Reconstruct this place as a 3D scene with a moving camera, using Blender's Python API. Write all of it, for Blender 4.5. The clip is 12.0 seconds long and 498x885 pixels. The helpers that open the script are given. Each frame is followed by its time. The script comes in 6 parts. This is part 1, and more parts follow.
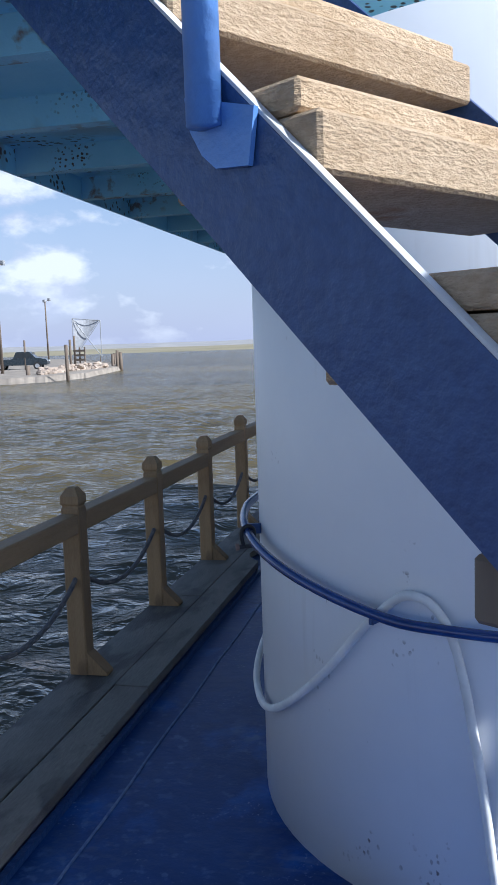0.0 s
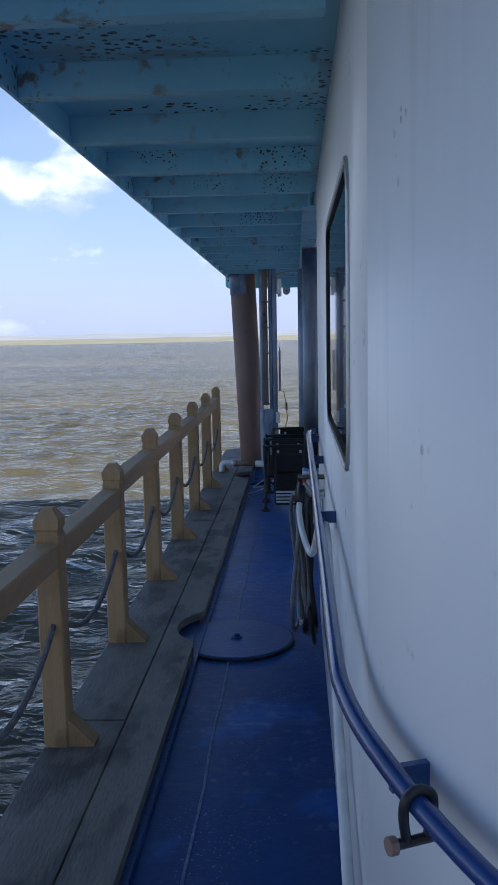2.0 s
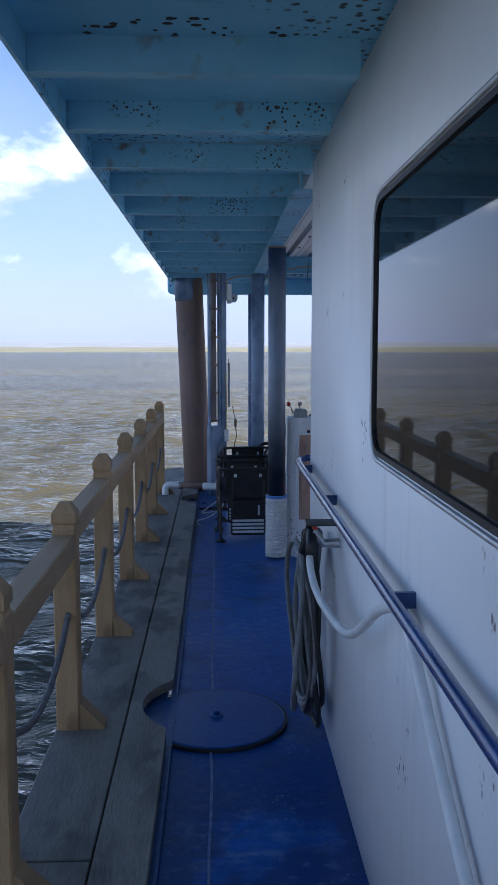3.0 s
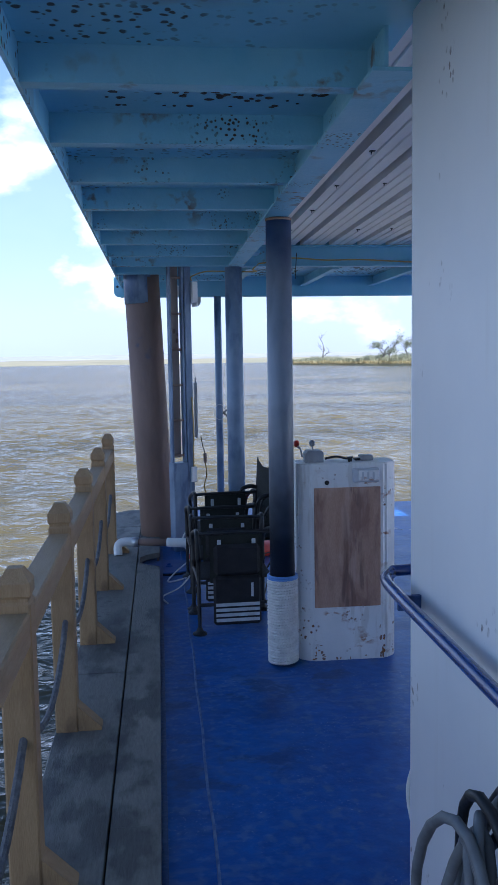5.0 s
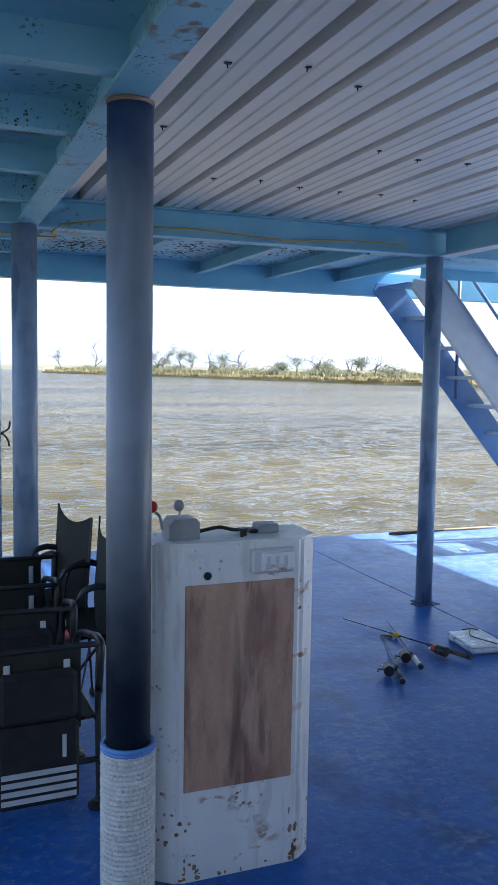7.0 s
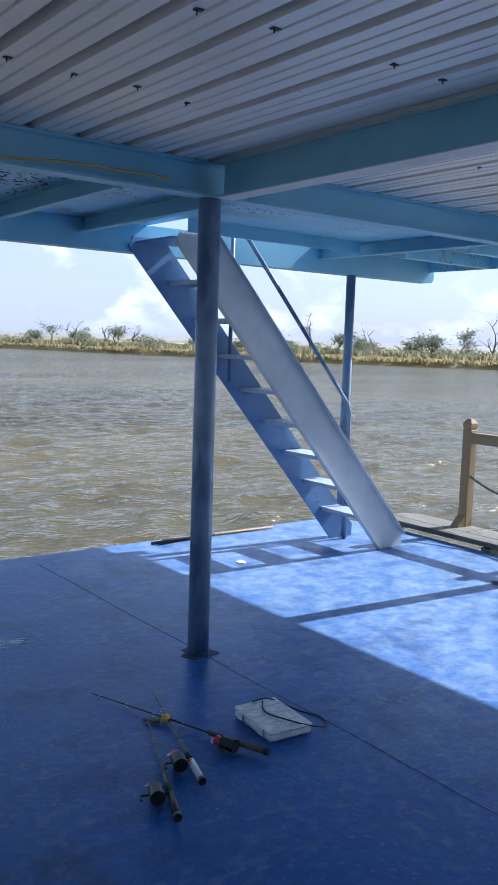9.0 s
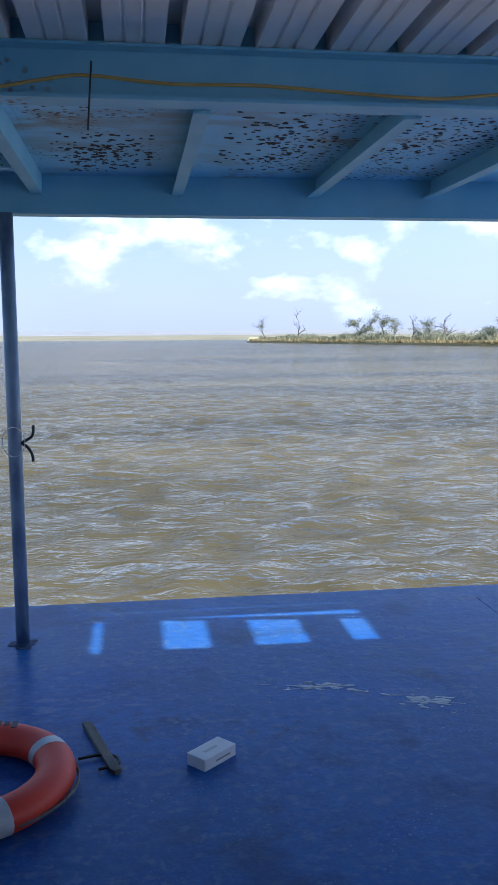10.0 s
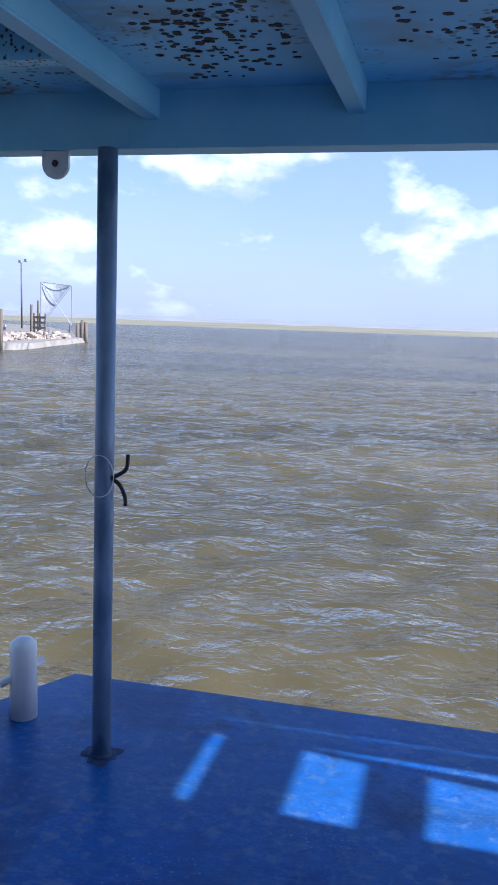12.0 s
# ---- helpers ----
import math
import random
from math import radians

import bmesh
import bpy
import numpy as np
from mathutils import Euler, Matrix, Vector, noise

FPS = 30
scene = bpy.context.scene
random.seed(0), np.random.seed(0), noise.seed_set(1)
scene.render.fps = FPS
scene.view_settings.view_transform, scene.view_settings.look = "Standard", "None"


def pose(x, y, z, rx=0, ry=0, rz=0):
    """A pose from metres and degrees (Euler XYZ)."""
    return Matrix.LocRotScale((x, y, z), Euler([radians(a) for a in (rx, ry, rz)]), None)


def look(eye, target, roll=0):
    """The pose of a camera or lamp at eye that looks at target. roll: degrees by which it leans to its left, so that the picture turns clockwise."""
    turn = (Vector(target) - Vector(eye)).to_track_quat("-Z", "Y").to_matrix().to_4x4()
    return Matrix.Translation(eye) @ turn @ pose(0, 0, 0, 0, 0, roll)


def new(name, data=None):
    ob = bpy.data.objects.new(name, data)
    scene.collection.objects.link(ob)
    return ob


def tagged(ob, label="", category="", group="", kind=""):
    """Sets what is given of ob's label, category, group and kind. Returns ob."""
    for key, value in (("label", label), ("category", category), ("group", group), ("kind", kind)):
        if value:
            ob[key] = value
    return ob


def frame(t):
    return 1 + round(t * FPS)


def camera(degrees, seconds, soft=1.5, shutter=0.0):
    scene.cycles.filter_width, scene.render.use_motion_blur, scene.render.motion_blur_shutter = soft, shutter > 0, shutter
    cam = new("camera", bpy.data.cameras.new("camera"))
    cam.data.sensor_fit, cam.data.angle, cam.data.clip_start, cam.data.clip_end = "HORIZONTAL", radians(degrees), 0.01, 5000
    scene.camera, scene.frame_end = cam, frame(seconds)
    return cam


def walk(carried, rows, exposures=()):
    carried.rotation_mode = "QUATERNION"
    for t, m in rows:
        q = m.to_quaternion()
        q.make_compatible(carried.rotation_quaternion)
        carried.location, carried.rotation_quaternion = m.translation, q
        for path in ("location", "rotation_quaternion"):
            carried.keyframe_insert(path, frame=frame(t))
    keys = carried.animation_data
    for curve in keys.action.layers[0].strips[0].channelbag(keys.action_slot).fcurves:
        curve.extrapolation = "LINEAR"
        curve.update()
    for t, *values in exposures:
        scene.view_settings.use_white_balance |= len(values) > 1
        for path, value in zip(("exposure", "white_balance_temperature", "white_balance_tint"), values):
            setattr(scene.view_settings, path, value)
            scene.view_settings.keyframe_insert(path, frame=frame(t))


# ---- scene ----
cam = camera(32.6, 12.0, soft=1.0)
PATH = [
    (0, (-0.07, 0.235, 1.6), (-0.538, 2.166, 1.373), -1.9),
    (0.5, (-0.312, 0.671, 1.573), (-0.801, 2.598, 1.353), -2.4),
    (1, (-0.552, 1.055, 1.6), (-0.913, 3.008, 1.358), -1.9),
    (1.5, (-0.73, 1.556, 1.553), (-1.02, 3.52, 1.312), -1.5),
    (2, (-0.9, 1.952, 1.568), (-1.013, 3.933, 1.322), -1.1),
    (2.5, (-1.049, 2.379, 1.559), (-1.075, 4.365, 1.324), -0.4),
    (3, (-1.218, 2.779, 1.554), (-1.143, 4.765, 1.334), -0.0),
    (3.2, (-1.266, 2.924, 1.575), (-1.144, 4.907, 1.348), -0.0),
    (4.8, (-1.378, 4.489, 1.59), (-1.172, 6.469, 1.392), -0.8),
    (5, (-1.389, 4.72, 1.587), (-1.183, 6.699, 1.391), -0.9),
    (5.5, (-1.442, 5.248, 1.557), (-1.204, 7.225, 1.37), -0.7),
    (6, (-1.46, 5.745, 1.576), (-1.116, 7.706, 1.384), -0.4),
    (6.5, (-1.405, 6.232, 1.579), (-0.934, 8.167, 1.395), 0.1),
    (7, (-1.333, 6.649, 1.556), (-0.61, 8.506, 1.384), 0.9),
    (7.5, (-1.264, 7.033, 1.552), (-0.368, 8.811, 1.374), 1.4),
    (7.7, (-1.222, 7.197, 1.565), (-0.292, 8.959, 1.389), 1.5),
    (9.3, (-0.448, 8.127, 1.603), (0.782, 9.687, 1.368), 1.9),
    (9.5, (-0.363, 8.279, 1.585), (0.64, 9.994, 1.355), 0.8),
    (9.7, (-0.287, 8.459, 1.606), (0.428, 10.312, 1.373), -0.1),
    (10, (-0.191, 8.704, 1.591), (0.069, 10.671, 1.342), -0.4),
    (10.5, (0.024, 9.074, 1.613), (-0.361, 11.012, 1.299), 1.2),
    (11, (0.168, 9.465, 1.61), (-0.452, 11.34, 1.289), 1.5),
    (11.1, (0.218, 9.534, 1.607), (-0.4, 11.411, 1.297), 1.6),
    (11.5, (0.314, 9.88, 1.613), (-0.307, 11.755, 1.301), 1.4),
    (11.6, (0.325, 9.972, 1.61), (-0.283, 11.852, 1.3), 1.6),
    (12, (0.405, 10.304, 1.618), (-0.064, 12.229, 1.344), 2.0),
]
walk(cam, [(t, look(eye, target, roll)) for t, eye, target, roll in PATH], [(0.0, 0.62, 5600, 10), (1.5, 0.8, 5600, 10), (3.0, 1.05, 5450, 12), (5.5, 1.4, 5250, 12), (7.0, 1.62, 5850, 7), (7.5, 1.5, 5750, 7), (9.5, 0.92, 5700, 8), (10.5, 1.2, 5100, 12), (11.0, 1.22, 5050, 14), (12.0, 0.95, 5150, 15)])

# ---- world and sun ----
TO_SUN = Vector((1.21, -0.13, 1.0)).normalized()
world = bpy.data.worlds.new("sky")
scene.world = world
world.use_nodes = True
wt = world.node_tree
wt.nodes.clear()
w_out = wt.nodes.new("ShaderNodeOutputWorld")
w_bg = wt.nodes.new("ShaderNodeBackground")
w_sky = wt.nodes.new("ShaderNodeTexSky")
w_sky.sky_type = "NISHITA"
w_sky.sun_disc = False
w_sky.sun_elevation = math.asin(TO_SUN.z)
w_sky.sun_rotation = math.atan2(TO_SUN.x, TO_SUN.y)
w_sky.air_density, w_sky.dust_density, w_sky.ozone_density = 1.0, 0.8, 1.2
# fair-weather cumulus in a low band, bright tops and greyer feet, thinning out towards the zenith
w_tc = wt.nodes.new("ShaderNodeTexCoord")
w_sep = wt.nodes.new("ShaderNodeSeparateXYZ")
wt.links.new(w_tc.outputs["Generated"], w_sep.inputs[0])


def sky_ramp(stops):
    """A grey ramp over the height above the horizon."""
    r = wt.nodes.new("ShaderNodeValToRGB")
    cr = r.color_ramp
    while len(cr.elements) < len(stops):
        cr.elements.new(0.5)
    for e, (p, v) in zip(cr.elements, stops):
        e.position, e.color = p, (v, v, v, 1)
    wt.links.new(w_sep.outputs["Z"], r.inputs["Fac"])
    return r.outputs["Color"]


def sky_noise(lift, scale, detail=10.0, rough_n=0.52):
    mp = wt.nodes.new("ShaderNodeMapping")
    mp.inputs["Scale"].default_value = (1.0, 1.0, 1.75)
    mp.inputs["Location"].default_value = (0.62, 0.20, lift)
    n = wt.nodes.new("ShaderNodeTexNoise")
    n.inputs["Scale"].default_value, n.inputs["Detail"].default_value, n.inputs["Roughness"].default_value = scale, detail, rough_n
    wt.links.new(w_tc.outputs["Generated"], mp.inputs["Vector"])
    wt.links.new(mp.outputs["Vector"], n.inputs["Vector"])
    return n.outputs["Fac"]


def sky_math(op, p, q):
    x = wt.nodes.new("ShaderNodeMath")
    x.operation = op
    for k, v in enumerate((p, q)):
        if isinstance(v, float):
            x.inputs[k].default_value = v
        else:
            wt.links.new(v, x.inputs[k])
    return x.outputs[0]


def sky_range(v, lo, hi):
    r = wt.nodes.new("ShaderNodeMapRange")
    r.inputs["From Min"].default_value, r.inputs["From Max"].default_value = lo, hi
    wt.links.new(v, r.inputs["Value"])
    return r.outputs[0]


def sky_mix(fac, p, q):
    x = wt.nodes.new("ShaderNodeMix")
    x.data_type = "RGBA"
    wt.links.new(fac, x.inputs["Factor"])
    for k, v in (("A", p), ("B", q)):
        if isinstance(v, tuple):
            x.inputs[k].default_value = (*v, 1)
        else:
            wt.links.new(v, x.inputs[k])
    return x.outputs["Result"]


hazy = sky_mix(sky_ramp(((0.0, 0.92), (0.06, 0.66), (0.16, 0.34), (0.32, 0.10), (0.6, 0.0))), w_sky.outputs["Color"], (3.85, 4.1, 5.5))
puff = sky_noise(0.0, 7.6)
veil = sky_range(sky_noise(0.3, 3.2, 4.0), 0.42, 0.68)
dense = sky_math("MULTIPLY", sky_range(puff, 0.515, 0.60), sky_ramp(((0.0, 0.10), (0.035, 0.75), (0.07, 1.0), (0.21, 1.0), (0.36, 0.0))))
top_lit = sky_range(sky_math("SUBTRACT", puff, sky_noise(0.05, 7.6)), -0.05, 0.06)
cloud = sky_mix(top_lit, (4.6, 4.95, 5.9), (6.9, 7.1, 7.4))
veiled = sky_mix(sky_math("MULTIPLY", veil, sky_ramp(((0.0, 0.3), (0.10, 0.42), (0.30, 0.25), (0.5, 0.0)))), hazy, (4.5, 4.95, 6.1))
wt.links.new(sky_mix(dense, veiled, cloud), w_bg.inputs["Color"])
w_bg.inputs["Strength"].default_value = 0.09
wt.links.new(w_bg.outputs[0], w_out.inputs["Surface"])

sun = bpy.data.lights.new("sun", "SUN")
sun.energy, sun.angle, sun.color = 5.0, radians(0.6), (1.0, 0.95, 0.87)
new("sun", sun).matrix_world = look((30, -4, 30), Vector((30, -4, 30)) - TO_SUN)


# ---- materials ----
def mat(name, a, b, rough=0.5, scale=6.0, bump=0.1, bump_scale=60.0, stretch=(1, 1, 1), spots=None, spot_scale=40.0, spot_low=0.62,
        streaks=None, metal=0.0, vary=0.0, fine=0.0, coat=0.0, patch_scale=2.0, contrast=(0.35, 0.68), spec=0.5, spot_stretch=(1, 1, 1)):
    """A worn surface: two tones mixed by noise, specks gathered in patches, streaks, fine relief."""
    m = bpy.data.materials.new(name)
    m.use_nodes = True
    nt = m.node_tree
    bs = nt.nodes["Principled BSDF"]
    tc = nt.nodes.new("ShaderNodeTexCoord")
    mp = nt.nodes.new("ShaderNodeMapping")
    mp.inputs["Scale"].default_value = stretch
    nt.links.new(tc.outputs["Object"], mp.inputs["Vector"])
    coord = mp.outputs["Vector"]

    def noise_node(s, detail=5.0, vec=coord, rough_n=0.6):
        n = nt.nodes.new("ShaderNodeTexNoise")
        n.inputs["Scale"].default_value, n.inputs["Detail"].default_value, n.inputs["Roughness"].default_value = s, detail, rough_n
        nt.links.new(vec, n.inputs["Vector"])
        return n.outputs["Fac"]

    def ramp(fac, lo, hi):
        r = nt.nodes.new("ShaderNodeMapRange")
        r.inputs["From Min"].default_value, r.inputs["From Max"].default_value = lo, hi
        nt.links.new(fac, r.inputs["Value"])
        return r.outputs[0]

    def mixed(fac, c1, c2):
        x = nt.nodes.new("ShaderNodeMix")
        x.data_type = "RGBA"
        nt.links.new(fac, x.inputs["Factor"])
        for c, k in ((c1, "A"), (c2, "B")):
            if isinstance(c, tuple):
                x.inputs[k].default_value = (*c, 1)
            else:
                nt.links.new(c, x.inputs[k])
        return x.outputs["Result"]

    def times(p, q):
        x = nt.nodes.new("ShaderNodeMath")
        x.operation = "MULTIPLY"
        nt.links.new(p, x.inputs[0])
        nt.links.new(q, x.inputs[1])
        return x.outputs[0]

    col = mixed(ramp(noise_node(scale), *contrast), a, b)
    if fine:
        n = ramp(noise_node(scale * 14, 3), 0.3, 0.7)
        dark = mixed(n, tuple(v * (1 - fine) for v in a), b)
        x = nt.nodes.new("ShaderNodeMix")
        x.data_type = "RGBA"
        x.inputs["Factor"].default_value = 0.5
        nt.links.new(col, x.inputs["A"])
        nt.links.new(dark, x.inputs["B"])
        col = x.outputs["Result"]
    if streaks:
        sm = nt.nodes.new("ShaderNodeMapping")
        sm.inputs["Scale"].default_value = (9, 9, 0.5)
        nt.links.new(tc.outputs["Object"], sm.inputs["Vector"])
        f = times(ramp(noise_node(1.6, 5, sm.outputs["Vector"]), 0.56, 0.74), ramp(noise_node(1.7, 2), 0.42, 0.62))
        col = mixed(f, col, streaks)
    if spots:
        v = nt.nodes.new("ShaderNodeTexVoronoi")
        v.inputs["Scale"].default_value = spot_scale
        warp = nt.nodes.new("ShaderNodeVectorMath")
        warp.operation = "ADD"
        wn = nt.nodes.new("ShaderNodeTexNoise")
        wn.inputs["Scale"].default_value = spot_scale * 0.8
        wsc = nt.nodes.new("ShaderNodeVectorMath")
        wsc.operation = "SCALE"
        wsc.inputs["Scale"].default_value = 0.7 / spot_scale
        nt.links.new(tc.outputs["Object"], wn.inputs["Vector"])
        nt.links.new(wn.outputs["Color"], wsc.inputs[0])
        ss = nt.nodes.new("ShaderNodeMapping")
        ss.inputs["Scale"].default_value = spot_stretch
        nt.links.new(tc.outputs["Object"], ss.inputs["Vector"])
        nt.links.new(ss.outputs["Vector"], warp.inputs[0])
        nt.links.new(wsc.outputs[0], warp.inputs[1])
        nt.links.new(warp.outputs[0], v.inputs["Vector"])
        near = ramp(v.outputs["Distance"], 0.36, 0.24)
        gate = ramp(noise_node(patch_scale, 3, tc.outputs["Object"]), spot_low, spot_low + 0.07)
        f = times(near, gate)
        col = mixed(f, col, spots)
    if vary:
        oi = nt.nodes.new("ShaderNodeObjectInfo")
        hs = nt.nodes.new("ShaderNodeHueSaturation")
        nt.links.new(ramp(oi.outputs["Random"], 0, 1), hs.inputs["Value"])
        mr = hs.inputs["Value"].links[0].from_node
        mr.inputs["To Min"].default_value, mr.inputs["To Max"].default_value = 1 - vary, 1 + vary
        nt.links.new(col, hs.inputs["Color"])
        col = hs.outputs["Color"]
    nt.links.new(col, bs.inputs["Base Color"])
    rn = nt.nodes.new("ShaderNodeMapRange")
    rn.inputs["To Min"].default_value, rn.inputs["To Max"].default_value = max(0.03, rough - 0.12), min(1.0, rough + 0.15)
    nt.links.new(noise_node(scale * 2.3, 4), rn.inputs["Value"])
    nt.links.new(rn.outputs[0], bs.inputs["Roughness"])
    bs.inputs["Metallic"].default_value = metal
    bs.inputs["Specular IOR Level"].default_value = spec
    bs.inputs["Coat Weight"].default_value = coat
    bs.inputs["Coat Roughness"].default_value = 0.2
    if bump:
        bp = nt.nodes.new("ShaderNodeBump")
        bp.inputs["Strength"].default_value = bump
        bp.inputs["Distance"].default_value = 0.01
        nt.links.new(noise_node(bump_scale, 4), bp.inputs["Height"])
        nt.links.new(bp.outputs[0], bs.inputs["Normal"])
    return m


RUST = (0.16, 0.06, 0.025)
M_DECK = mat("deck_paint", (0.007, 0.070, 0.30), (0.017, 0.122, 0.45), 0.36, 1.3, 0.25, 16, fine=0.3, spec=0.32)
M_HATCH = mat("hatch_paint", (0.009, 0.048, 0.19), (0.018, 0.075, 0.26), 0.34, 4, 0.25, 30)
M_TEAL = mat("teal_paint", (0.24, 0.55, 0.74), (0.31, 0.62, 0.79), 0.5, 3.0, 0.12, 40, spots=(0.045, 0.05, 0.06), spot_scale=33, spot_low=0.50, patch_scale=1.15)
M_TEAL_RUST = mat("teal_paint_flaking", (0.23, 0.53, 0.70), (0.30, 0.59, 0.75), 0.55, 4.0, 0.2, 50, spots=(0.06, 0.045, 0.04), spot_scale=62, spot_low=0.54, patch_scale=2.6)
M_BEAM = mat("beam_paint", (0.19, 0.45, 0.61), (0.25, 0.51, 0.66), 0.45, 3.0, 0.1, 40, spots=RUST, spot_scale=30, spot_low=0.68, patch_scale=1.6)
M_WHITE = mat("cabin_white", (0.78, 0.80, 0.82), (0.85, 0.86, 0.86), 0.42, 1.6, 0.06, 9, spots=(0.20, 0.18, 0.17), spot_scale=58, spot_low=0.63, patch_scale=5, streaks=(0.72, 0.72, 0.71), spot_stretch=(1, 1, 0.65))
M_CONSOLE = mat("console_white", (0.72, 0.73, 0.72), (0.82, 0.82, 0.80), 0.45, 5, 0.15, 40, spots=(0.20, 0.10, 0.05), spot_scale=46, spot_low=0.57, patch_scale=6.0)
M_POLE = mat("pole_paint", (0.155, 0.225, 0.33), (0.23, 0.305, 0.41), 0.4, 5, 0.15, 60, spots=(0.02, 0.02, 0.03), spot_scale=45, spot_low=0.63, patch_scale=4)
M_NAVY = mat("navy_paint", (0.020, 0.056, 0.17), (0.040, 0.088, 0.23), 0.36, 3.5, 0.5, 26, fine=0.2)
M_BRIGHT = mat("bright_blue_paint", (0.11, 0.25, 0.60), (0.15, 0.31, 0.66), 0.35, 6, 0.2, 50)
M_STAIR_B = mat("stair_blue", (0.09, 0.185, 0.36), (0.14, 0.25, 0.45), 0.4, 4, 0.12, 50, spots=(0.05, 0.06, 0.09), spot_scale=30, spot_low=0.62)
M_TREAD = mat("tread_plate", (0.30, 0.37, 0.48), (0.44, 0.50, 0.58), 0.45, 30, 0.6, 70)
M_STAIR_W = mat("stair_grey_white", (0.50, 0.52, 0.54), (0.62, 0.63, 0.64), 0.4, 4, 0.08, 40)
M_PINE = mat("treated_pine", (0.285, 0.175, 0.08), (0.41, 0.27, 0.135), 0.62, 3.0, 0.25, 30, stretch=(9, 9, 0.9), vary=0.14, fine=0.2)
M_PINE_Y = mat("treated_pine_rail", (0.285, 0.18, 0.085), (0.40, 0.265, 0.135), 0.6, 3.0, 0.25, 30, stretch=(9, 0.9, 9), vary=0.12, fine=0.2)
M_PLANK = mat("weathered_plank", (0.145, 0.134, 0.115), (0.215, 0.20, 0.17), 0.7, 2.2, 0.35, 24, stretch=(4, 0.8, 4), vary=0.14, spots=(0.06, 0.052, 0.045), spot_scale=26, spot_low=0.62, fine=0.15)
M_TIMBER = mat("rough_timber", (0.40, 0.28, 0.16), (0.55, 0.42, 0.28), 0.85, 4, 0.8, 90, stretch=(1, 0.9, 2.2), vary=0.10, fine=0.25, spots=(0.34, 0.17, 0.07), spot_scale=7, spot_low=0.58, patch_scale=3.5)
M_PLY = mat("plywood", (0.38, 0.22, 0.15), (0.52, 0.35, 0.25), 0.62, 3.2, 0.12, 40, stretch=(5, 5, 1.1), fine=0.15, spots=(0.46, 0.30, 0.20), spot_scale=7, spot_low=0.58, patch_scale=3)
M_RUSTY = mat("rusted_steel", (0.19, 0.13, 0.105), (0.31, 0.205, 0.155), 0.7, 2.2, 0.3, 45, stretch=(1, 1, 0.35), spots=(0.07, 0.09, 0.14), spot_scale=9, spot_low=0.6)
M_ROPE_W = mat("white_rope", (0.60, 0.60, 0.58), (0.75, 0.75, 0.72), 0.85, 30, 0.4, 220)
M_ROPE_D = mat("grey_rope", (0.10, 0.10, 0.11), (0.20, 0.19, 0.18), 0.85, 40, 0.5, 200)
M_RAILPIPE = mat("rail_blue_gloss", (0.015, 0.035, 0.14), (0.025, 0.06, 0.22), 0.18, 8, 0.08, 60, coat=0.4)
M_HOSE_W = mat("white_hose", (0.62, 0.63, 0.62), (0.76, 0.77, 0.76), 0.4, 12, 0.05, 60)
M_HOSE_G = mat("grey_hose", (0.11, 0.115, 0.12), (0.21, 0.22, 0.23), 0.5, 12, 0.05, 60)
M_PVC = mat("pvc", (0.70, 0.71, 0.69), (0.80, 0.80, 0.78), 0.35, 7, 0.05, 40, spots=(0.4, 0.35, 0.28), spot_scale=20, spot_low=0.62)
M_BLACK = mat("black_steel", (0.010, 0.011, 0.013), (0.022, 0.023, 0.026), 0.42, 12, 0.08, 60)
M_FABRIC = mat("dark_fabric", (0.013, 0.016, 0.014), (0.026, 0.030, 0.025), 0.85, 9, 0.35, 320, fine=0.3)
M_FABRIC_B = mat("black_fabric", (0.008, 0.008, 0.010), (0.016, 0.016, 0.019), 0.8, 9, 0.35, 320)
M_STRIPE = mat("reflective_stripe", (0.46, 0.48, 0.50), (0.58, 0.60, 0.62), 0.4, 14, 0.1, 90)
M_ORANGE = mat("lifebuoy_orange", (0.56, 0.032, 0.013), (0.66, 0.05, 0.02), 0.48, 5, 0.12, 60, spots=(0.42, 0.06, 0.04), spot_scale=16, spot_low=0.62)
M_METAL = mat("galvanised", (0.42, 0.44, 0.46), (0.56, 0.57, 0.58), 0.4, 9, 0.05, 60, metal=0.7)
M_ROOF = mat("roof_sheet", (0.80, 0.765, 0.72), (0.88, 0.85, 0.80), 0.45, 1.4, 0.05, 30, metal=0.45, spots=(0.12, 0.11, 0.11), spot_scale=22, spot_low=0.70, patch_scale=3)
M_RUBBER = mat("black_rubber", (0.012, 0.012, 0.013), (0.022, 0.022, 0.022), 0.5, 8, 0.1, 80)
M_YELLOW = mat("yellow_cable", (0.42, 0.27, 0.07), (0.52, 0.36, 0.11), 0.5, 10, 0.05, 60)
M_CLEAR = mat("clear_plastic", (0.58, 0.61, 0.62), (0.72, 0.74, 0.73), 0.25, 14, 0.05, 40)
M_PAPER = mat("white_card", (0.74, 0.75, 0.76), (0.82, 0.82, 0.82), 0.55, 8, 0.03, 60)
M_RED = mat("red_plastic", (0.42, 0.03, 0.02), (0.55, 0.05, 0.03), 0.3, 8, 0.03, 60)
M_GREY = mat("grey_plastic", (0.24, 0.25, 0.26), (0.34, 0.35, 0.36), 0.45, 8, 0.08, 60)
M_BULB = mat("cork_yellow", (0.6, 0.36, 0.06), (0.7, 0.45, 0.1), 0.4, 8, 0.03, 60)
M_ROCK = mat("riprap", (0.30, 0.235, 0.18), (0.46, 0.38, 0.31), 0.85, 1.2, 0.5, 6, vary=0.25)
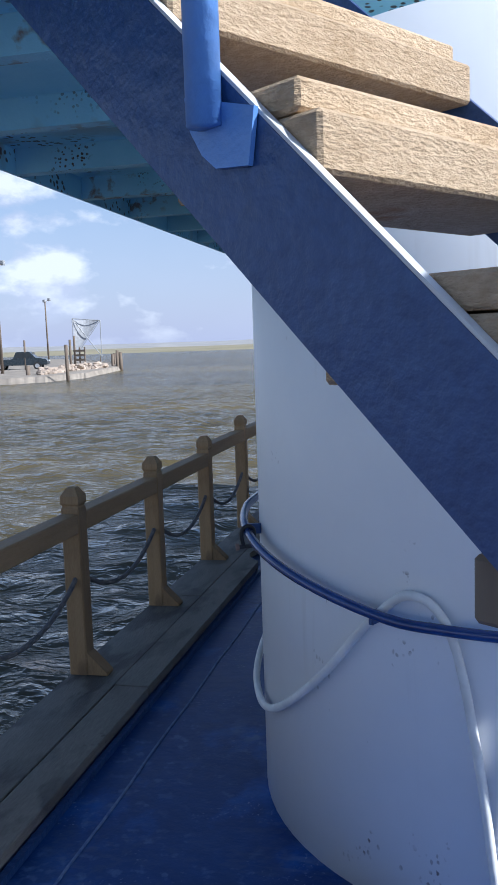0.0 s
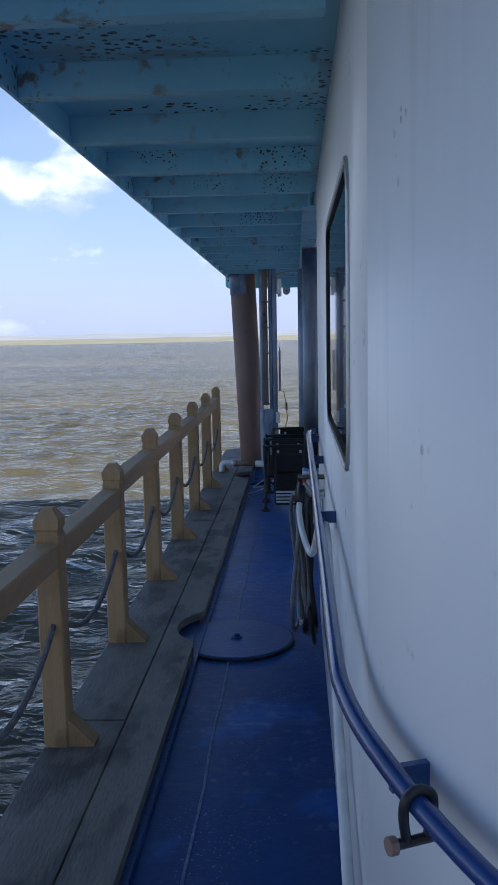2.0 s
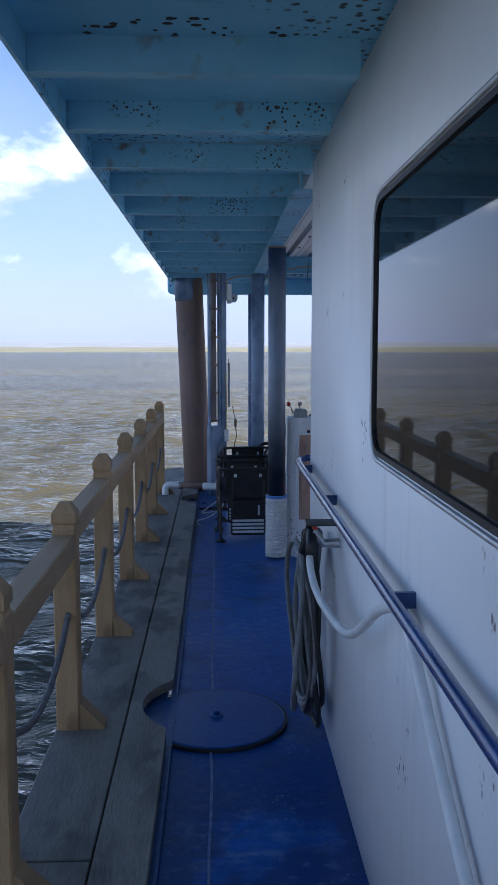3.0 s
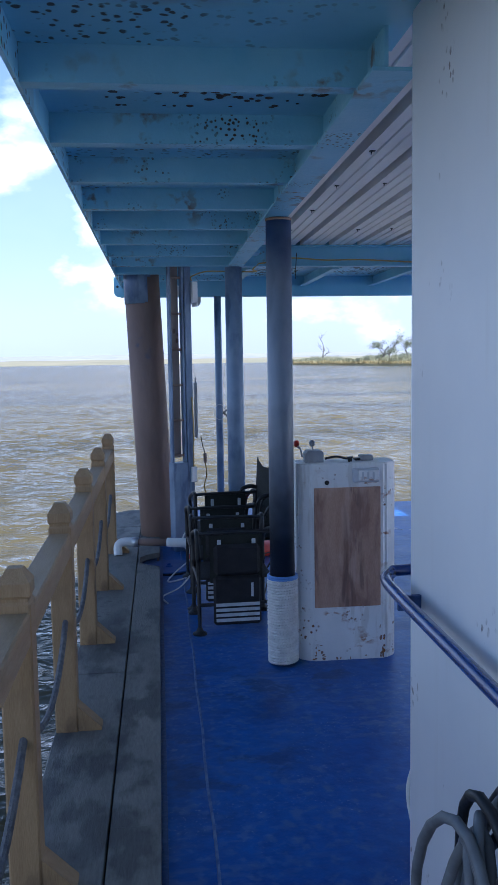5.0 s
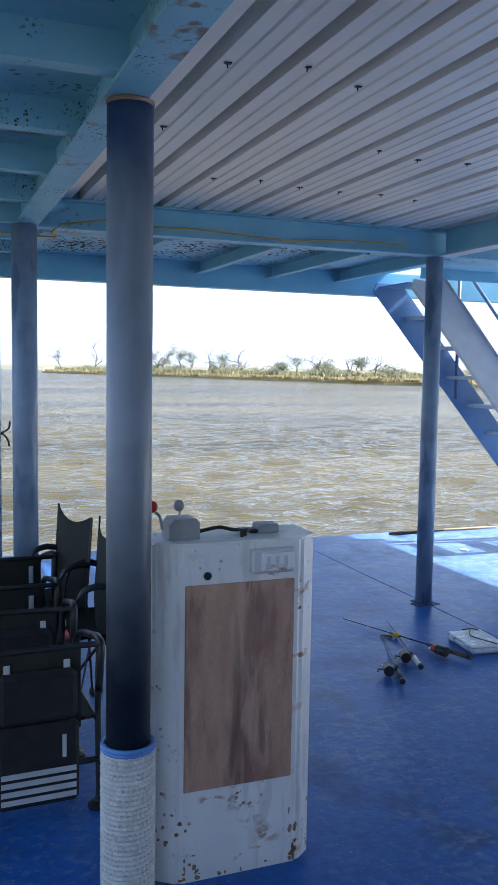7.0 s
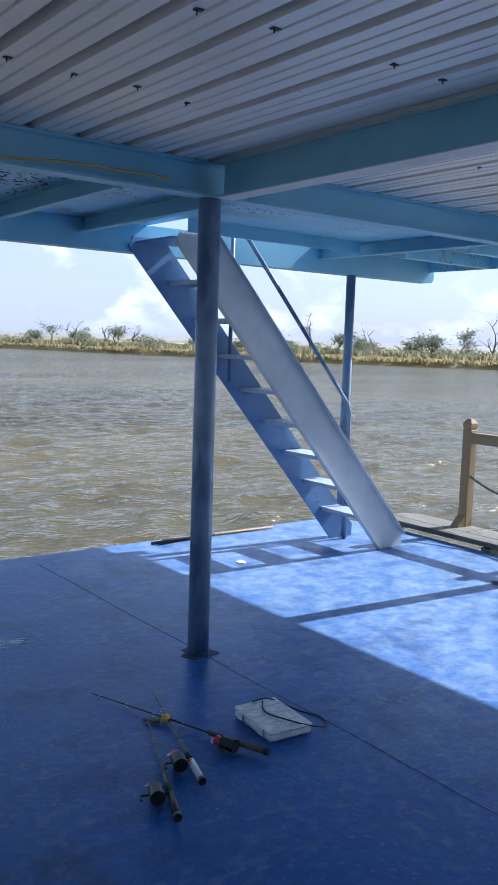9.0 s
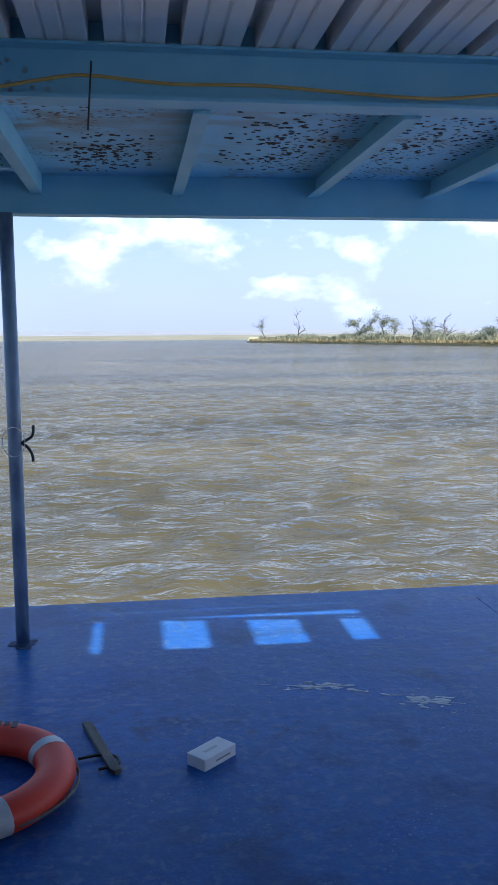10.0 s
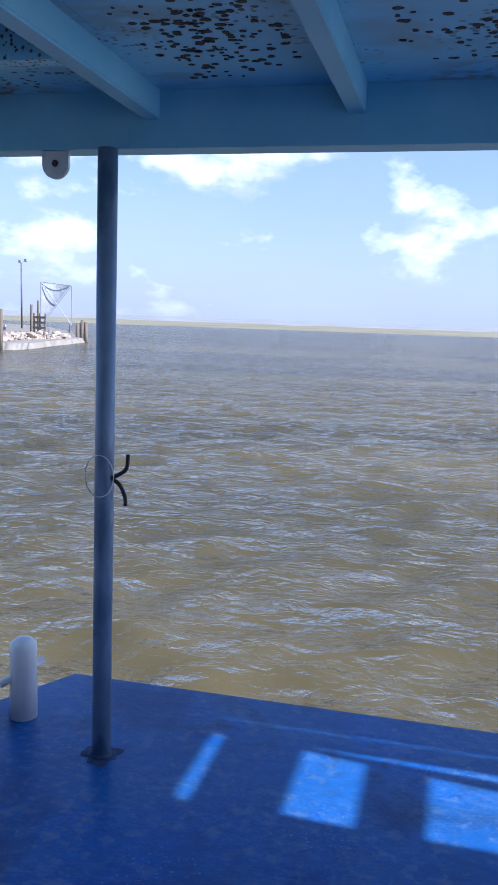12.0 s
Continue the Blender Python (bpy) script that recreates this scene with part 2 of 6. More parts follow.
M_SHELL = mat("shell_ground", (0.20, 0.17, 0.135), (0.31, 0.27, 0.22), 0.9, 0.4, 0.3, 6)
M_DARKWOOD = mat("old_wood_shaded_tread", (0.10, 0.075, 0.055), (0.19, 0.15, 0.115), 0.85, 1.2, 0.3, 12, stretch=(4, 4, 0.4))
M_TRUCK = mat("dark_truck_paint", (0.012, 0.022, 0.03), (0.02, 0.032, 0.042), 0.25, 3, 0.0, 10, coat=0.5)
M_GLASSD = mat("dark_glass", (0.02, 0.025, 0.03), (0.03, 0.035, 0.04), 0.06, 3, 0.0, 10)
M_NET = mat("grey_net", (0.30, 0.31, 0.33), (0.40, 0.41, 0.43), 0.8, 3, 0.1, 30)
M_MARSH = mat("marsh_grass", (0.33, 0.285, 0.15), (0.44, 0.385, 0.21), 0.9, 0.06, 0.4, 1.5, contrast=(0.3, 0.7), fine=0.3)
M_SHRUB = mat("marsh_scrub", (0.26, 0.26, 0.16), (0.37, 0.35, 0.22), 0.9, 0.5, 0.2, 3)
M_FAR_MARSH = mat("far_marsh_grass", (0.20, 0.18, 0.11), (0.28, 0.245, 0.155), 0.9, 0.03, 0.3, 1.0)
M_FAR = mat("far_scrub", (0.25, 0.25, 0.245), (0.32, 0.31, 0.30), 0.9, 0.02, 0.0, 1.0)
M_REED = mat("gold_reeds", (0.36, 0.29, 0.14), (0.47, 0.385, 0.205), 0.9, 0.2, 0.3, 2)
M_LEAF = mat("leaf_green", (0.22, 0.24, 0.155), (0.32, 0.325, 0.22), 0.8, 0.7, 0.2, 3)
M_BARK = mat("dead_bark", (0.16, 0.14, 0.12), (0.24, 0.22, 0.20), 0.9, 2, 0.3, 12)
M_FLAKE = mat("orange_rust", (0.30, 0.13, 0.045), (0.42, 0.20, 0.08), 0.85, 30, 0.3, 90)
M_PANEL = mat("faded_brown_panel", (0.24, 0.19, 0.165), (0.36, 0.30, 0.265), 0.7, 3, 0.15, 40, stretch=(2, 2, 0.8), spots=(0.12, 0.075, 0.055), spot_scale=14, spot_low=0.56)
M_PALE = mat("scraped_pale_paint", (0.46, 0.50, 0.55), (0.62, 0.64, 0.66), 0.7, 20, 0.1, 60)
M_BLISTER = mat("rust_blister", (0.035, 0.035, 0.042), (0.085, 0.06, 0.05), 0.8, 30, 0.3, 90)
M_GRIME = mat("deck_grime", (0.016, 0.032, 0.075), (0.05, 0.085, 0.17), 0.8, 26, 0.3, 60)
M_SCUFF = mat("scuffed_paint", (0.06, 0.115, 0.27), (0.20, 0.26, 0.39), 0.6, 20, 0.1, 60)


def make_water():
    """Silty water: brown scattered light under a rippled surface, crests sharper than troughs."""
    m = bpy.data.materials.new("river_water")
    m.use_nodes = True
    nt = m.node_tree
    nt.nodes.remove(nt.nodes["Principled BSDF"])
    tc = nt.nodes.new("ShaderNodeTexCoord")

    def noise_at(scale, stretch, detail, turn=14.0, distort=0.4):
        mp = nt.nodes.new("ShaderNodeMapping")
        mp.inputs["Scale"].default_value = stretch
        mp.inputs["Rotation"].default_value = (0, 0, radians(turn))
        n = nt.nodes.new("ShaderNodeTexNoise")
        n.inputs["Scale"].default_value, n.inputs["Detail"].default_value, n.inputs["Distortion"].default_value = scale, detail, distort
        nt.links.new(tc.outputs["Object"], mp.inputs["Vector"])
        nt.links.new(mp.outputs["Vector"], n.inputs["Vector"])
        return n.outputs["Fac"]

    def calc(op, p, q):
        x = nt.nodes.new("ShaderNodeMath")
        x.operation = op
        for k, v in enumerate((p, q)):
            if isinstance(v, float):
                x.inputs[k].default_value = v
            elif v is not None:
                nt.links.new(v, x.inputs[k])
        return x.outputs[0]

    ramp = nt.nodes.new("ShaderNodeValToRGB")
    ramp.color_ramp.elements[0].position, ramp.color_ramp.elements[0].color = 0.38, (0.060, 0.051, 0.027, 1)
    ramp.color_ramp.elements[1].position, ramp.color_ramp.elements[1].color = 0.66, (0.142, 0.110, 0.050, 1)
    nt.links.new(noise_at(0.05, (0.5, 1.6, 1), 4.0), ramp.inputs["Fac"])
    body = nt.nodes.new("ShaderNodeBsdfDiffuse")
    nt.links.new(ramp.outputs["Color"], body.inputs["Color"])
    shine = nt.nodes.new("ShaderNodeBsdfGlossy")
    shine.inputs["Roughness"].default_value = 0.13
    edge = nt.nodes.new("ShaderNodeFresnel")
    edge.inputs["IOR"].default_value = 1.36
    both = nt.nodes.new("ShaderNodeMixShader")
    height = None
    for scale, stretch, turn, sharp, amount in ((0.10, (0.8, 1.4, 1), 10, True, 0.35), (0.5, (0.85, 1.25, 1), 20, True, 0.20), (1.3, (0.85, 1.2, 1), -8, True, 0.11), (3.6, (0.85, 1.15, 1), 26, True, 0.05), (11.0, (0.9, 1.2, 1), 12, False, 0.022)):
        h = noise_at(scale, stretch, 3.0, turn)
        if sharp:
            h = calc("SUBTRACT", 1.0, calc("ABSOLUTE", calc("MULTIPLY", calc("SUBTRACT", h, 0.5), 2.0), None))
        h = calc("MULTIPLY", h, amount)
        height = calc("ADD", height, h) if height else h
    b = nt.nodes.new("ShaderNodeBump")
    b.inputs["Strength"].default_value, b.inputs["Distance"].default_value = 1.0, 1.0
    nt.links.new(height, b.inputs["Height"])
    nt.links.new(b.outputs[0], shine.inputs["Normal"])
    nt.links.new(b.outputs[0], edge.inputs["Normal"])
    nt.links.new(edge.outputs[0], both.inputs[0])
    nt.links.new(body.outputs[0], both.inputs[1])
    nt.links.new(shine.outputs[0], both.inputs[2])
    nt.links.new(both.outputs[0], nt.nodes["Material Output"].inputs["Surface"])
    return m


def make_glass():
    m = bpy.data.materials.new("window_glass")
    m.use_nodes = True
    bs = m.node_tree.nodes["Principled BSDF"]
    bs.inputs["Base Color"].default_value = (0.012, 0.014, 0.016, 1)
    bs.inputs["Roughness"].default_value = 0.03
    bs.inputs["IOR"].default_value = 1.5
    return m


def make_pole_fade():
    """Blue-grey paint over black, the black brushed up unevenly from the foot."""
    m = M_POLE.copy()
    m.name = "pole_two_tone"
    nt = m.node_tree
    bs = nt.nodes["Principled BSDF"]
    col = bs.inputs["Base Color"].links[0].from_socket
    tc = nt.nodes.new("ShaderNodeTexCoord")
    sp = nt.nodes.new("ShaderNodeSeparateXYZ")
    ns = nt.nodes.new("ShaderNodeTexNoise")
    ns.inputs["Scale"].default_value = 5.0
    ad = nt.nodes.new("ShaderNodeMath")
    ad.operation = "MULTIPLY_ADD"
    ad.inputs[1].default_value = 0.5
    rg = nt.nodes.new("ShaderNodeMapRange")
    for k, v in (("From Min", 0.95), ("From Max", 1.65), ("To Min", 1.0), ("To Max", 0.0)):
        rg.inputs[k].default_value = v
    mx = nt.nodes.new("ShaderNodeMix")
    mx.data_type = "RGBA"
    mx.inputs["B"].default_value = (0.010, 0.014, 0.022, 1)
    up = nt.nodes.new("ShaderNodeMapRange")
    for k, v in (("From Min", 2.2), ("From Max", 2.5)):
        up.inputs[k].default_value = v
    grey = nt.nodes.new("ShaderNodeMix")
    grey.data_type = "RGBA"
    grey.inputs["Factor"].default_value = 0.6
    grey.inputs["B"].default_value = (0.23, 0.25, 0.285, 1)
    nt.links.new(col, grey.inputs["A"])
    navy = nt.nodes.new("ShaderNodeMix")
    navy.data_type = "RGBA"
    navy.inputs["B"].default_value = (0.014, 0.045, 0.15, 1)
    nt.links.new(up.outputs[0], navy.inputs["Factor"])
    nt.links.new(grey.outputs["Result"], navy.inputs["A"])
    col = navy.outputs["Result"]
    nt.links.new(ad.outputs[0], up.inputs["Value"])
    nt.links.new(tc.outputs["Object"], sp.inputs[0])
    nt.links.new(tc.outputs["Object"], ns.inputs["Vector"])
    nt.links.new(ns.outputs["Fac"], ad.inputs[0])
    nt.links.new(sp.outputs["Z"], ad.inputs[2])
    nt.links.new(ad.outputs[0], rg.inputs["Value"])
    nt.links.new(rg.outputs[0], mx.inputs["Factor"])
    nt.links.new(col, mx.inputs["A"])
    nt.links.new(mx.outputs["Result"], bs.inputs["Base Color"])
    return m


def add_wear_shade(m, rows, y_span=None):
    """Worn patches, and painted shade, with a shape of their own: each row a stretch, where they gather, how fine, the
    colour and how strong.
    """
    nt = m.node_tree
    bs = nt.nodes["Principled BSDF"]
    tc = nt.nodes.new("ShaderNodeTexCoord")
    for stretch, gate_scale, lo, fine_scale, f_lo, colour, amount in rows:
        col = bs.inputs["Base Color"].links[0].from_socket
        mp = nt.nodes.new("ShaderNodeMapping")
        mp.inputs["Scale"].default_value = stretch
        nt.links.new(tc.outputs["Object"], mp.inputs["Vector"])
        facs = []
        for sc, low in ((gate_scale, lo), (fine_scale, f_lo)):
            n = nt.nodes.new("ShaderNodeTexNoise")
            n.inputs["Scale"].default_value, n.inputs["Detail"].default_value = sc, 6
            r = nt.nodes.new("ShaderNodeMapRange")
            r.inputs["From Min"].default_value, r.inputs["From Max"].default_value = low, low + 0.10
            nt.links.new(mp.outputs["Vector"], n.inputs["Vector"])
            nt.links.new(n.outputs["Fac"], r.inputs["Value"])
            facs.append(r.outputs[0])
        if y_span:
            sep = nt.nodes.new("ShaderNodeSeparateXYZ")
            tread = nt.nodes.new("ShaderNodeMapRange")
            tread.inputs["From Min"].default_value, tread.inputs["From Max"].default_value = y_span
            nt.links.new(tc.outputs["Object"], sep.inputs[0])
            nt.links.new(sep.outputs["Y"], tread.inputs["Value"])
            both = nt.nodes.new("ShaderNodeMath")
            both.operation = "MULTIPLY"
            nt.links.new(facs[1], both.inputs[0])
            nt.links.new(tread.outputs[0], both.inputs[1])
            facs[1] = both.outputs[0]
        mul = nt.nodes.new("ShaderNodeMath")
        mul.operation = "MULTIPLY"
        sc2 = nt.nodes.new("ShaderNodeMath")
        sc2.operation = "MULTIPLY"
        sc2.inputs[1].default_value = amount
        nt.links.new(facs[0], mul.inputs[0])
        nt.links.new(facs[1], mul.inputs[1])
        nt.links.new(mul.outputs[0], sc2.inputs[0])
        mx = nt.nodes.new("ShaderNodeMix")
        mx.data_type = "RGBA"
        mx.inputs["B"].default_value = colour
        nt.links.new(sc2.outputs[0], mx.inputs["Factor"])
        nt.links.new(col, mx.inputs["A"])
        nt.links.new(mx.outputs["Result"], bs.inputs["Base Color"])


def bleach_and_sheen(m, x_from, x_to, colour, amount):
    """Paint gone chalky towards the open side of the deck, in mottles; part of the paleness is sun gloss put into the
    colour.
    """
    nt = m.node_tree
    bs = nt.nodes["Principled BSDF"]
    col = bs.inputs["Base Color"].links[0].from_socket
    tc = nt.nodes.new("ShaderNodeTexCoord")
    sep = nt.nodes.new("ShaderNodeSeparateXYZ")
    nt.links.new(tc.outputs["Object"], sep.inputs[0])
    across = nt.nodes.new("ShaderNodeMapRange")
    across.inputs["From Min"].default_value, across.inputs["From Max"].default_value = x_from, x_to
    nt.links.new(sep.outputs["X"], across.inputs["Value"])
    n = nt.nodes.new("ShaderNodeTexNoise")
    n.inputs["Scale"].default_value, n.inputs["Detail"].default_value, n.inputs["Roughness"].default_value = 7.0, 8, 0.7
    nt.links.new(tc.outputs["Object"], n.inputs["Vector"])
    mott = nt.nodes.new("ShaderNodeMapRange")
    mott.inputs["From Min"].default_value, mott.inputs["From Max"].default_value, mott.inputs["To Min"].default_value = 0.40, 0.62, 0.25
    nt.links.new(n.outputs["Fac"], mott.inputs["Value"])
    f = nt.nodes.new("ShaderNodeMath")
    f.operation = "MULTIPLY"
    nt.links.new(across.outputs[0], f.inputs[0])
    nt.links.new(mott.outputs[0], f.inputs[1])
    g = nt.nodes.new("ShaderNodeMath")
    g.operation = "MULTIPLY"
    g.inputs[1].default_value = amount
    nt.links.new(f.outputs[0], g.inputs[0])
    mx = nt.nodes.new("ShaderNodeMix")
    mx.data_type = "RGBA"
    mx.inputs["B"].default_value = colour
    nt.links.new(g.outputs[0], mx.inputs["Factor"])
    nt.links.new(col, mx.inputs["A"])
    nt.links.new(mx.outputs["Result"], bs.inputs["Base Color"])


def let_light_through(m, amount):
    """Thin leaves pass some light to their far side."""
    nt = m.node_tree
    bs = nt.nodes["Principled BSDF"]
    out = nt.nodes["Material Output"]
    tr = nt.nodes.new("ShaderNodeBsdfTranslucent")
    mx = nt.nodes.new("ShaderNodeMixShader")
    mx.inputs[0].default_value = amount
    nt.links.new(bs.inputs["Base Color"].links[0].from_socket, tr.inputs["Color"])
    nt.links.new(bs.outputs[0], mx.inputs[1])
    nt.links.new(tr.outputs[0], mx.inputs[2])
    nt.links.new(mx.outputs[0], out.inputs["Surface"])


for m in (M_REED, M_SHRUB, M_LEAF):
    let_light_through(m, 0.5)
add_wear_shade(M_DECK, (((1, 3.2, 1), 0.8, 0.56, 9.0, 0.50, (0.16, 0.22, 0.36, 1), 0.45), ((1, 1, 1), 2.0, 0.50, 34.0, 0.58, (0.22, 0.28, 0.42, 1), 0.4),
                  ((1, 1.4, 1), 1.1, 0.52, 5.0, 0.48, (0.010, 0.032, 0.10, 1), 0.65), ((1, 1, 1), 1.6, 0.45, 14.0, 0.54, (0.085, 0.16, 0.33, 1), 0.7), ((1, 1.2, 1), 1.2, 0.50, 24.0, 0.53, (0.13, 0.20, 0.36, 1), 0.5)))
add_wear_shade(M_DECK, (((1, 1.2, 1), 1.6, 0.42, 60.0, 0.50, (0.26, 0.35, 0.47, 1), 0.10), ((1, 1, 1), 0.7, 0.34, 2.0, 0.36, (0.036, 0.115, 0.27, 1), 0.35),
                  ((1, 1, 1), 1.3, 0.58, 12.0, 0.52, (0.020, 0.035, 0.06, 1), 0.6)), y_span=(6.5, 12.5))
# shade of the walkway beside the cabin, painted as darker blue mottles
add_wear_shade(M_DECK, (((1, 0.7, 1), 0.9, 0.30, 2.2, 0.36, (0.003, 0.024, 0.115, 1), 0.75),), y_span=(7.6, 5.4))
add_wear_shade(M_PLANK, (((1, 0.5, 1), 1.6, 0.44, 7.0, 0.46, (0.022, 0.022, 0.024, 1), 0.6),))
add_wear_shade(M_PINE, (((1, 1, 0.6), 2.5, 0.48, 14.0, 0.50, (0.10, 0.058, 0.028, 1), 0.6),))
add_wear_shade(M_POLE, (((1, 1, 0.45), 2.2, 0.42, 9.0, 0.46, (0.028, 0.060, 0.135, 1), 0.55),))
bleach_and_sheen(M_DECK, 1.7, 3.0, (0.34, 0.44, 0.60, 1), 0.55)
add_wear_shade(M_DECK, (((1, 1, 1), 1.1, 0.46, 18.0, 0.57, (0.16, 0.25, 0.42, 1), 0.3), ((1, 1, 1), 3.0, 0.52, 75.0, 0.60, (0.38, 0.45, 0.55, 1), 0.45), ((1, 0.7, 1), 1.4, 0.50, 2.6, 0.50, (0.004, 0.030, 0.14, 1), 0.6)))
add_wear_shade(M_TEAL, (((1, 2, 1), 0.9, 0.53, 6.0, 0.42, (0.24, 0.27, 0.29, 1), 0.55), ((1, 1.6, 1), 1.4, 0.60, 9.0, 0.42, (0.20, 0.12, 0.07, 1), 0.75)))
add_wear_shade(M_TEAL_RUST, (((1, 1, 1), 2.2, 0.52, 16.0, 0.52, (0.17, 0.10, 0.07, 1), 0.85),))
add_wear_shade(M_CONSOLE, (((1, 1, 1.6), 5.0, 0.56, 24.0, 0.52, (0.30, 0.13, 0.05, 1), 0.85), ((3, 3, 0.5), 3.0, 0.50, 12.0, 0.50, (0.55, 0.53, 0.48, 1), 0.5)))
add_wear_shade(M_PLY, (((2.6, 2.6, 0.8), 3.2, 0.46, 5.0, 0.44, (0.24, 0.13, 0.10, 1), 0.7), ((3.5, 3.5, 0.9), 3.4, 0.50, 7.0, 0.46, (0.50, 0.35, 0.27, 1), 0.65), ((6, 6, 0.8), 2.0, 0.5, 8.0, 0.5, (0.14, 0.09, 0.08, 1), 0.6)))
add_wear_shade(M_PLANK, (((1, 0.6, 1), 1.5, 0.54, 10.0, 0.50, (0.22, 0.21, 0.20, 1), 0.5), ((3, 0.7, 3), 1.0, 0.50, 3.0, 0.54, (0.05, 0.046, 0.042, 1), 0.5)))
add_wear_shade(M_PLY, (((5, 5, 0.55), 2.3, 0.50, 5.0, 0.45, (0.16, 0.085, 0.06, 1), 0.5), ((1, 1, 1), 2.5, 0.55, 9.0, 0.45, (0.11, 0.075, 0.06, 1), 0.5)))
add_wear_shade(M_POLE, (((1, 1, 0.4), 4.0, 0.54, 20.0, 0.50, (0.28, 0.34, 0.42, 1), 0.5), ((1, 1, 0.35), 2.4, 0.50, 9.0, 0.46, (0.04, 0.085, 0.22, 1), 0.7)))
M_POLE_FADE = make_pole_fade()
M_WATER = make_water()
M_GLASS = make_glass()


# ---- mesh tools ----
def mesh_of(bm, name, material, smooth=False):
    me = bpy.data.meshes.new(name)
    bm.to_mesh(me)
    bm.free()
    if smooth:
        for p in me.polygons:
            p.use_smooth = True
    me.materials.append(material)
    return me


def part(name, bm, material, parent=None, label="", smooth=False):
    ob = new(name, mesh_of(bm, name, material, smooth))
    ob.parent = parent
    if label:
        ob["label"] = label
    return ob


def thing(name, label, category, group="", kind="", at=(0, 0, 0)):
    ob = new(name)
    ob.empty_display_size = 0.1
    ob.location = at
    return tagged(ob, label, category, group, kind)


def box(bm, lo, hi, bevel=0.0):
    lo, hi = Vector(lo), Vector(hi)
    r = bmesh.ops.create_cube(bm, size=1.0)
    bmesh.ops.scale(bm, vec=hi - lo, verts=r["verts"])
    bmesh.ops.translate(bm, vec=(lo + hi) / 2, verts=r["verts"])
    if bevel:
        es = {e for v in r["verts"] for e in v.link_edges}
        bmesh.ops.bevel(bm, geom=list(es), offset=bevel, segments=1, affect="EDGES")
    return bm


def boxes(*spans, bevel=0.0):
    bm = bmesh.new()
    for lo, hi in spans:
        box(bm, lo, hi, bevel)
    return bm


def rings(bm, centres, radii, frames, sides, close=False, caps=True):
    """Skin a row of rings; frames are pairs of axes."""
    loops = []
    for c, r, (u, v) in zip(centres, radii, frames):
        loops.append([bm.verts.new(Vector(c) + (u * math.cos(2 * math.pi * k / sides) + v * math.sin(2 * math.pi * k / sides)) * r) for k in range(sides)])
    n = len(loops)
    for i in range(n if close else n - 1):
        p, q = loops[i], loops[(i + 1) % n]
        for k in range(sides):
            bm.faces.new((p[k], p[(k + 1) % sides], q[(k + 1) % sides], q[k]))
    if caps and not close:
        bm.faces.new(list(reversed(loops[0])))
        bm.faces.new(loops[-1])


def smooth_path(points, steps=6):
    pts = [Vector(p) for p in points]
    out = []
    for i in range(len(pts) - 1):
        p0, p1, p2, p3 = pts[max(i - 1, 0)], pts[i], pts[i + 1], pts[min(i + 2, len(pts) - 1)]
        for k in range(steps):
            t = k / steps
            out.append(0.5 * (2 * p1 + (p2 - p0) * t + (2 * p0 - 5 * p1 + 4 * p2 - p3) * t * t + (3 * p1 - p0 - 3 * p2 + p3) * t ** 3))
    return out + [pts[-1]]


def tube(bm, points, r, sides=10, close=False, taper=None):
    pts = [Vector(p) for p in points]
    n = len(pts)
    frames_, up = [], None
    for i in range(n):
        if close:
            d = pts[(i + 1) % n] - pts[i - 1]
        else:
            d = pts[min(i + 1, n - 1)] - pts[max(i - 1, 0)]
        d.normalize()
        if up is None:
            up = d.orthogonal()
        up = up - d * up.dot(d)
        if up.length < 1e-6:
            up = d.orthogonal()
        up.normalize()
        frames_.append((up.copy(), d.cross(up)))
    radii = [r] * n if taper is None else [r + (taper - r) * i / (n - 1) for i in range(n)]
    rings(bm, pts, radii, frames_, sides, close)
    return bm


def pipe(points, r, sides=10, close=False, taper=None, steps=0):
    bm = bmesh.new()
    return tube(bm, smooth_path(points, steps) if steps else points, r, sides, close, taper)


def lathe(profile, sides=20, at=(0, 0, 0)):
    """Turn (radius, z) pairs about the upright axis."""
    bm = bmesh.new()
    x, y, z = at
    rings(bm, [(x, y, z + h) for _, h in profile], [max(r, 1e-4) for r, _ in profile], [(Vector((1, 0, 0)), Vector((0, 1, 0)))] * len(profile), sides)
    return bm


def prism(points, lo, hi, axis=1):
    """A flat outline, given in the two other axes, made thick along one axis."""
    bm = bmesh.new()

    def at(p, h):
        q = list(p)
        q.insert(axis, h)
        return bm.verts.new(q)
    a, b = [at(p, lo) for p in points], [at(p, hi) for p in points]
    bm.faces.new(a)
    bm.faces.new(list(reversed(b)))
    n = len(points)
    for i in range(n):
        bm.faces.new((a[i], b[i], b[(i + 1) % n], a[(i + 1) % n]))
    bmesh.ops.recalc_face_normals(bm, faces=bm.faces)
    return bm


# ---- layout ----
CX = 1.81                      # the boat's middle line
WALL = -0.78                   # cabin's port side
DECK_P, DECK_S = -1.42, 5.04   # deck's sides
EDGE_P, EDGE_S = -1.72, 5.34   # edges of the upper deck
BOW = 13.75
CAB_F, CAB_A = 6.80, 2.40      # cabin's front and back
JOIST = 2.29                   # under side of the joists
WATER = -0.72

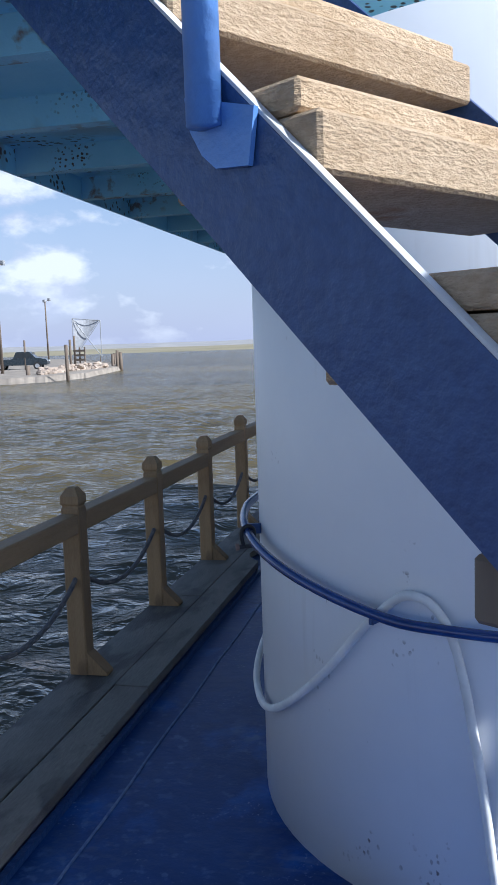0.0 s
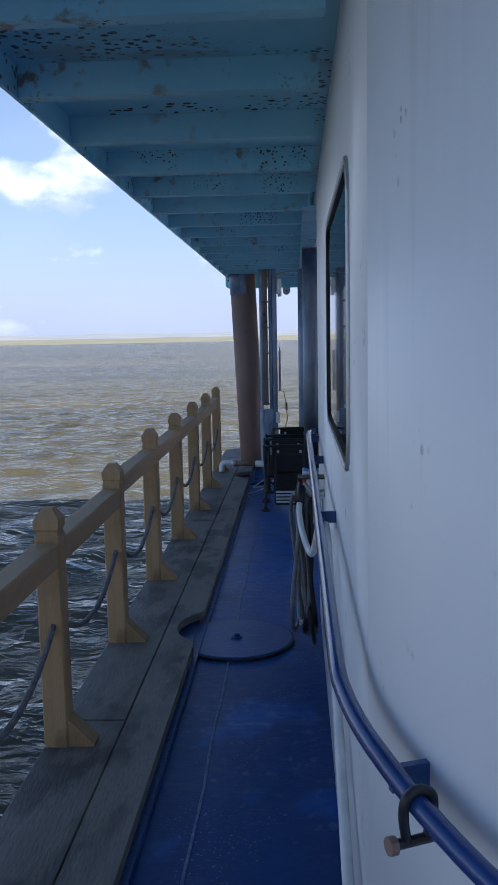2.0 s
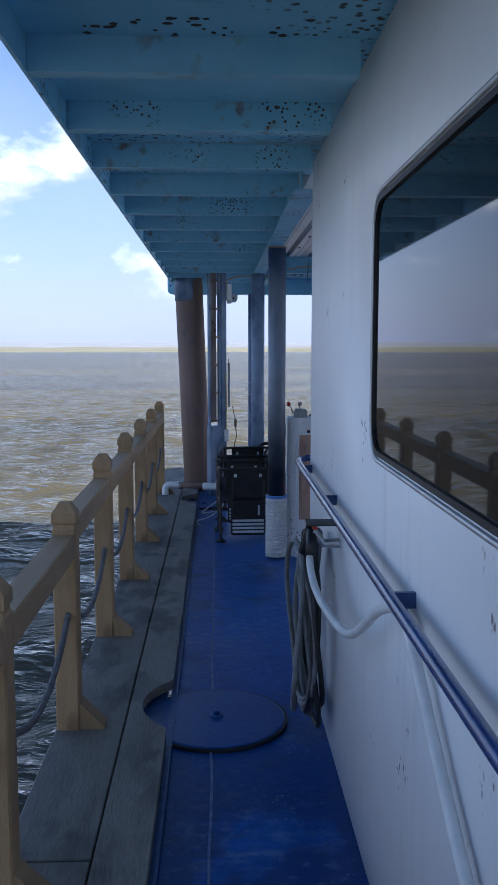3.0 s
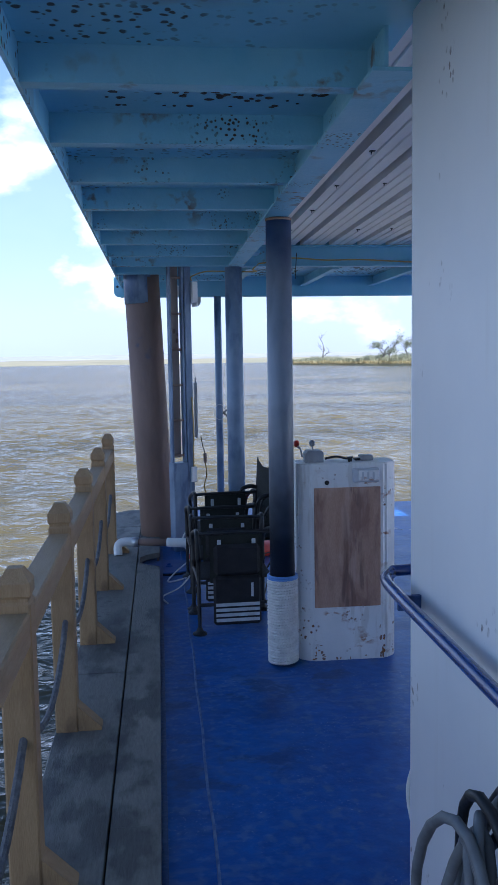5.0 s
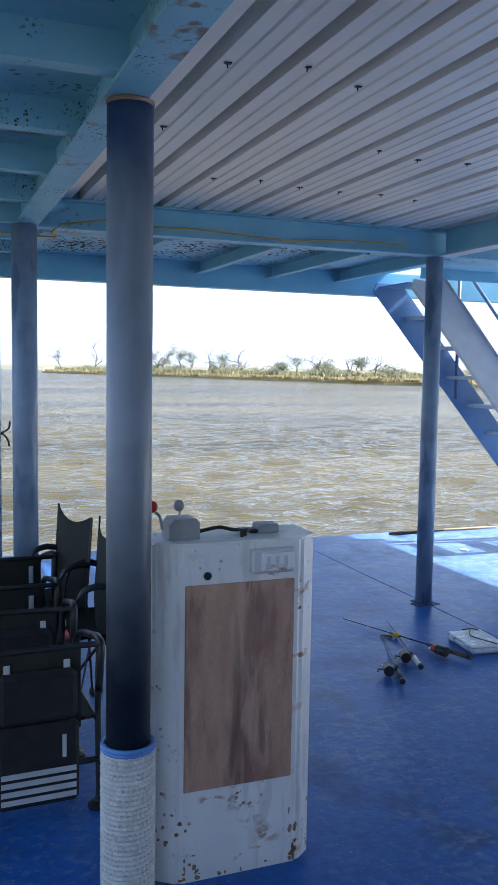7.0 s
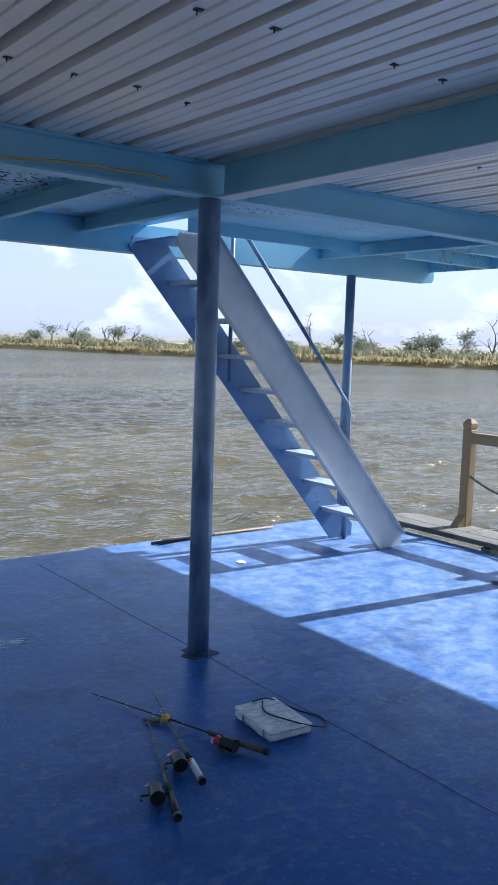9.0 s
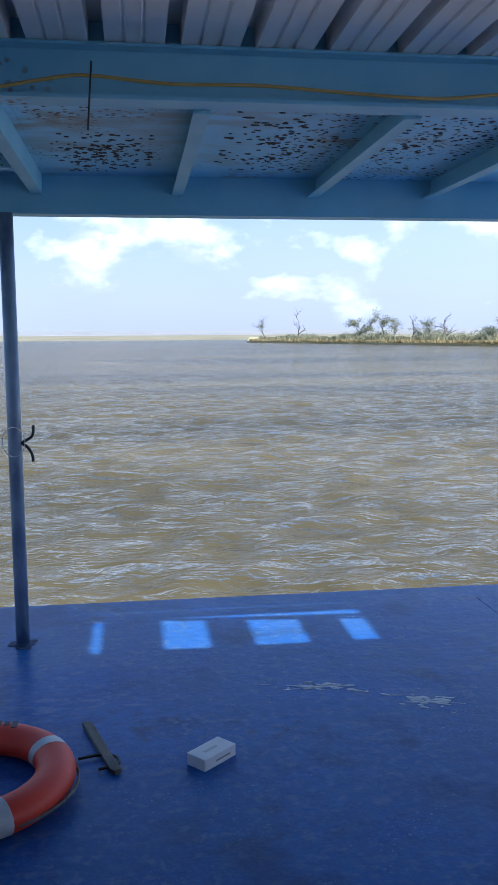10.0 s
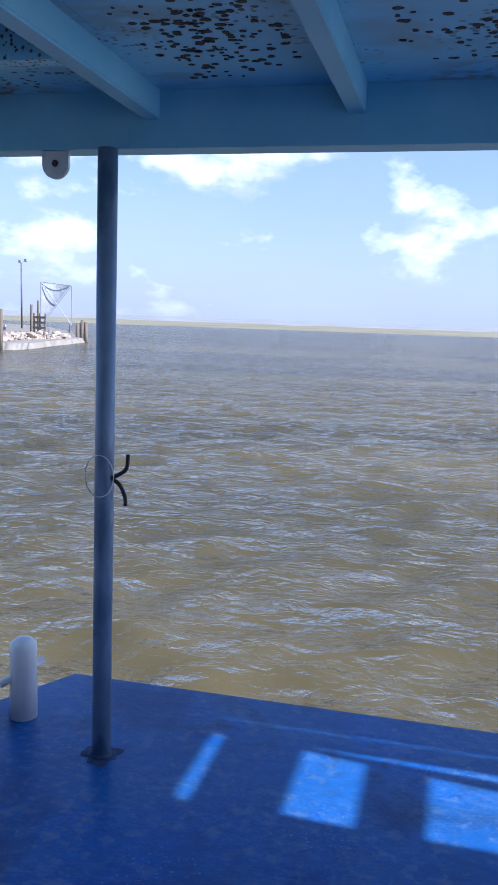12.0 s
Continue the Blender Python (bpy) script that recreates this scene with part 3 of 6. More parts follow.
# ---- water and land ----
def wavy_water():
    """One sheet to the horizon: finely divided and rolling round the boat, flat and coarse far off."""
    def spread(lo, hi, step):
        near = list(np.arange(lo, hi + step / 2, step))
        out, d = [], step
        while sum(out) < 6000:
            d *= 1.22
            out.append(d)
        far = np.cumsum(out)
        return np.array([lo - f for f in reversed(far)] + near + [near[-1] + f for f in far])
    xs, ys = spread(-24.0, 34.0, 0.15), spread(-3.0, 62.0, 0.15)
    gx, gy = np.meshgrid(xs, ys)
    fade = np.clip((gx + 24) / 12, 0, 1) * np.clip((34 - gx) / 12, 0, 1) * np.clip((gy + 3) / 3, 0, 1) * np.clip((62 - gy) / 30, 0, 1)
    rng = np.random.RandomState(7)
    px, py, pz = gx.copy(), gy.copy(), np.zeros_like(gx)
    for k in range(46):
        wave = 0.50 * (1.8 / 0.50) ** (k / 45.0)
        a = math.radians(-70 + rng.normal(0, 38))
        kx, ky = 2 * math.pi / wave * math.cos(a), 2 * math.pi / wave * math.sin(a)
        size = WAVE_SLOPE * wave / (2 * math.pi)
        ph = kx * gx + ky * gy + rng.uniform(0, 6.283)
        pz += fade * size * np.cos(ph)
        px -= fade * size * math.cos(a) * np.sin(ph)
        py -= fade * size * math.sin(a) * np.sin(ph)
    verts = np.stack([px, py, pz + WATER], axis=-1).reshape(-1, 3)
    n, m = len(xs), len(ys)
    i = (np.arange(m - 1)[:, None] * n + np.arange(n - 1)[None, :]).reshape(-1)
    me = bpy.data.meshes.new("water")
    me.from_pydata(verts.tolist(), [], np.stack([i, i + 1, i + 1 + n, i + n], axis=-1).tolist())
    me.polygons.foreach_set("use_smooth", [True] * len(me.polygons))
    me.materials.append(M_WATER)
    return new("water", me)


WAVE_SLOPE = 0.030
ob = wavy_water()
tagged(ob, "wide muddy river with wind ripples", "water", kind="structure")

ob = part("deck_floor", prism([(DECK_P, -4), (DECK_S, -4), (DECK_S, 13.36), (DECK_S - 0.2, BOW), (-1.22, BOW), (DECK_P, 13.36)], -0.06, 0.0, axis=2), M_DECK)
tagged(ob, "blue painted steel deck with worn scuffs and painted-in shade and sheen", "deck", kind="structure")
ob = part("hull", prism([(DECK_P + 0.02, -4), (DECK_S - 0.02, -4), (DECK_S - 0.02, 13.34), (DECK_S - 0.22, BOW - 0.02), (-1.20, BOW - 0.02), (DECK_P + 0.02, 13.34)], WATER - 0.3, -0.061, axis=2), M_NAVY)
tagged(ob, "dark blue steel barge hull", "hull", kind="structure")


# ---- cabin ----
def arc(cx, cy, r, a0, a1, n):
    return [(cx + r * math.cos(radians(a0 + (a1 - a0) * k / n)), cy + r * math.sin(radians(a0 + (a1 - a0) * k / n))) for k in range(n + 1)]


R_C = 1.0
outline = arc(WALL + R_C, CAB_A + R_C, R_C, 270, 180, 20) + arc(WALL + 0.07, CAB_F - 0.07, 0.07, 180, 90, 4)
right_side = [(2 * CX - x, y) for x, y in reversed(outline)]
outer = outline + right_side
WIN = (3.90, 5.14, 1.27, 1.95)  # window: y from, to, z from, to


def cabin_shell():
    """The wall follows the outline; the port side is broken up round the window opening."""
    bm = bmesh.new()
    top = 2.42
    n = len(outer)
    for i in range(n):
        (x0, y0), (x1, y1) = outer[i], outer[(i + 1) % n]
        port = abs(x0 - WALL) < 0.001 and abs(x1 - WALL) < 0.001
        if port:
            ys = [y0, WIN[0], WIN[1], y1]
            zs = [0.0, WIN[2], WIN[3], top]
            for a in range(3):
                for b in range(3):
                    if a == 1 and b == 1:
                        continue
                    bm.faces.new([bm.verts.new(p) for p in ((x0, ys[a], zs[b]), (x0, ys[a + 1], zs[b]), (x0, ys[a + 1], zs[b + 1]), (x0, ys[a], zs[b + 1]))])
        else:
            bm.faces.new([bm.verts.new(p) for p in ((x0, y0, 0), (x1, y1, 0), (x1, y1, top), (x0, y0, top))])
    bmesh.ops.remove_doubles(bm, verts=bm.verts, dist=0.0005)
    bmesh.ops.recalc_face_normals(bm, faces=bm.faces)
    return bm


cabin = part("wall_cabin", cabin_shell(), M_WHITE, smooth=False)
for p in cabin.data.polygons:
    p.use_smooth = True
solid = cabin.modifiers.new("thickness", "SOLIDIFY")
solid.thickness, solid.offset = 0.05, -1
tagged(cabin, "white painted steel deckhouse wall with rounded corner", "wall", kind="structure")


def rounded(y0, y1, z0, z1, r, n=4):
    pts = []
    for cy, cz, a in ((y1 - r, z1 - r, 0), (y0 + r, z1 - r, 90), (y0 + r, z0 + r, 180), (y1 - r, z0 + r, 270)):
        for k in range(n + 1):
            t = radians(a + 90 * k / n)
            pts.append((cy + r * math.cos(t), cz + r * math.sin(t)))
    return pts


window = thing("window_1", "dark tinted cabin window in a rubber-sealed metal frame", "window", kind="structure", at=(WALL, 4.5, 1.6))
bm = bmesh.new()
ins, outs = rounded(WIN[0] + 0.008, WIN[1] - 0.008, WIN[2] + 0.008, WIN[3] - 0.008, 0.08), rounded(WIN[0] - 0.006, WIN[1] + 0.006, WIN[2] - 0.006, WIN[3] + 0.006, 0.09)
xf = (WALL - 0.007, WALL + 0.03)
va = [[bm.verts.new((x - WALL, y - 4.5, z - 1.6)) for y, z in loop] for loop in (ins, outs) for x in xf]
n = len(ins)
for i in range(n):
    j = (i + 1) % n
    for p, q in ((0, 2), (2, 3), (3, 1), (1, 0)):
        bm.faces.new((va[p][i], va[p][j], va[q][j], va[q][i]))
bmesh.ops.recalc_face_normals(bm, faces=bm.faces)
part("window_frame", bm, M_RUBBER, window, "black rubber seal")
ring_o = rounded(WIN[0] - 0.020, WIN[1] + 0.020, WIN[2] - 0.020, WIN[3] + 0.020, 0.10)
bm = pipe([(-0.002, y - 4.5, z - 1.6) for y, z in ring_o], 0.007, 8, close=True)
part("outer_lip", bm, M_METAL, window, "thin bare metal lip", smooth=True)
bm = prism([(y - 4.5, z - 1.6) for y, z in rounded(WIN[0] + 0.009, WIN[1] - 0.009, WIN[2] + 0.009, WIN[3] - 0.009, 0.08)], 0.0, 0.008, axis=0)
part("pane", bm, M_GLASS, window)
ob = part("ceiling_cabin", boxes(((WALL + 0.06, CAB_A + 0.5, 2.36), (2 * CX - WALL - 0.06, CAB_F - 0.06, 2.40))), M_WHITE)
tagged(ob, "plain white cabin ceiling panel", "ceiling", kind="structure")

# ---- upper deck: plates, joists, beams ----
JY = [4.57 + 0.607 * k for k in range(-7, 15)]
STAIR_X = (2.435, 3.96)


def upper_plates():
    bm = bmesh.new()
    z0, z1 = 2.385, 2.405
    bounds = [-2.0] + [y for y in JY if -1.0 < y < 12.9] + [13.2245]
    for a, b in zip(bounds, bounds[1:]):
        box(bm, (EDGE_P, a + 0.002, z0), ((WALL + 0.02 if b < 7.0 else WALL - 0.04) if b < 11.4 else -0.60, b - 0.002, z1))
        box(bm, (2 * CX - WALL - 0.02 if b < 7.0 else 2 * CX - WALL + 0.04, a + 0.002, z0), (EDGE_S, b - 0.002, z1))
    box(bm, (-0.598, 11.50, z0), (STAIR_X[0], 13.2245, z1))
    box(bm, (STAIR_X[0] + 0.002, 11.50, z0), (STAIR_X[1], 12.60, z1))
    box(bm, (STAIR_X[1] + 0.002, 11.50, z0), (2 * CX - WALL + 0.098, 13.2245, z1))
    box(bm, (EDGE_P, 13.225, z0), (EDGE_S, 13.47, z1))
    # aft, behind the stair's opening: unseen plate added to block sun from deck and treads
    box(bm, (0.80, 0.0, z0), (2.15, CAB_A - 0.01, z1))
    # turned-down rims
    box(bm, (EDGE_P - 0.012, -2.0, 2.288), (EDGE_P - 0.001, 13.2245, 2.41))
    box(bm, (EDGE_S + 0.001, -2.0, 2.288), (EDGE_S + 0.012, 13.2245, 2.41))
    return bm


ob = part("ceiling_deck_plates", upper_plates(), M_TEAL)
tagged(ob, "teal painted steel upper deck plates, rust speckled", "ceiling", kind="structure")



def rust_spots(cx, cy, sx, sy, count, seed):
    """A patch of small dark blisters under the plates."""
    random.seed(seed)
    bm = bmesh.new()
    for _ in range(count):
        x, y = cx + max(-1.7, min(1.7, random.gauss(0, 1))) * sx, cy + max(-1.7, min(1.7, random.gauss(0, 1))) * sy
        r, w = random.uniform(0.004, 0.012), random.uniform(0.8, 1.7)
        ring = [(x + r * w * random.uniform(0.7, 1.2) * math.cos(k * 0.7854), y + r * random.uniform(0.7, 1.2) * math.sin(k * 0.7854)) for k in range(8)]
        low = [bm.verts.new((p, q, 2.3832)) for p, q in ring]
        top = [bm.verts.new((p, q, 2.3855)) for p, q in ring]
        bm.faces.new(list(reversed(low)))
        for k in range(8):
            bm.faces.new((low[k], low[(k + 1) % 8], top[(k + 1) % 8], top[k]))
    ob = part("rust_spots", bm, M_BLISTER)
    return tagged(ob, "dark rust blisters under the teal plates", "rust spots", kind="stuff")


for k, (cx, cy, sx, sy, count) in enumerate(((-0.31, 12.62, 0.12, 0.22, 190), (-1.02, 12.42, 0.09, 0.13, 70), (0.42, 12.35, 0.13, 0.32, 150), (1.04, 12.25, 0.14, 0.32, 140), (-1.25, 5.25, 0.18, 0.12, 110), (-1.2, 7.3, 0.2, 0.12, 110), (-1.25, 3.7, 0.2, 0.11, 90))):
    rust_spots(cx, cy, sx, sy, count, 300 + k)

frame_ob = thing("roof_frame", "teal painted steel joists and beams under the upper deck", "roof frame", kind="structure")


def channel(x0, x1, y, z, h=0.095, flange=0.05, t=0.008):
    """A C joist along x with its lower flange."""
    return boxes(((x0, y - t, z), (x1, y, z + h)), ((x0, y, z), (x1, y + flange, z + t)))


for y in JY:
    end = -0.684 if y > 11.6 else WALL - 0.045
    if y < 13.0:
        part("joist", channel(EDGE_P, end, y, JOIST), M_TEAL_RUST, frame_ob)
        part("joist", channel(2 * CX - end, EDGE_S, y, JOIST), M_TEAL_RUST, frame_ob)


def i_beam_y(x, y0, y1, z, h=0.17, w=0.10):
    return boxes(((x - w / 2, y0, z), (x + w / 2, y1, z + 0.010)), ((x - 0.005, y0, z + 0.010), (x + 0.005, y1, z + h)))


part("beam", boxes(((WALL - 0.045, CAB_F + 0.02, 2.29), (WALL - 0.035, 11.44, 2.45)), ((WALL - 0.075, CAB_F + 0.02, 2.278), (WALL + 0.04, 11.44, 2.288))), M_TEAL_RUST, frame_ob, "flaking teal side beam with rust spots")
part("beam", i_beam_y(2 * CX - WALL + 0.04, CAB_F + 0.02, 11.44, 2.29), M_BEAM, frame_ob)
part("beam", i_beam_y(1.86, CAB_F + 0.02, 11.395, 2.30), M_BEAM, frame_ob)
# added pale strip: bounced sunlight on the beam's under side, put into colour
part("flange_strip", boxes(((1.808, CAB_F + 0.02, 2.296), (1.912, 11.395, 2.2995))), M_STAIR_W, frame_ob, "pale strip standing in for sun bounce under the middle beam")
part("beam", boxes(((-0.83, 11.449, 2.312), (4.40, 11.459, 2.452)), ((-0.83, 11.40, 2.30), (4.40, 11.50, 2.311)), ((-0.83, 11.40, 2.453), (4.40, 11.50, 2.462)), ((-0.83, 11.46, 2.4625), (4.40, 11.50, 2.54))), M_BEAM, frame_ob)
for x in (-0.63, 0.06, 0.75, 1.36, 1.97, 4.05):
    part("rafter", boxes(((x - 0.004, 11.505, 2.30), (x + 0.004, 13.11, 2.384)), ((x - 0.05, 11.505, 2.29), (x + 0.004, 13.11, 2.299))), M_BEAM, frame_ob)
EDGE_Z = 2.195                 # under side of the bow's edge beam
web = [(-1.80, 2.384), (-1.80, EDGE_Z + 0.05)] + [(-1.75 - 0.05 * math.cos(radians(a)), EDGE_Z + 0.05 - 0.05 * math.sin(radians(a))) for a in (22, 45, 68, 90)]
web += [(5.40 - (x + 1.80), z) for x, z in reversed(web)]
part("edge_beam", prism(web, 13.11, 13.12, axis=1), M_BEAM, frame_ob)
part("edge_flange", boxes(((-1.74, 13.121, EDGE_Z), (5.34, 13.22, EDGE_Z + 0.012)), ((-1.80, 13.121, 2.372), (5.40, 13.22, 2.384))), M_BEAM, frame_ob)
part("beam_hole", pipe([(-1.765, 13.1095, 2.295), (-1.765, 13.1085, 2.295)], 0.012, 14), M_BLACK, frame_ob, "round hole in the beam's end")
part("hatch_trim", boxes(((STAIR_X[0], 12.592, 2.30), (STAIR_X[1], 12.60, 2.384))), M_BEAM, frame_ob)


ROOF_PITCH, ROOF_X0, ROOF_Z = 0.2286, -0.779, 2.464


def roof_sheets():
    """Ribbed sheet seen from below: flat pans, trapezoid ribs, two low swages in each pan."""
    bm = bmesh.new()
    y0, y1 = CAB_F - 0.02, 11.448
    z = ROOF_Z
    prof = []
    x = ROOF_X0
    while x < 2 * CX - WALL + 0.05:
        prof += [(x + 0.012, z), (x + 0.014, z + 0.072), (x + 0.060, z + 0.072), (x + 0.062, z)]
        for c in (0.118, 0.176):
            prof += [(x + c - 0.007, z), (x + c - 0.003, z + 0.007), (x + c + 0.003, z + 0.007), (x + c + 0.007, z)]
        x += ROOF_PITCH
    lo = [bm.verts.new((px, y0, pz)) for px, pz in prof]
    hi = [bm.verts.new((px, y1, pz)) for px, pz in prof]
    lo2 = [bm.verts.new((px, y0, pz + 0.003)) for px, pz in prof]
    hi2 = [bm.verts.new((px, y1, pz + 0.003)) for px, pz in prof]
    for i in range(len(prof) - 1):
        bm.faces.new((lo[i], hi[i], hi[i + 1], lo[i + 1]))
        bm.faces.new((lo2[i], lo2[i + 1], hi2[i + 1], hi2[i]))
    return bm


def roof_screws():
    """Screw points that stick through the pans, each with a torn curl of metal."""
    random.seed(5)
    bm = bmesh.new()
    x = ROOF_X0 + 0.085
    while x < 2 * CX - WALL - 0.1:
        for y in (7.6, 8.35, 9.1, 9.85, 10.6):
            if random.random() < 0.6:
                px, py, w = x + random.uniform(0, 0.012), y + random.gauss(0, 0.03), random.uniform(0.006, 0.010)
                tube(bm, [(px, py, ROOF_Z + 0.001), (px + random.gauss(0, 0.003), py + random.gauss(0, 0.003), ROOF_Z - 0.016)], 0.004, 6, taper=0.0015)
                box(bm, (px - w, py - w, ROOF_Z - 0.0035), (px + w * 1.6, py + w, ROOF_Z - 0.0005))
        x += ROOF_PITCH
    return bm


ob = part("ceiling_roof_sheet", roof_sheets(), M_ROOF)
tagged(ob, "unpainted ribbed metal roofing sheet seen from below", "ceiling", kind="structure")
ob = part("roof_screws", roof_screws(), M_BLACK)
tagged(ob, "dark screw points sticking through the roofing sheet", "screws", kind="stuff")
ob = part("roof_top", boxes(((WALL - 0.15, CAB_A + 0.3, 2.545), (2 * CX - WALL + 0.15, 11.54, 2.57)), ((2 * CX - WALL + 0.13, CAB_A + 0.3, 2.406), (2 * CX - WALL + 0.15, 11.54, 2.544)), ((WALL - 0.15, CAB_A + 0.3, 2.406), (WALL - 0.13, 11.54, 2.544))), M_TEAL)
tagged(ob, "upper deck plate above the metal sheet", "roof", kind="structure")


# ---- poles ----
def round_pole(name, x, y, r, top, material, label, base_r=0.0):
    t = thing(name, label, "pole", at=(x, y, 0))
    part("shaft", lathe([(r, 0.0), (r, top)], 24), material, t, smooth=True)
    part("base_weld", lathe([(r + 0.007, 0.0), (r + 0.004, 0.010), (r, 0.014)], 20), M_GRIME, t)
    random.seed(int(100 * abs(x) + y))
    u, v = random.uniform(0, 6), random.uniform(0, 6)
    spread_ = [(k, r + 0.035 + 0.014 * math.sin(3 * k * 0.1309 + u) + 0.009 * math.sin(7 * k * 0.1309 + v) + random.uniform(-0.003, 0.003)) for k in range(48)]
    part("grime", prism([(q * math.cos(k * 0.1309), q * math.sin(k * 0.1309)) for k, q in spread_], 0.0002, 0.0016, axis=2), M_GRIME, t, "dirt and flaked paint round the foot")
    return t


p1 = thing("roof_pole", "tall blue-grey steel pole wrapped in white rope at its foot", "pole", at=(-0.78, 9.0, 0))
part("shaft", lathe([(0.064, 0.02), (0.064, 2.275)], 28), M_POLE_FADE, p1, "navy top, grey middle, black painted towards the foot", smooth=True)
part("rusty_rim", lathe([(0.065, 2.264), (0.067, 2.270), (0.066, 2.276)], 24), M_RUSTY, p1)
bm = bmesh.new()
for k in range(30):
    z = 0.012 + k * 0.0148
    lay = [2 * math.pi * i / 64 for i in range(65)]
    tube(bm, [((0.072 + 0.0022 * math.sin(32 * a + k * 1.3)) * math.cos(a), (0.072 + 0.0022 * math.sin(32 * a + k * 1.3)) * math.sin(a), z + 0.0148 * a / 6.2832 + 0.002 * math.cos(32 * a + k * 1.3)) for a in lay], 0.0080, 6)
part("rope_wrap", bm, M_ROPE_W, p1, "tight coils of white rope")
bm = bmesh.new()
for z in (0.458, 0.469):
    tube(bm, [(0.073 * math.cos(a), 0.073 * math.sin(a), z) for a in [2 * math.pi * i / 20 for i in range(20)]], 0.008, 6, close=True)
part("blue_cord", bm, M_BRIGHT, p1, "blue cord binding the rope")
round_pole("roof_pole", -0.812, 11.22, 0.065, 2.275, M_POLE, "blue-grey painted steel pole at the bow cross beam")
round_pole("roof_pole", 1.825, 11.47, 0.055, 2.30, M_POLE, "blue-grey painted steel pole under the beam crossing")
round_pole("roof_pole", 4.38, 9.0, 0.064, 2.29, M_POLE, "blue-grey painted steel pole on the far side")
round_pole("roof_pole", 4.38, 11.42, 0.06, 2.30, M_POLE, "blue-grey painted steel pole on the far side")
bowpost = round_pole("bow_post", -0.805, 13.10, 0.035, EDGE_Z, M_POLE, "thin blue-grey steel post with a cord hook near the bow")
round_pole("bow_post", 4.40, 13.13, 0.038, EDGE_Z, M_POLE, "thin blue-grey steel post beside the stair")


# ---- gangway planks and railing ----
# made-up dark sheet below the planks, so their gaps look shaded
ob = part("gangway_shelf", boxes(((-1.835, -3.6, -0.02), (-1.444, 13.15, 0.024))), M_NAVY)
tagged(ob, "added dark backing that keeps the gangway plank gaps in shade", "shelf", kind="structure")
HATCHES = ((-1.225, 6.21, 0.292), (-1.35, 11.13, 0.215))
gang = thing("side_gangway", "grey weathered plank gangway along the deck edge", "gangway", kind="structure")
random.seed(11)
for side in (0, 1):
    for lo, hi, y0 in ((-1.583, -1.42, -3.6), (-1.85, -1.590, -2.2)):
        y = y0
        first = True
        while y < 13.3:
            ye = min(y + 3.66, 13.36 if hi > -1.5 else 13.30)
            if ye - y < 0.3:
                break
            z = 0.078 + random.uniform(-0.003, 0.003)
            a, b = (lo, hi) if side == 0 else (2 * CX - hi, 2 * CX - lo)
            if ye > 13.25 and hi < -1.5:
                o = a if side == 0 else b
                i = b if side == 0 else a
                bm = prism([(i, y + 0.003), (i, ye), (o + (0.12 if side == 0 else -0.12), ye), (o, ye - 0.12), (o, y + 0.003)], z - 0.042, z, axis=2)
            elif side == 0 and hi > -1.5 and ye > 5.0:
                # cut out round the hatches
                edge = []
                for i in range(121):
                    yy = y + 0.003 + (ye - y - 0.006) * i / 120
                    xx = b
                    for hx, hy, hr in HATCHES:
                        if abs(yy - hy) < hr + 0.015:
                            xx = min(xx, hx - math.sqrt((hr + 0.015) ** 2 - (yy - hy) ** 2))
                    edge.append((max(xx, a + 0.012), yy))
                bm = prism([(a, ye - 0.003), (a, y + 0.003)] + edge, z - 0.042, z, axis=2)
            else:
                bm = boxes(((a, y + 0.003, z - 0.042), (b, ye - 0.003, z)), bevel=0.004)
            part("plank", bm, M_PLANK, gang)
            y = ye
for side in (0, 1):
    for k in range(13):
        y = -1.0 + 1.19 * k
        a, b = (-1.84, -1.54) if side == 0 else (2 * CX + 1.40, 2 * CX + 1.84)
        part("bearer", boxes(((a, y - 0.04, -0.06), (b, y + 0.04, 0.032))), M_PLANK, gang)


def railing_post(parent, x, y, inward, drop=0.0):
    h = 0.944 - drop
    w = 0.045
    bm = bmesh.new()
    prof = [(w, 0.0), (w, 0.845 - drop), (w * 0.86, 0.853 - drop), (w * 0.86, 0.862 - drop), (w, 0.870 - drop), (w, 0.905 - drop), (w * 0.45, h)]
    loops = [[bm.verts.new((sx * r, sy * r, z)) for sx, sy in ((-1, -1), (1, -1), (1, 1), (-1, 1))] for r, z in prof]
    for p, q in zip(loops, loops[1:]):
        for i in range(4):
            bm.faces.new((p[i], p[(i + 1) % 4], q[(i + 1) % 4], q[i]))
    bm.faces.new(loops[-1])
    bm.faces.new(list(reversed(loops[0])))
    es = [e for e in bm.edges if abs(e.verts[0].co.z - e.verts[1].co.z) > 0.3]
    bmesh.ops.bevel(bm, geom=es, offset=0.006, segments=1, affect="EDGES")
    ob = part("post", bm, M_PINE, parent)
    ob.location = (x, y, 0.079)
    s = inward
    bm = prism([(s * 0.046, 0.0), (s * 0.140, 0.0), (s * 0.140, 0.012), (s * 0.046, 0.105)], -0.038, 0.038, axis=1)
    br = part("foot_bracket", bm, M_PINE, parent)
    br.location = (x, y, 0.079)
    return ob


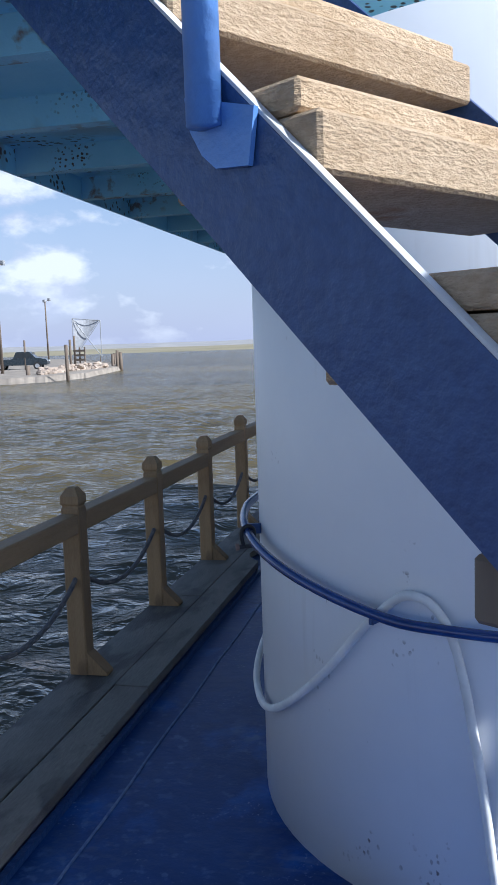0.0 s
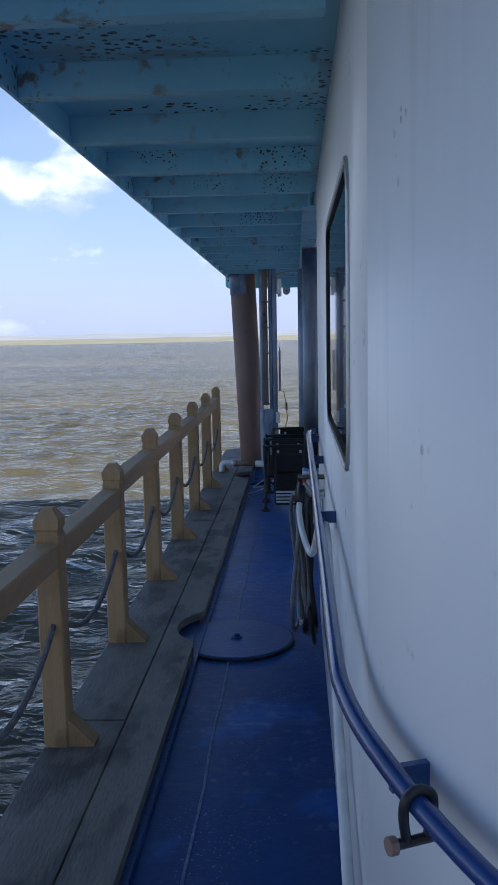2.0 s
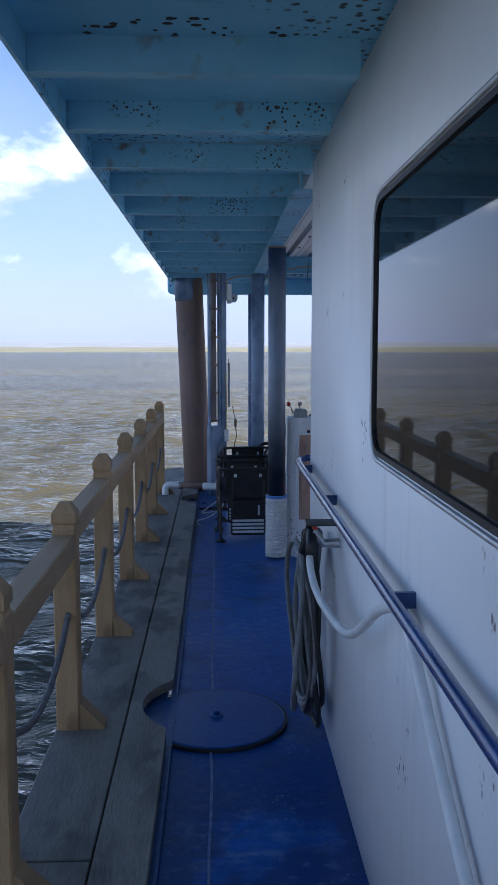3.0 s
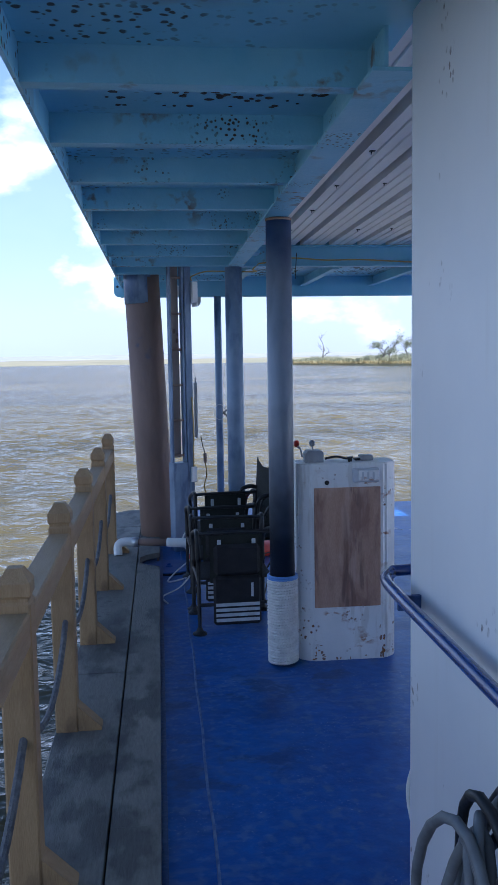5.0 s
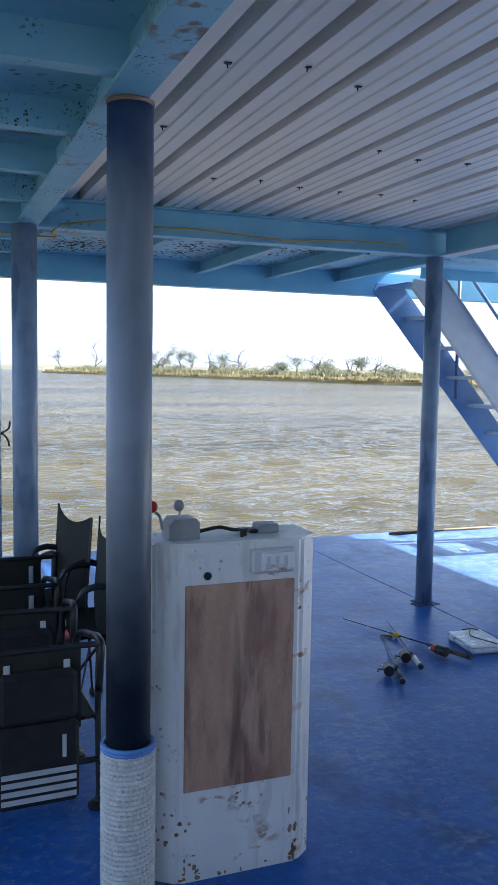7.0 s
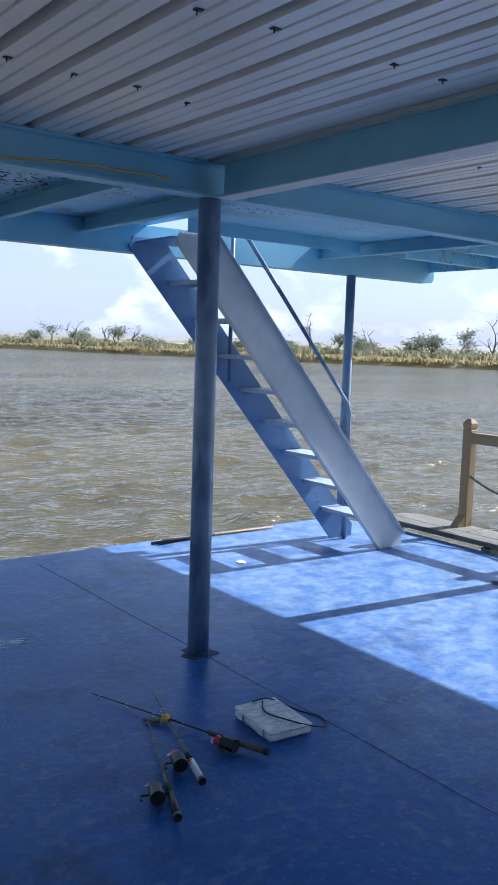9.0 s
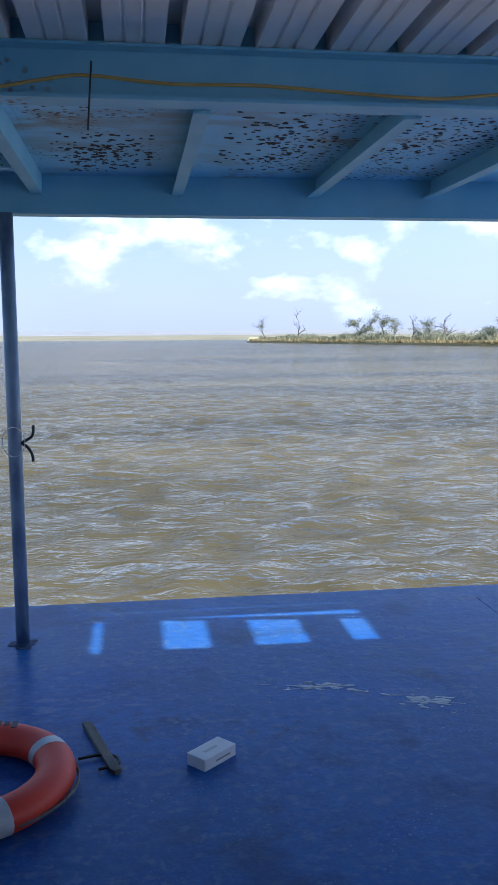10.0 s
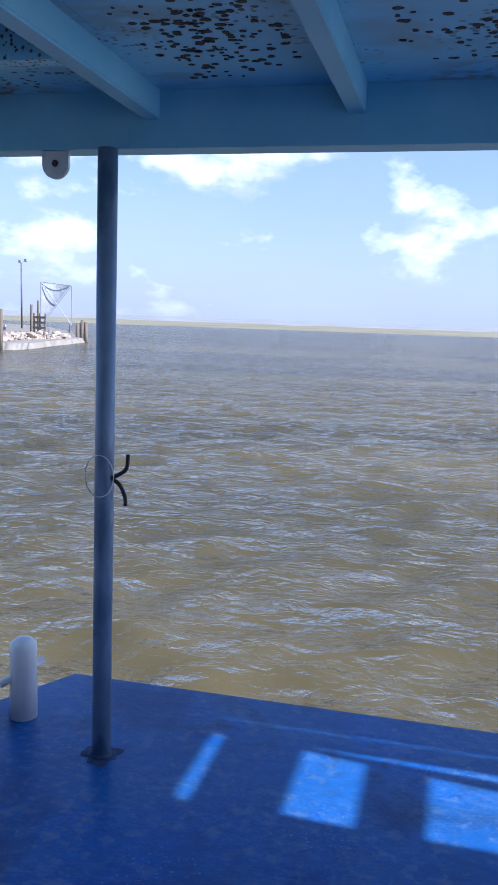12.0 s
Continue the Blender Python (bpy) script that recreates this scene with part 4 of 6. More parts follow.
def railing(x, inward, ys, label):
    rail = thing("railing", label, "railing", kind="structure")
    for i, y in enumerate(ys):
        drop = 0.052 if y < 6.5 else 0.0
        railing_post(rail, x, y, inward, drop)
        if i:
            y0, y1 = ys[i - 1] + 0.046, y - 0.046
            part("top_rail", boxes(((x - 0.043, y0, 0.812 - drop), (x + 0.043, y1, 0.905 - drop)), bevel=0.006), M_PINE_Y, rail)
            pts = [(x + inward * 0.01, y0 - 0.03 + (y1 - y0 + 0.06) * t, 0.555 - 0.16 * (1 - (2 * t - 1) ** 2)) for t in [k / 10 for k in range(11)]]
            part("rope", pipe(pts, 0.012, 8), M_ROPE_D, rail, "sagging grey rope between the posts")
    return rail


railing(-1.80, 1, [4.93 + 1.08 * k for k in range(-6, 7)], "pine railing with capped posts and sagging rope along the gangway")
railing(2 * CX + 1.80, -1, [12.62 - 1.08 * k for k in range(0, 11)], "sunlit pine railing with capped posts on the far side")

# ---- hatches and weld seam ----
for x, y, r in HATCHES:
    h = thing("deck_hatch", "round blue steel hatch cover with a lifting knob", "hatch", group="deck hatches", at=(x, y, 0.0))
    part("coaming", lathe([(r + 0.006, 0.0), (r + 0.006, 0.014), (r - 0.004, 0.014)], 48), M_RUBBER, h, "dark sealing rim")
    part("cover", lathe([(r - 0.006, 0.0135), (r - 0.005, 0.016), (r - 0.012, 0.020), (0.05, 0.021), (0.0, 0.021)], 48), M_HATCH, h, smooth=False)
    part("knob", lathe([(0.030, 0.021), (0.030, 0.026), (0.014, 0.029), (0.016, 0.041), (0.0, 0.045)], 14), M_HATCH, h)

ob = part("weld_seam", pipe([(-1.245 + 0.004 * math.sin(y * 7), y, 0.001) for y in [-1.0 + 0.25 * k for k in range(57)]], 0.006, 5), M_SCUFF)
tagged(ob, "worn raised weld seam along the deck", "weld seam", kind="structure")
ob = part("weld_seam", pipe([(1.84 + 0.004 * math.sin(y * 5), y, 0.0) for y in [7.0 + 0.25 * k for k in range(27)]], 0.0035, 5), M_SCUFF)
tagged(ob, "low painted weld seam across the foredeck", "weld seam", kind="structure")
ob = part("weld_seam", boxes(((DECK_P - 0.004, -3.8, 0.0), (DECK_P + 0.022, 13.3, 0.026))), M_NAVY)
tagged(ob, "dark steel edge strip beside the planks", "trim", kind="structure")

def scrape(cx, cy, length, width, turn, count, seed):
    """Thin leftovers of pale scraped paint, many small flakes lying along one line."""
    random.seed(seed)
    bm = bmesh.new()
    ca, sa = math.cos(radians(turn)), math.sin(radians(turn))
    for _ in range(count):
        u, v = random.gauss(0, 0.22) * length, random.gauss(0, 0.24) * width
        lu, lv = random.uniform(0.006, 0.035), random.uniform(0.003, 0.010)
        z = random.uniform(0.0006, 0.0022)
        ring = []
        for i in range(9):
            a = 2 * math.pi * i / 9
            f = random.uniform(0.5, 1.2)
            p, q = u + lu * f * math.cos(a), v + lv * f * math.sin(a)
            ring.append((cx + p * ca - q * sa, cy + p * sa + q * ca))
        top = [bm.verts.new((x, y, z)) for x, y in ring]
        low = [bm.verts.new((x, y, 0.0)) for x, y in ring]
        bm.faces.new(top)
        for i in range(9):
            bm.faces.new((low[i], low[(i + 1) % 9], top[(i + 1) % 9], top[i]))
    ob = part("scraped_paint", bm, M_PALE)
    return tagged(ob, "pale scraped paint flakes stuck to the deck", "paint scrape", kind="stuff")


scrape(0.60, 12.35, 0.36, 0.075, -4, 70, 51)
scrape(1.03, 12.13, 0.30, 0.10, -18, 75, 52)
scrape(0.80, 12.26, 0.22, 0.02, -30, 14, 53)

# ---- cabin's grab rail, hoses ----
AX, AY = WALL + R_C, CAB_A + R_C


def round_corner(off, a):
    """A point off metres outside the rounded corner, at the angle a (180 port, 270 aft)."""
    return (AX + (R_C + off) * math.cos(radians(a)), AY + (R_C + off) * math.sin(radians(a)))


grab = thing("grab_rail", "glossy dark blue pipe grab rail bent round the cabin", "handrail", at=(0, 0, 0))


def rail_z(a):
    """Height of the rail round the corner."""
    return 0.86 if a >= 245 else 0.98 - 0.12 * (a - 200) / 45 if a >= 200 else 1.0 - 0.02 * (a - 180) / 20


pts = [(*round_corner(0.056, a), rail_z(a)) for a in range(270, 179, -6)]
pts = [(2.0, CAB_A - 0.056, 0.86), (1.0, CAB_A - 0.056, 0.86)] + pts
pts += [(WALL - 0.056, y, 1.0 + 0.02 * (y - 3.9) / 2.7) for y in (3.9, 4.4, 4.9, 5.4, 5.9, 6.35, 6.62)]
pts += [(WALL - 0.048, 6.79, 1.02), (WALL - 0.02, 6.852, 1.022), (WALL + 0.05, 6.876, 1.025), (WALL + 0.6, 6.876, 1.03)]
part("pipe", pipe(pts, 0.015, 12, steps=3), M_RAILPIPE, grab, smooth=True)


def rail_bracket(x, y, z, nx, ny):
    bm = bmesh.new()
    a, b = Vector((x, y, z)), Vector((x - nx * 0.056, y - ny * 0.056, z))
    t = Vector((-ny, nx, 0)) * 0.006
    u = Vector((0, 0, 0.018))
    vs = [bm.verts.new(p) for p in (a - t - u, a + t - u, b + t - u, b - t - u, a - t + u, a + t + u, b + t + u, b - t + u)]
    for f in ((0, 1, 2, 3), (7, 6, 5, 4), (0, 4, 5, 1), (1, 5, 6, 2), (2, 6, 7, 3), (3, 7, 4, 0)):
        bm.faces.new([vs[i] for i in f])
    part("bracket", bm, M_NAVY, grab)


for y in (4.60, 5.85, 6.66):
    rail_bracket(WALL - 0.056, y, 1.0, -1, 0)
for a in (199, 241, 262):
    x, y = round_corner(0.056, a)
    rail_bracket(x, y, rail_z(a) - 0.015, math.cos(radians(a)), math.sin(radians(a)))

shackle = thing("shackle", "dark iron bow shackle hung on the grab rail", "shackle", at=(*round_corner(0.056, 203), rail_z(203)))
shackle.rotation_euler = (0, 0, radians(203))
shackle.scale = (0.68, 0.68, 0.68)
part("bow", pipe([(0.022, 0.0, -0.075), (0.032, 0.004, -0.02), (0.026, 0.006, 0.016), (0.0, 0.006, 0.029), (-0.026, 0.006, 0.016), (-0.032, 0.004, -0.02), (-0.022, 0.0, -0.075)], 0.0105, 8, steps=4), M_BLACK, shackle, smooth=True)
part("pin", pipe([(0.046, 0.0, -0.075), (-0.052, 0.0, -0.075)], 0.0105, 8), M_BLACK, shackle)
part("pin_head", pipe([(0.046, 0.0, -0.075), (0.062, 0.0, -0.075)], 0.018, 8), M_RUSTY, shackle)

hose = thing("white_hose", "white water hose looped over the rail bracket", "hose")
pts = [(WALL - 0.10, 5.76, 0.90), (WALL - 0.115, 5.68, 0.80), (WALL - 0.10, 5.5, 0.73), (WALL - 0.07, 5.1, 0.75), (WALL - 0.05, 4.75, 0.93), (WALL - 0.035, 4.58, 0.975), (WALL - 0.03, 4.45, 0.90),
       (WALL - 0.026, 4.15, 0.70), (WALL - 0.026, 3.8, 0.53), (*round_corner(0.026, 184), 0.42), (*round_corner(0.026, 198), 0.37), (*round_corner(0.026, 212), 0.41),
       (*round_corner(0.026, 228), 0.61), (*round_corner(0.026, 240), 0.84), (*round_corner(0.026, 247), 0.93), (*round_corner(0.026, 253), 0.84), (*round_corner(0.026, 257), 0.5), (*round_corner(0.026, 260), 0.12), (*round_corner(0.03, 264), 0.02)]
part("hose_line", pipe(pts, 0.013, 10, steps=5), M_HOSE_W, hose, smooth=True)
part("coupling", pipe([(WALL - 0.10, 5.76, 0.905), (WALL - 0.112, 5.70, 0.83)], 0.020, 10), M_BLACK, hose, "black hose coupling", smooth=True)

valve = thing("hose_valve", "brass and red hose valve at the cabin wall", "valve", at=(WALL, 5.76, 0.86))
part("body", pipe([(0.0, 0.0, 0.0), (-0.06, 0.0, 0.0), (-0.10, -0.01, 0.05)], 0.017, 10), M_METAL, valve)
part("nozzle", pipe([(-0.10, 0.01, 0.06), (-0.12, 0.09, -0.05)], 0.021, 10), M_BLACK, valve, "black hose connector")
part("lever", boxes(((-0.10, -0.03, 0.055), (-0.085, 0.05, 0.066))), M_RED, valve, "red valve lever")
part("bracket", boxes(((-0.12, -0.05, 0.072), (0.0, 0.05, 0.078))), M_BLACK, valve)

coil = thing("hose_coil", "hanging coil of grey and dark hoses beside the cabin front", "hose coil", at=(WALL - 0.10, 6.04, 0.0))
random.seed(3)
for k in range(9):
    w, top, low = random.uniform(0.10, 0.30), random.uniform(0.76, 0.86), random.uniform(0.06, 0.18)
    off = random.uniform(-0.05, 0.05)
    pts = []
    for i in range(24):
        a = 2 * math.pi * i / 24
        pts.append((off + 0.02 * math.sin(a * 2 + k), w * math.sin(a) * (0.75 - 0.25 * math.cos(a)), (top + low) / 2 + (top - low) / 2 * math.cos(a)))
    part("loop", pipe(pts, 0.0105, 8, close=True), (M_HOSE_G, M_RUBBER, M_HOSE_G)[k % 3], coil, smooth=True)
coil2 = thing("hose_coil", "coil of grey hoses tied up on the cabin front", "hose coil", at=(-0.50, 6.91, 0.0))
for k in range(12):
    r = random.uniform(0.13, 0.20)
    cy, cz = random.uniform(-0.06, 0.07), 0.40 + random.uniform(-0.04, 0.03)
    pts = [(r * math.sin(a) * 0.9, cy + 0.015 * math.sin(2 * a + k), cz + (r + 0.03) * math.cos(a)) for a in [2 * math.pi * i / 24 for i in range(24)]]
    part("loop", pipe(pts, 0.0105, 8, close=True), (M_RUBBER, M_HOSE_G, M_RUBBER, M_RUBBER)[k % 4], coil2, smooth=True)
part("tie", pipe([(-0.19, 0.03, 0.20), (-0.22, 0.04, 0.36), (-0.19, 0.05, 0.45), (-0.12, 0.08, 0.43), (-0.04, 0.10, 0.30), (0.0, 0.11, 0.18)], 0.009, 8, steps=5), M_ROPE_W, coil2, "dirty white tie cord", smooth=True)
part("hanger", boxes(((-0.02, -0.11, 0.36), (0.02, -0.02, 0.39))), M_NAVY, coil2)


# ---- stern stair of timber treads ----
def at_stair(s, n, z):
    """s down along the stair, n across it, z up."""
    return Vector((-0.334 + 0.697 * s + 0.4845 * n, 1.247 - 0.4845 * s + 0.697 * n, 0.24 + 0.85 * z))


def slab(corners, depth, z_lo, z_hi):
    """A level block from four (s, n) corners."""
    bm = bmesh.new()
    lo = [bm.verts.new(at_stair(s, n, z_lo)) for s, n in corners]
    hi = [bm.verts.new(at_stair(s, n, z_hi)) for s, n in corners]
    bm.faces.new(lo)
    bm.faces.new(list(reversed(hi)))
    for i in range(4):
        j = (i + 1) % 4
        bm.faces.new((lo[i], hi[i], hi[j], lo[j]))
    bmesh.ops.recalc_face_normals(bm, faces=bm.faces)
    bmesh.ops.bevel(bm, geom=list(bm.edges), offset=0.005, segments=1, affect="EDGES")
    return bm


stern = thing("stern_stair", "steep stair with navy steel stringers and rough timber treads", "stair", at=(0, 0, 0))


def stringer_plate(n0, n1):
    bm = bmesh.new()
    pts = ((-0.59, 2.515), (2.358, -0.18), (2.358, -0.282), (2.30, -0.282), (-0.895, 2.515))
    a = [bm.verts.new(at_stair(s, n0, z)) for s, z in pts]
    b = [bm.verts.new(at_stair(s, n1, z)) for s, z in pts]
    bm.faces.new(a)
    bm.faces.new(list(reversed(b)))
    for i in range(len(pts)):
        j = (i + 1) % len(pts)
        bm.faces.new((a[i], b[i], b[j], a[j]))
    bmesh.ops.recalc_face_normals(bm, faces=bm.faces)
    return bm


part("stringer", stringer_plate(-0.006, 0.006), M_NAVY, stern)
part("stringer", stringer_plate(0.80, 0.812), M_NAVY, stern)
bm = bmesh.new()
for q0, q1 in (((-0.59, 2.516), (2.358, -0.179)),):
    d = 0.010
    vs = [bm.verts.new(at_stair(s, n, z + dz)) for dz in (0.0, 0.007) for (s, z), n in ((q0, -0.006), (q1, -0.006), (q1, d), (q0, d))]
    for f in ((3, 2, 1, 0), (4, 5, 6, 7), (0, 1, 5, 4), (1, 2, 6, 5), (2, 3, 7, 6), (3, 0, 4, 7)):
        bm.faces.new([vs[i] for i in f])
# grey-white instead of navy: the sun on this top edge is painted in
part("flange", bm, M_STAIR_W, stern, "top flange of the stringer, sunlight painted in as pale grey")
random.seed(8)
for k in range(8):
    z = 2.17 - 0.27 * k
    s = (1.93 - z) / 0.90 - 0.04
    if z < 0.1:
        break
    # lower treads are the same timber; the darker wood paints in their shade
    part("tread", slab([(s - (0.125 if k < 3 else 0.20), 0.012), (s + 0.18, 0.012), (s + 0.18, 0.796), (s - (0.125 if k < 3 else 0.20), 0.796)], 0, z - 0.085, z - 0.004), M_TIMBER if k < 3 else M_DARKWOOD, stern)
    if k < 3:
        part("tread_board", slab([(s - 0.125, 0.014), (s + 0.14, 0.014), (s + 0.14, 0.794), (s - 0.125, 0.794)], 0, z, z + 0.045), M_TIMBER, stern)
g = part("gusset", prism([(-0.066, 1.955), (0.082, 1.912), (0.068, 1.838), (0.0, 1.845), (-0.03, 1.868), (-0.055, 1.905)], -0.016, -0.008, axis=1), M_BRIGHT, stern, "bright blue rounded gusset plate")
g.matrix_basis = Matrix(((0.697, 0.4845, 0, -0.334), (-0.4845, 0.697, 0, 1.247), (0, 0, 0.85, 0.24), (0, 0, 0, 1)))
part("handrail_post", pipe([at_stair(-0.005, -0.030, 1.90), at_stair(-0.005, -0.030, 2.75)], 0.0215, 14), M_BRIGHT, stern, smooth=True)
part("handrail", pipe([at_stair(-0.6, -0.030, 3.25), at_stair(-0.005, -0.030, 2.75), at_stair(1.6, -0.030, 1.30)], 0.02, 12), M_BRIGHT, stern, smooth=True)

# ---- console ----
console = thing("control_console", "rust-spotted white steel control console with a plywood panel", "console", at=(-0.44, 9.27, 0))
bm = prism([(-0.255, -0.22), (-0.185, -0.27), (0.205, -0.27), (0.27, -0.22), (0.27, -0.06), (-0.255, -0.06)], 0.0, 1.035, axis=2)
bmesh.ops.bevel(bm, geom=[e for e in bm.edges if abs(e.verts[0].co.z - e.verts[1].co.z) > 0.5], offset=0.012, segments=2, affect="EDGES")
part("body", bm, M_CONSOLE, console)
part("top_plate", prism([(-0.252, -0.218), (-0.184, -0.267), (0.204, -0.267), (0.267, -0.218), (0.267, -0.063), (-0.252, -0.063)], 1.0352, 1.043, axis=2), M_CONSOLE, console)
part("panel", boxes(((-0.172, -0.277, 0.287), (0.178, -0.2705, 0.918)), bevel=0.002), M_PLY, console, "reddish weathered plywood access panel")
sock = part("socket_box", boxes(((0.028, -0.302, 0.945), (0.168, -0.2705, 1.018)), bevel=0.006), M_STAIR_W, console, "grey-white painted outlet box")
part("lid", boxes(((0.055, -0.314, 0.955), (0.160, -0.3025, 1.008)), bevel=0.002), M_CONSOLE, sock)
for k in range(3):
    part("slot", boxes(((0.070 + 0.028 * k, -0.3165, 0.964), (0.080 + 0.028 * k, -0.3142, 1.000))), M_STAIR_W, sock)
part("hole", pipe([(-0.105, -0.272, 0.945), (-0.105, -0.279, 0.945)], 0.012, 14), M_BLACK, console, "dark cable hole")
part("hole_ring", pipe([(-0.105 + 0.015 * math.cos(a), -0.274, 0.945 + 0.015 * math.sin(a)) for a in [2 * math.pi * i / 14 for i in range(14)]], 0.004, 6, close=True), M_CONSOLE, console)
random.seed(21)
for k in range(30):
    if k < 14:
        cx, cz = 0.188 + random.gauss(0, 0.012), 0.012 + abs(random.gauss(0, 0.07))
    elif k < 24:
        cx, cz = -0.165 + random.gauss(0, 0.022), 0.010 + abs(random.gauss(0, 0.032))
    else:
        cx, cz = random.uniform(-0.13, 0.15), 0.008 + abs(random.gauss(0, 0.012))
    cx = min(max(cx, -0.178), 0.199)
    w, h = (random.uniform(0.003, 0.008), random.uniform(0.005, 0.016)) if k < 14 else (random.uniform(0.003, 0.010), random.uniform(0.003, 0.012))
    flake = []
    for i in range(8):
        a = 2 * math.pi * i / 8
        f = random.uniform(0.5, 1.2)
        flake.append((cx + w * f * math.cos(a), max(0.001, cz + h * f * math.sin(a))))
    part("rust_patch", prism(flake, -0.2712, -0.2702, axis=1), (M_RUSTY, M_FLAKE)[k % 3 == 0], console, "flaking rust near the foot")
ctrl = thing("throttle_control", "grey engine throttle with two ball-ended levers on the console", "throttle", at=(-0.60, 9.10, 1.043))
ctrl.scale = (0.80, 0.80, 0.92)
part("housing", prism([(-0.055, 0.0), (0.065, 0.0), (0.065, 0.055), (0.05, 0.068), (-0.035, 0.068), (-0.055, 0.05)], -0.05, 0.05, axis=1), M_GREY, ctrl)
for x, tilt, m in ((-0.068, -0.035, M_RED), (0.0, 0.0, M_GREY)):
    lever = part("lever", pipe([(x, 0.0, 0.03), (x + tilt * 0.3, 0.0, 0.075), (x + tilt, 0.01, 0.095)], 0.006, 8), M_METAL, ctrl)
    ball = bmesh.new()
    bmesh.ops.create_uvsphere(ball, u_segments=14, v_segments=10, radius=0.020)
    bmesh.ops.translate(ball, vec=(x + tilt, 0.012, 0.105), verts=ball.verts)
    part("knob", ball, m, lever, smooth=True)
ob = part("throttle_cable", pipe([(-0.53, 9.12, 1.055), (-0.47, 9.11, 1.066), (-0.42, 9.12, 1.054), (-0.39, 9.14, 1.050)], 0.006, 8, steps=5), M_RUBBER)
tagged(ob, "black throttle cable curling on the console top", "cable")
gauge = thing("gauge_box", "low grey gauge box on the console top", "gauge", at=(-0.31, 9.12, 1.043))
gauge.scale = (0.62, 0.8, 0.66)
part("case", boxes(((-0.055, -0.04, 0.0), (0.055, 0.04, 0.042)), bevel=0.006), M_GREY, gauge)
part("foot", boxes(((-0.10, -0.03, 0.0), (-0.056, 0.03, 0.02)), bevel=0.004), M_BLACK, gauge)
for x in (-0.40, -0.415):
    b = thing("toggle_switch", "small black toggle switch on the console top", "switch", group="console switches", at=(x, 9.07 + (x + 0.4), 1.043))
    part("stem", lathe([(0.006, 0.0), (0.006, 0.018), (0.011, 0.02), (0.011, 0.027)], 10), M_BLACK, b)


# ---- camp chairs ----
def camp_chair(at, turn, back, pocket, label):
    """A folding chair; its back faces -y before it is turned."""
    c = thing("camp_chair", label, "chair", group="camp chairs", at=at)
    c.rotation_euler = (0, 0, radians(turn))
    w = 0.218
    for sx in (-1, 1):
        x = sx * w
        part("leg", pipe([(x, -0.06, 0.03), (x, -0.035, 0.34), (x, -0.055, back - 0.02)], 0.0115, 8), M_BLACK, c)
        part("leg", pipe([(x, 0.36, 0.03), (x, 0.34, 0.34)], 0.0115, 8), M_BLACK, c)
        part("side_bar", pipe([(x, -0.04, 0.30), (x, 0.35, 0.30)], 0.009, 8), M_BLACK, c)
        part("armrest", pipe([(x, -0.05, 0.42), (x * 1.03, -0.06, back - 0.03), (x * 1.03, -0.01, back - 0.005), (x * 1.03, 0.09, back - 0.025), (x * 1.03, 0.30, 0.52), (x, 0.35, 0.45), (x, 0.34, 0.33)], 0.014, 8, steps=4), M_BLACK, c, smooth=True)
        for y in (-0.06, 0.36):
            part("foot", lathe([(0.042, 0.0), (0.042, 0.008), (0.02, 0.022), (0.013, 0.04)], 12, (x, y, 0.0)), M_RUBBER, c)
        part("buckle", boxes(((x * 0.46 - 0.011, -0.083, back - 0.13), (x * 0.46 + 0.011, -0.076, back - 0.045)), bevel=0.002), M_STRIPE, c, "grey strap buckle")
    part("top_bar", pipe([(-w, -0.055, back - 0.012), (-0.10, -0.068, back - 0.006), (0.10, -0.068, back - 0.006), (w, -0.055, back - 0.012)], 0.011, 8, steps=3), M_BLACK, c, smooth=True)
    part("crossbar", pipe([(-w, -0.055, 0.17), (w, -0.055, 0.17)], 0.011, 8), M_BLACK, c)
    # sagging back and seat panels
    bm = bmesh.new()
    cols, rows_ = 7, 6
    for off in (0.0, 0.012):
        grid = [[bm.verts.new((-0.152 + 0.304 * i / cols, -0.062 - 0.010 * math.sin(math.pi * i / cols) + off, 0.30 + (back - 0.30) * j / rows_ - 0.008 * math.sin(math.pi * i / cols) * (j == rows_))) for i in range(cols + 1)] for j in range(rows_ + 1)]
        for j in range(rows_):
            for i in range(cols):
                bm.faces.new((grid[j][i], grid[j][i + 1], grid[j + 1][i + 1], grid[j + 1][i]))
    part("backrest", bm, M_FABRIC, c, smooth=True)
    bm = bmesh.new()
    for off in (0.0, 0.015):
        grid = [[bm.verts.new((-w * 0.95 + 2 * w * 0.95 * i / cols, -0.04 + 0.40 * j / 5, 0.315 + off - 0.022 * math.sin(math.pi * i / cols) * math.sin(math.pi * (j + 0.5) / 6))) for i in range(cols + 1)] for j in range(6)]
        for j in range(5):
            for i in range(cols):
                bm.faces.new((grid[j][i], grid[j][i + 1], grid[j + 1][i + 1], grid[j + 1][i]))
    part("seat", bm, M_FABRIC_B, c, smooth=True)
    if pocket:
        p = part("pocket", boxes(((-0.138, -0.112, 0.06), (0.138, -0.075, 0.345)), bevel=0.014), M_FABRIC_B, c, "black rear pocket")
        for k in range(4):
            part("stripe", boxes(((-0.126, -0.1145, 0.082 + 0.030 * k), (0.126, -0.1125, 0.101 + 0.030 * k)), bevel=0.0006), M_STRIPE, p, "grey reflective stripe")
        part("tag", boxes(((0.078, -0.1145, 0.225), (0.092, -0.1125, 0.305))), M_STRIPE, p)
        part("bag", boxes(((-0.134, -0.115, 0.35), (0.134, -0.072, 0.53)), bevel=0.02), M_FABRIC_B, c, "black storage bag on the back")
    return c


camp_chair((-0.975, 9.60, 0), 2, 0.60, True, "black folding camp chair with a striped rear pocket")
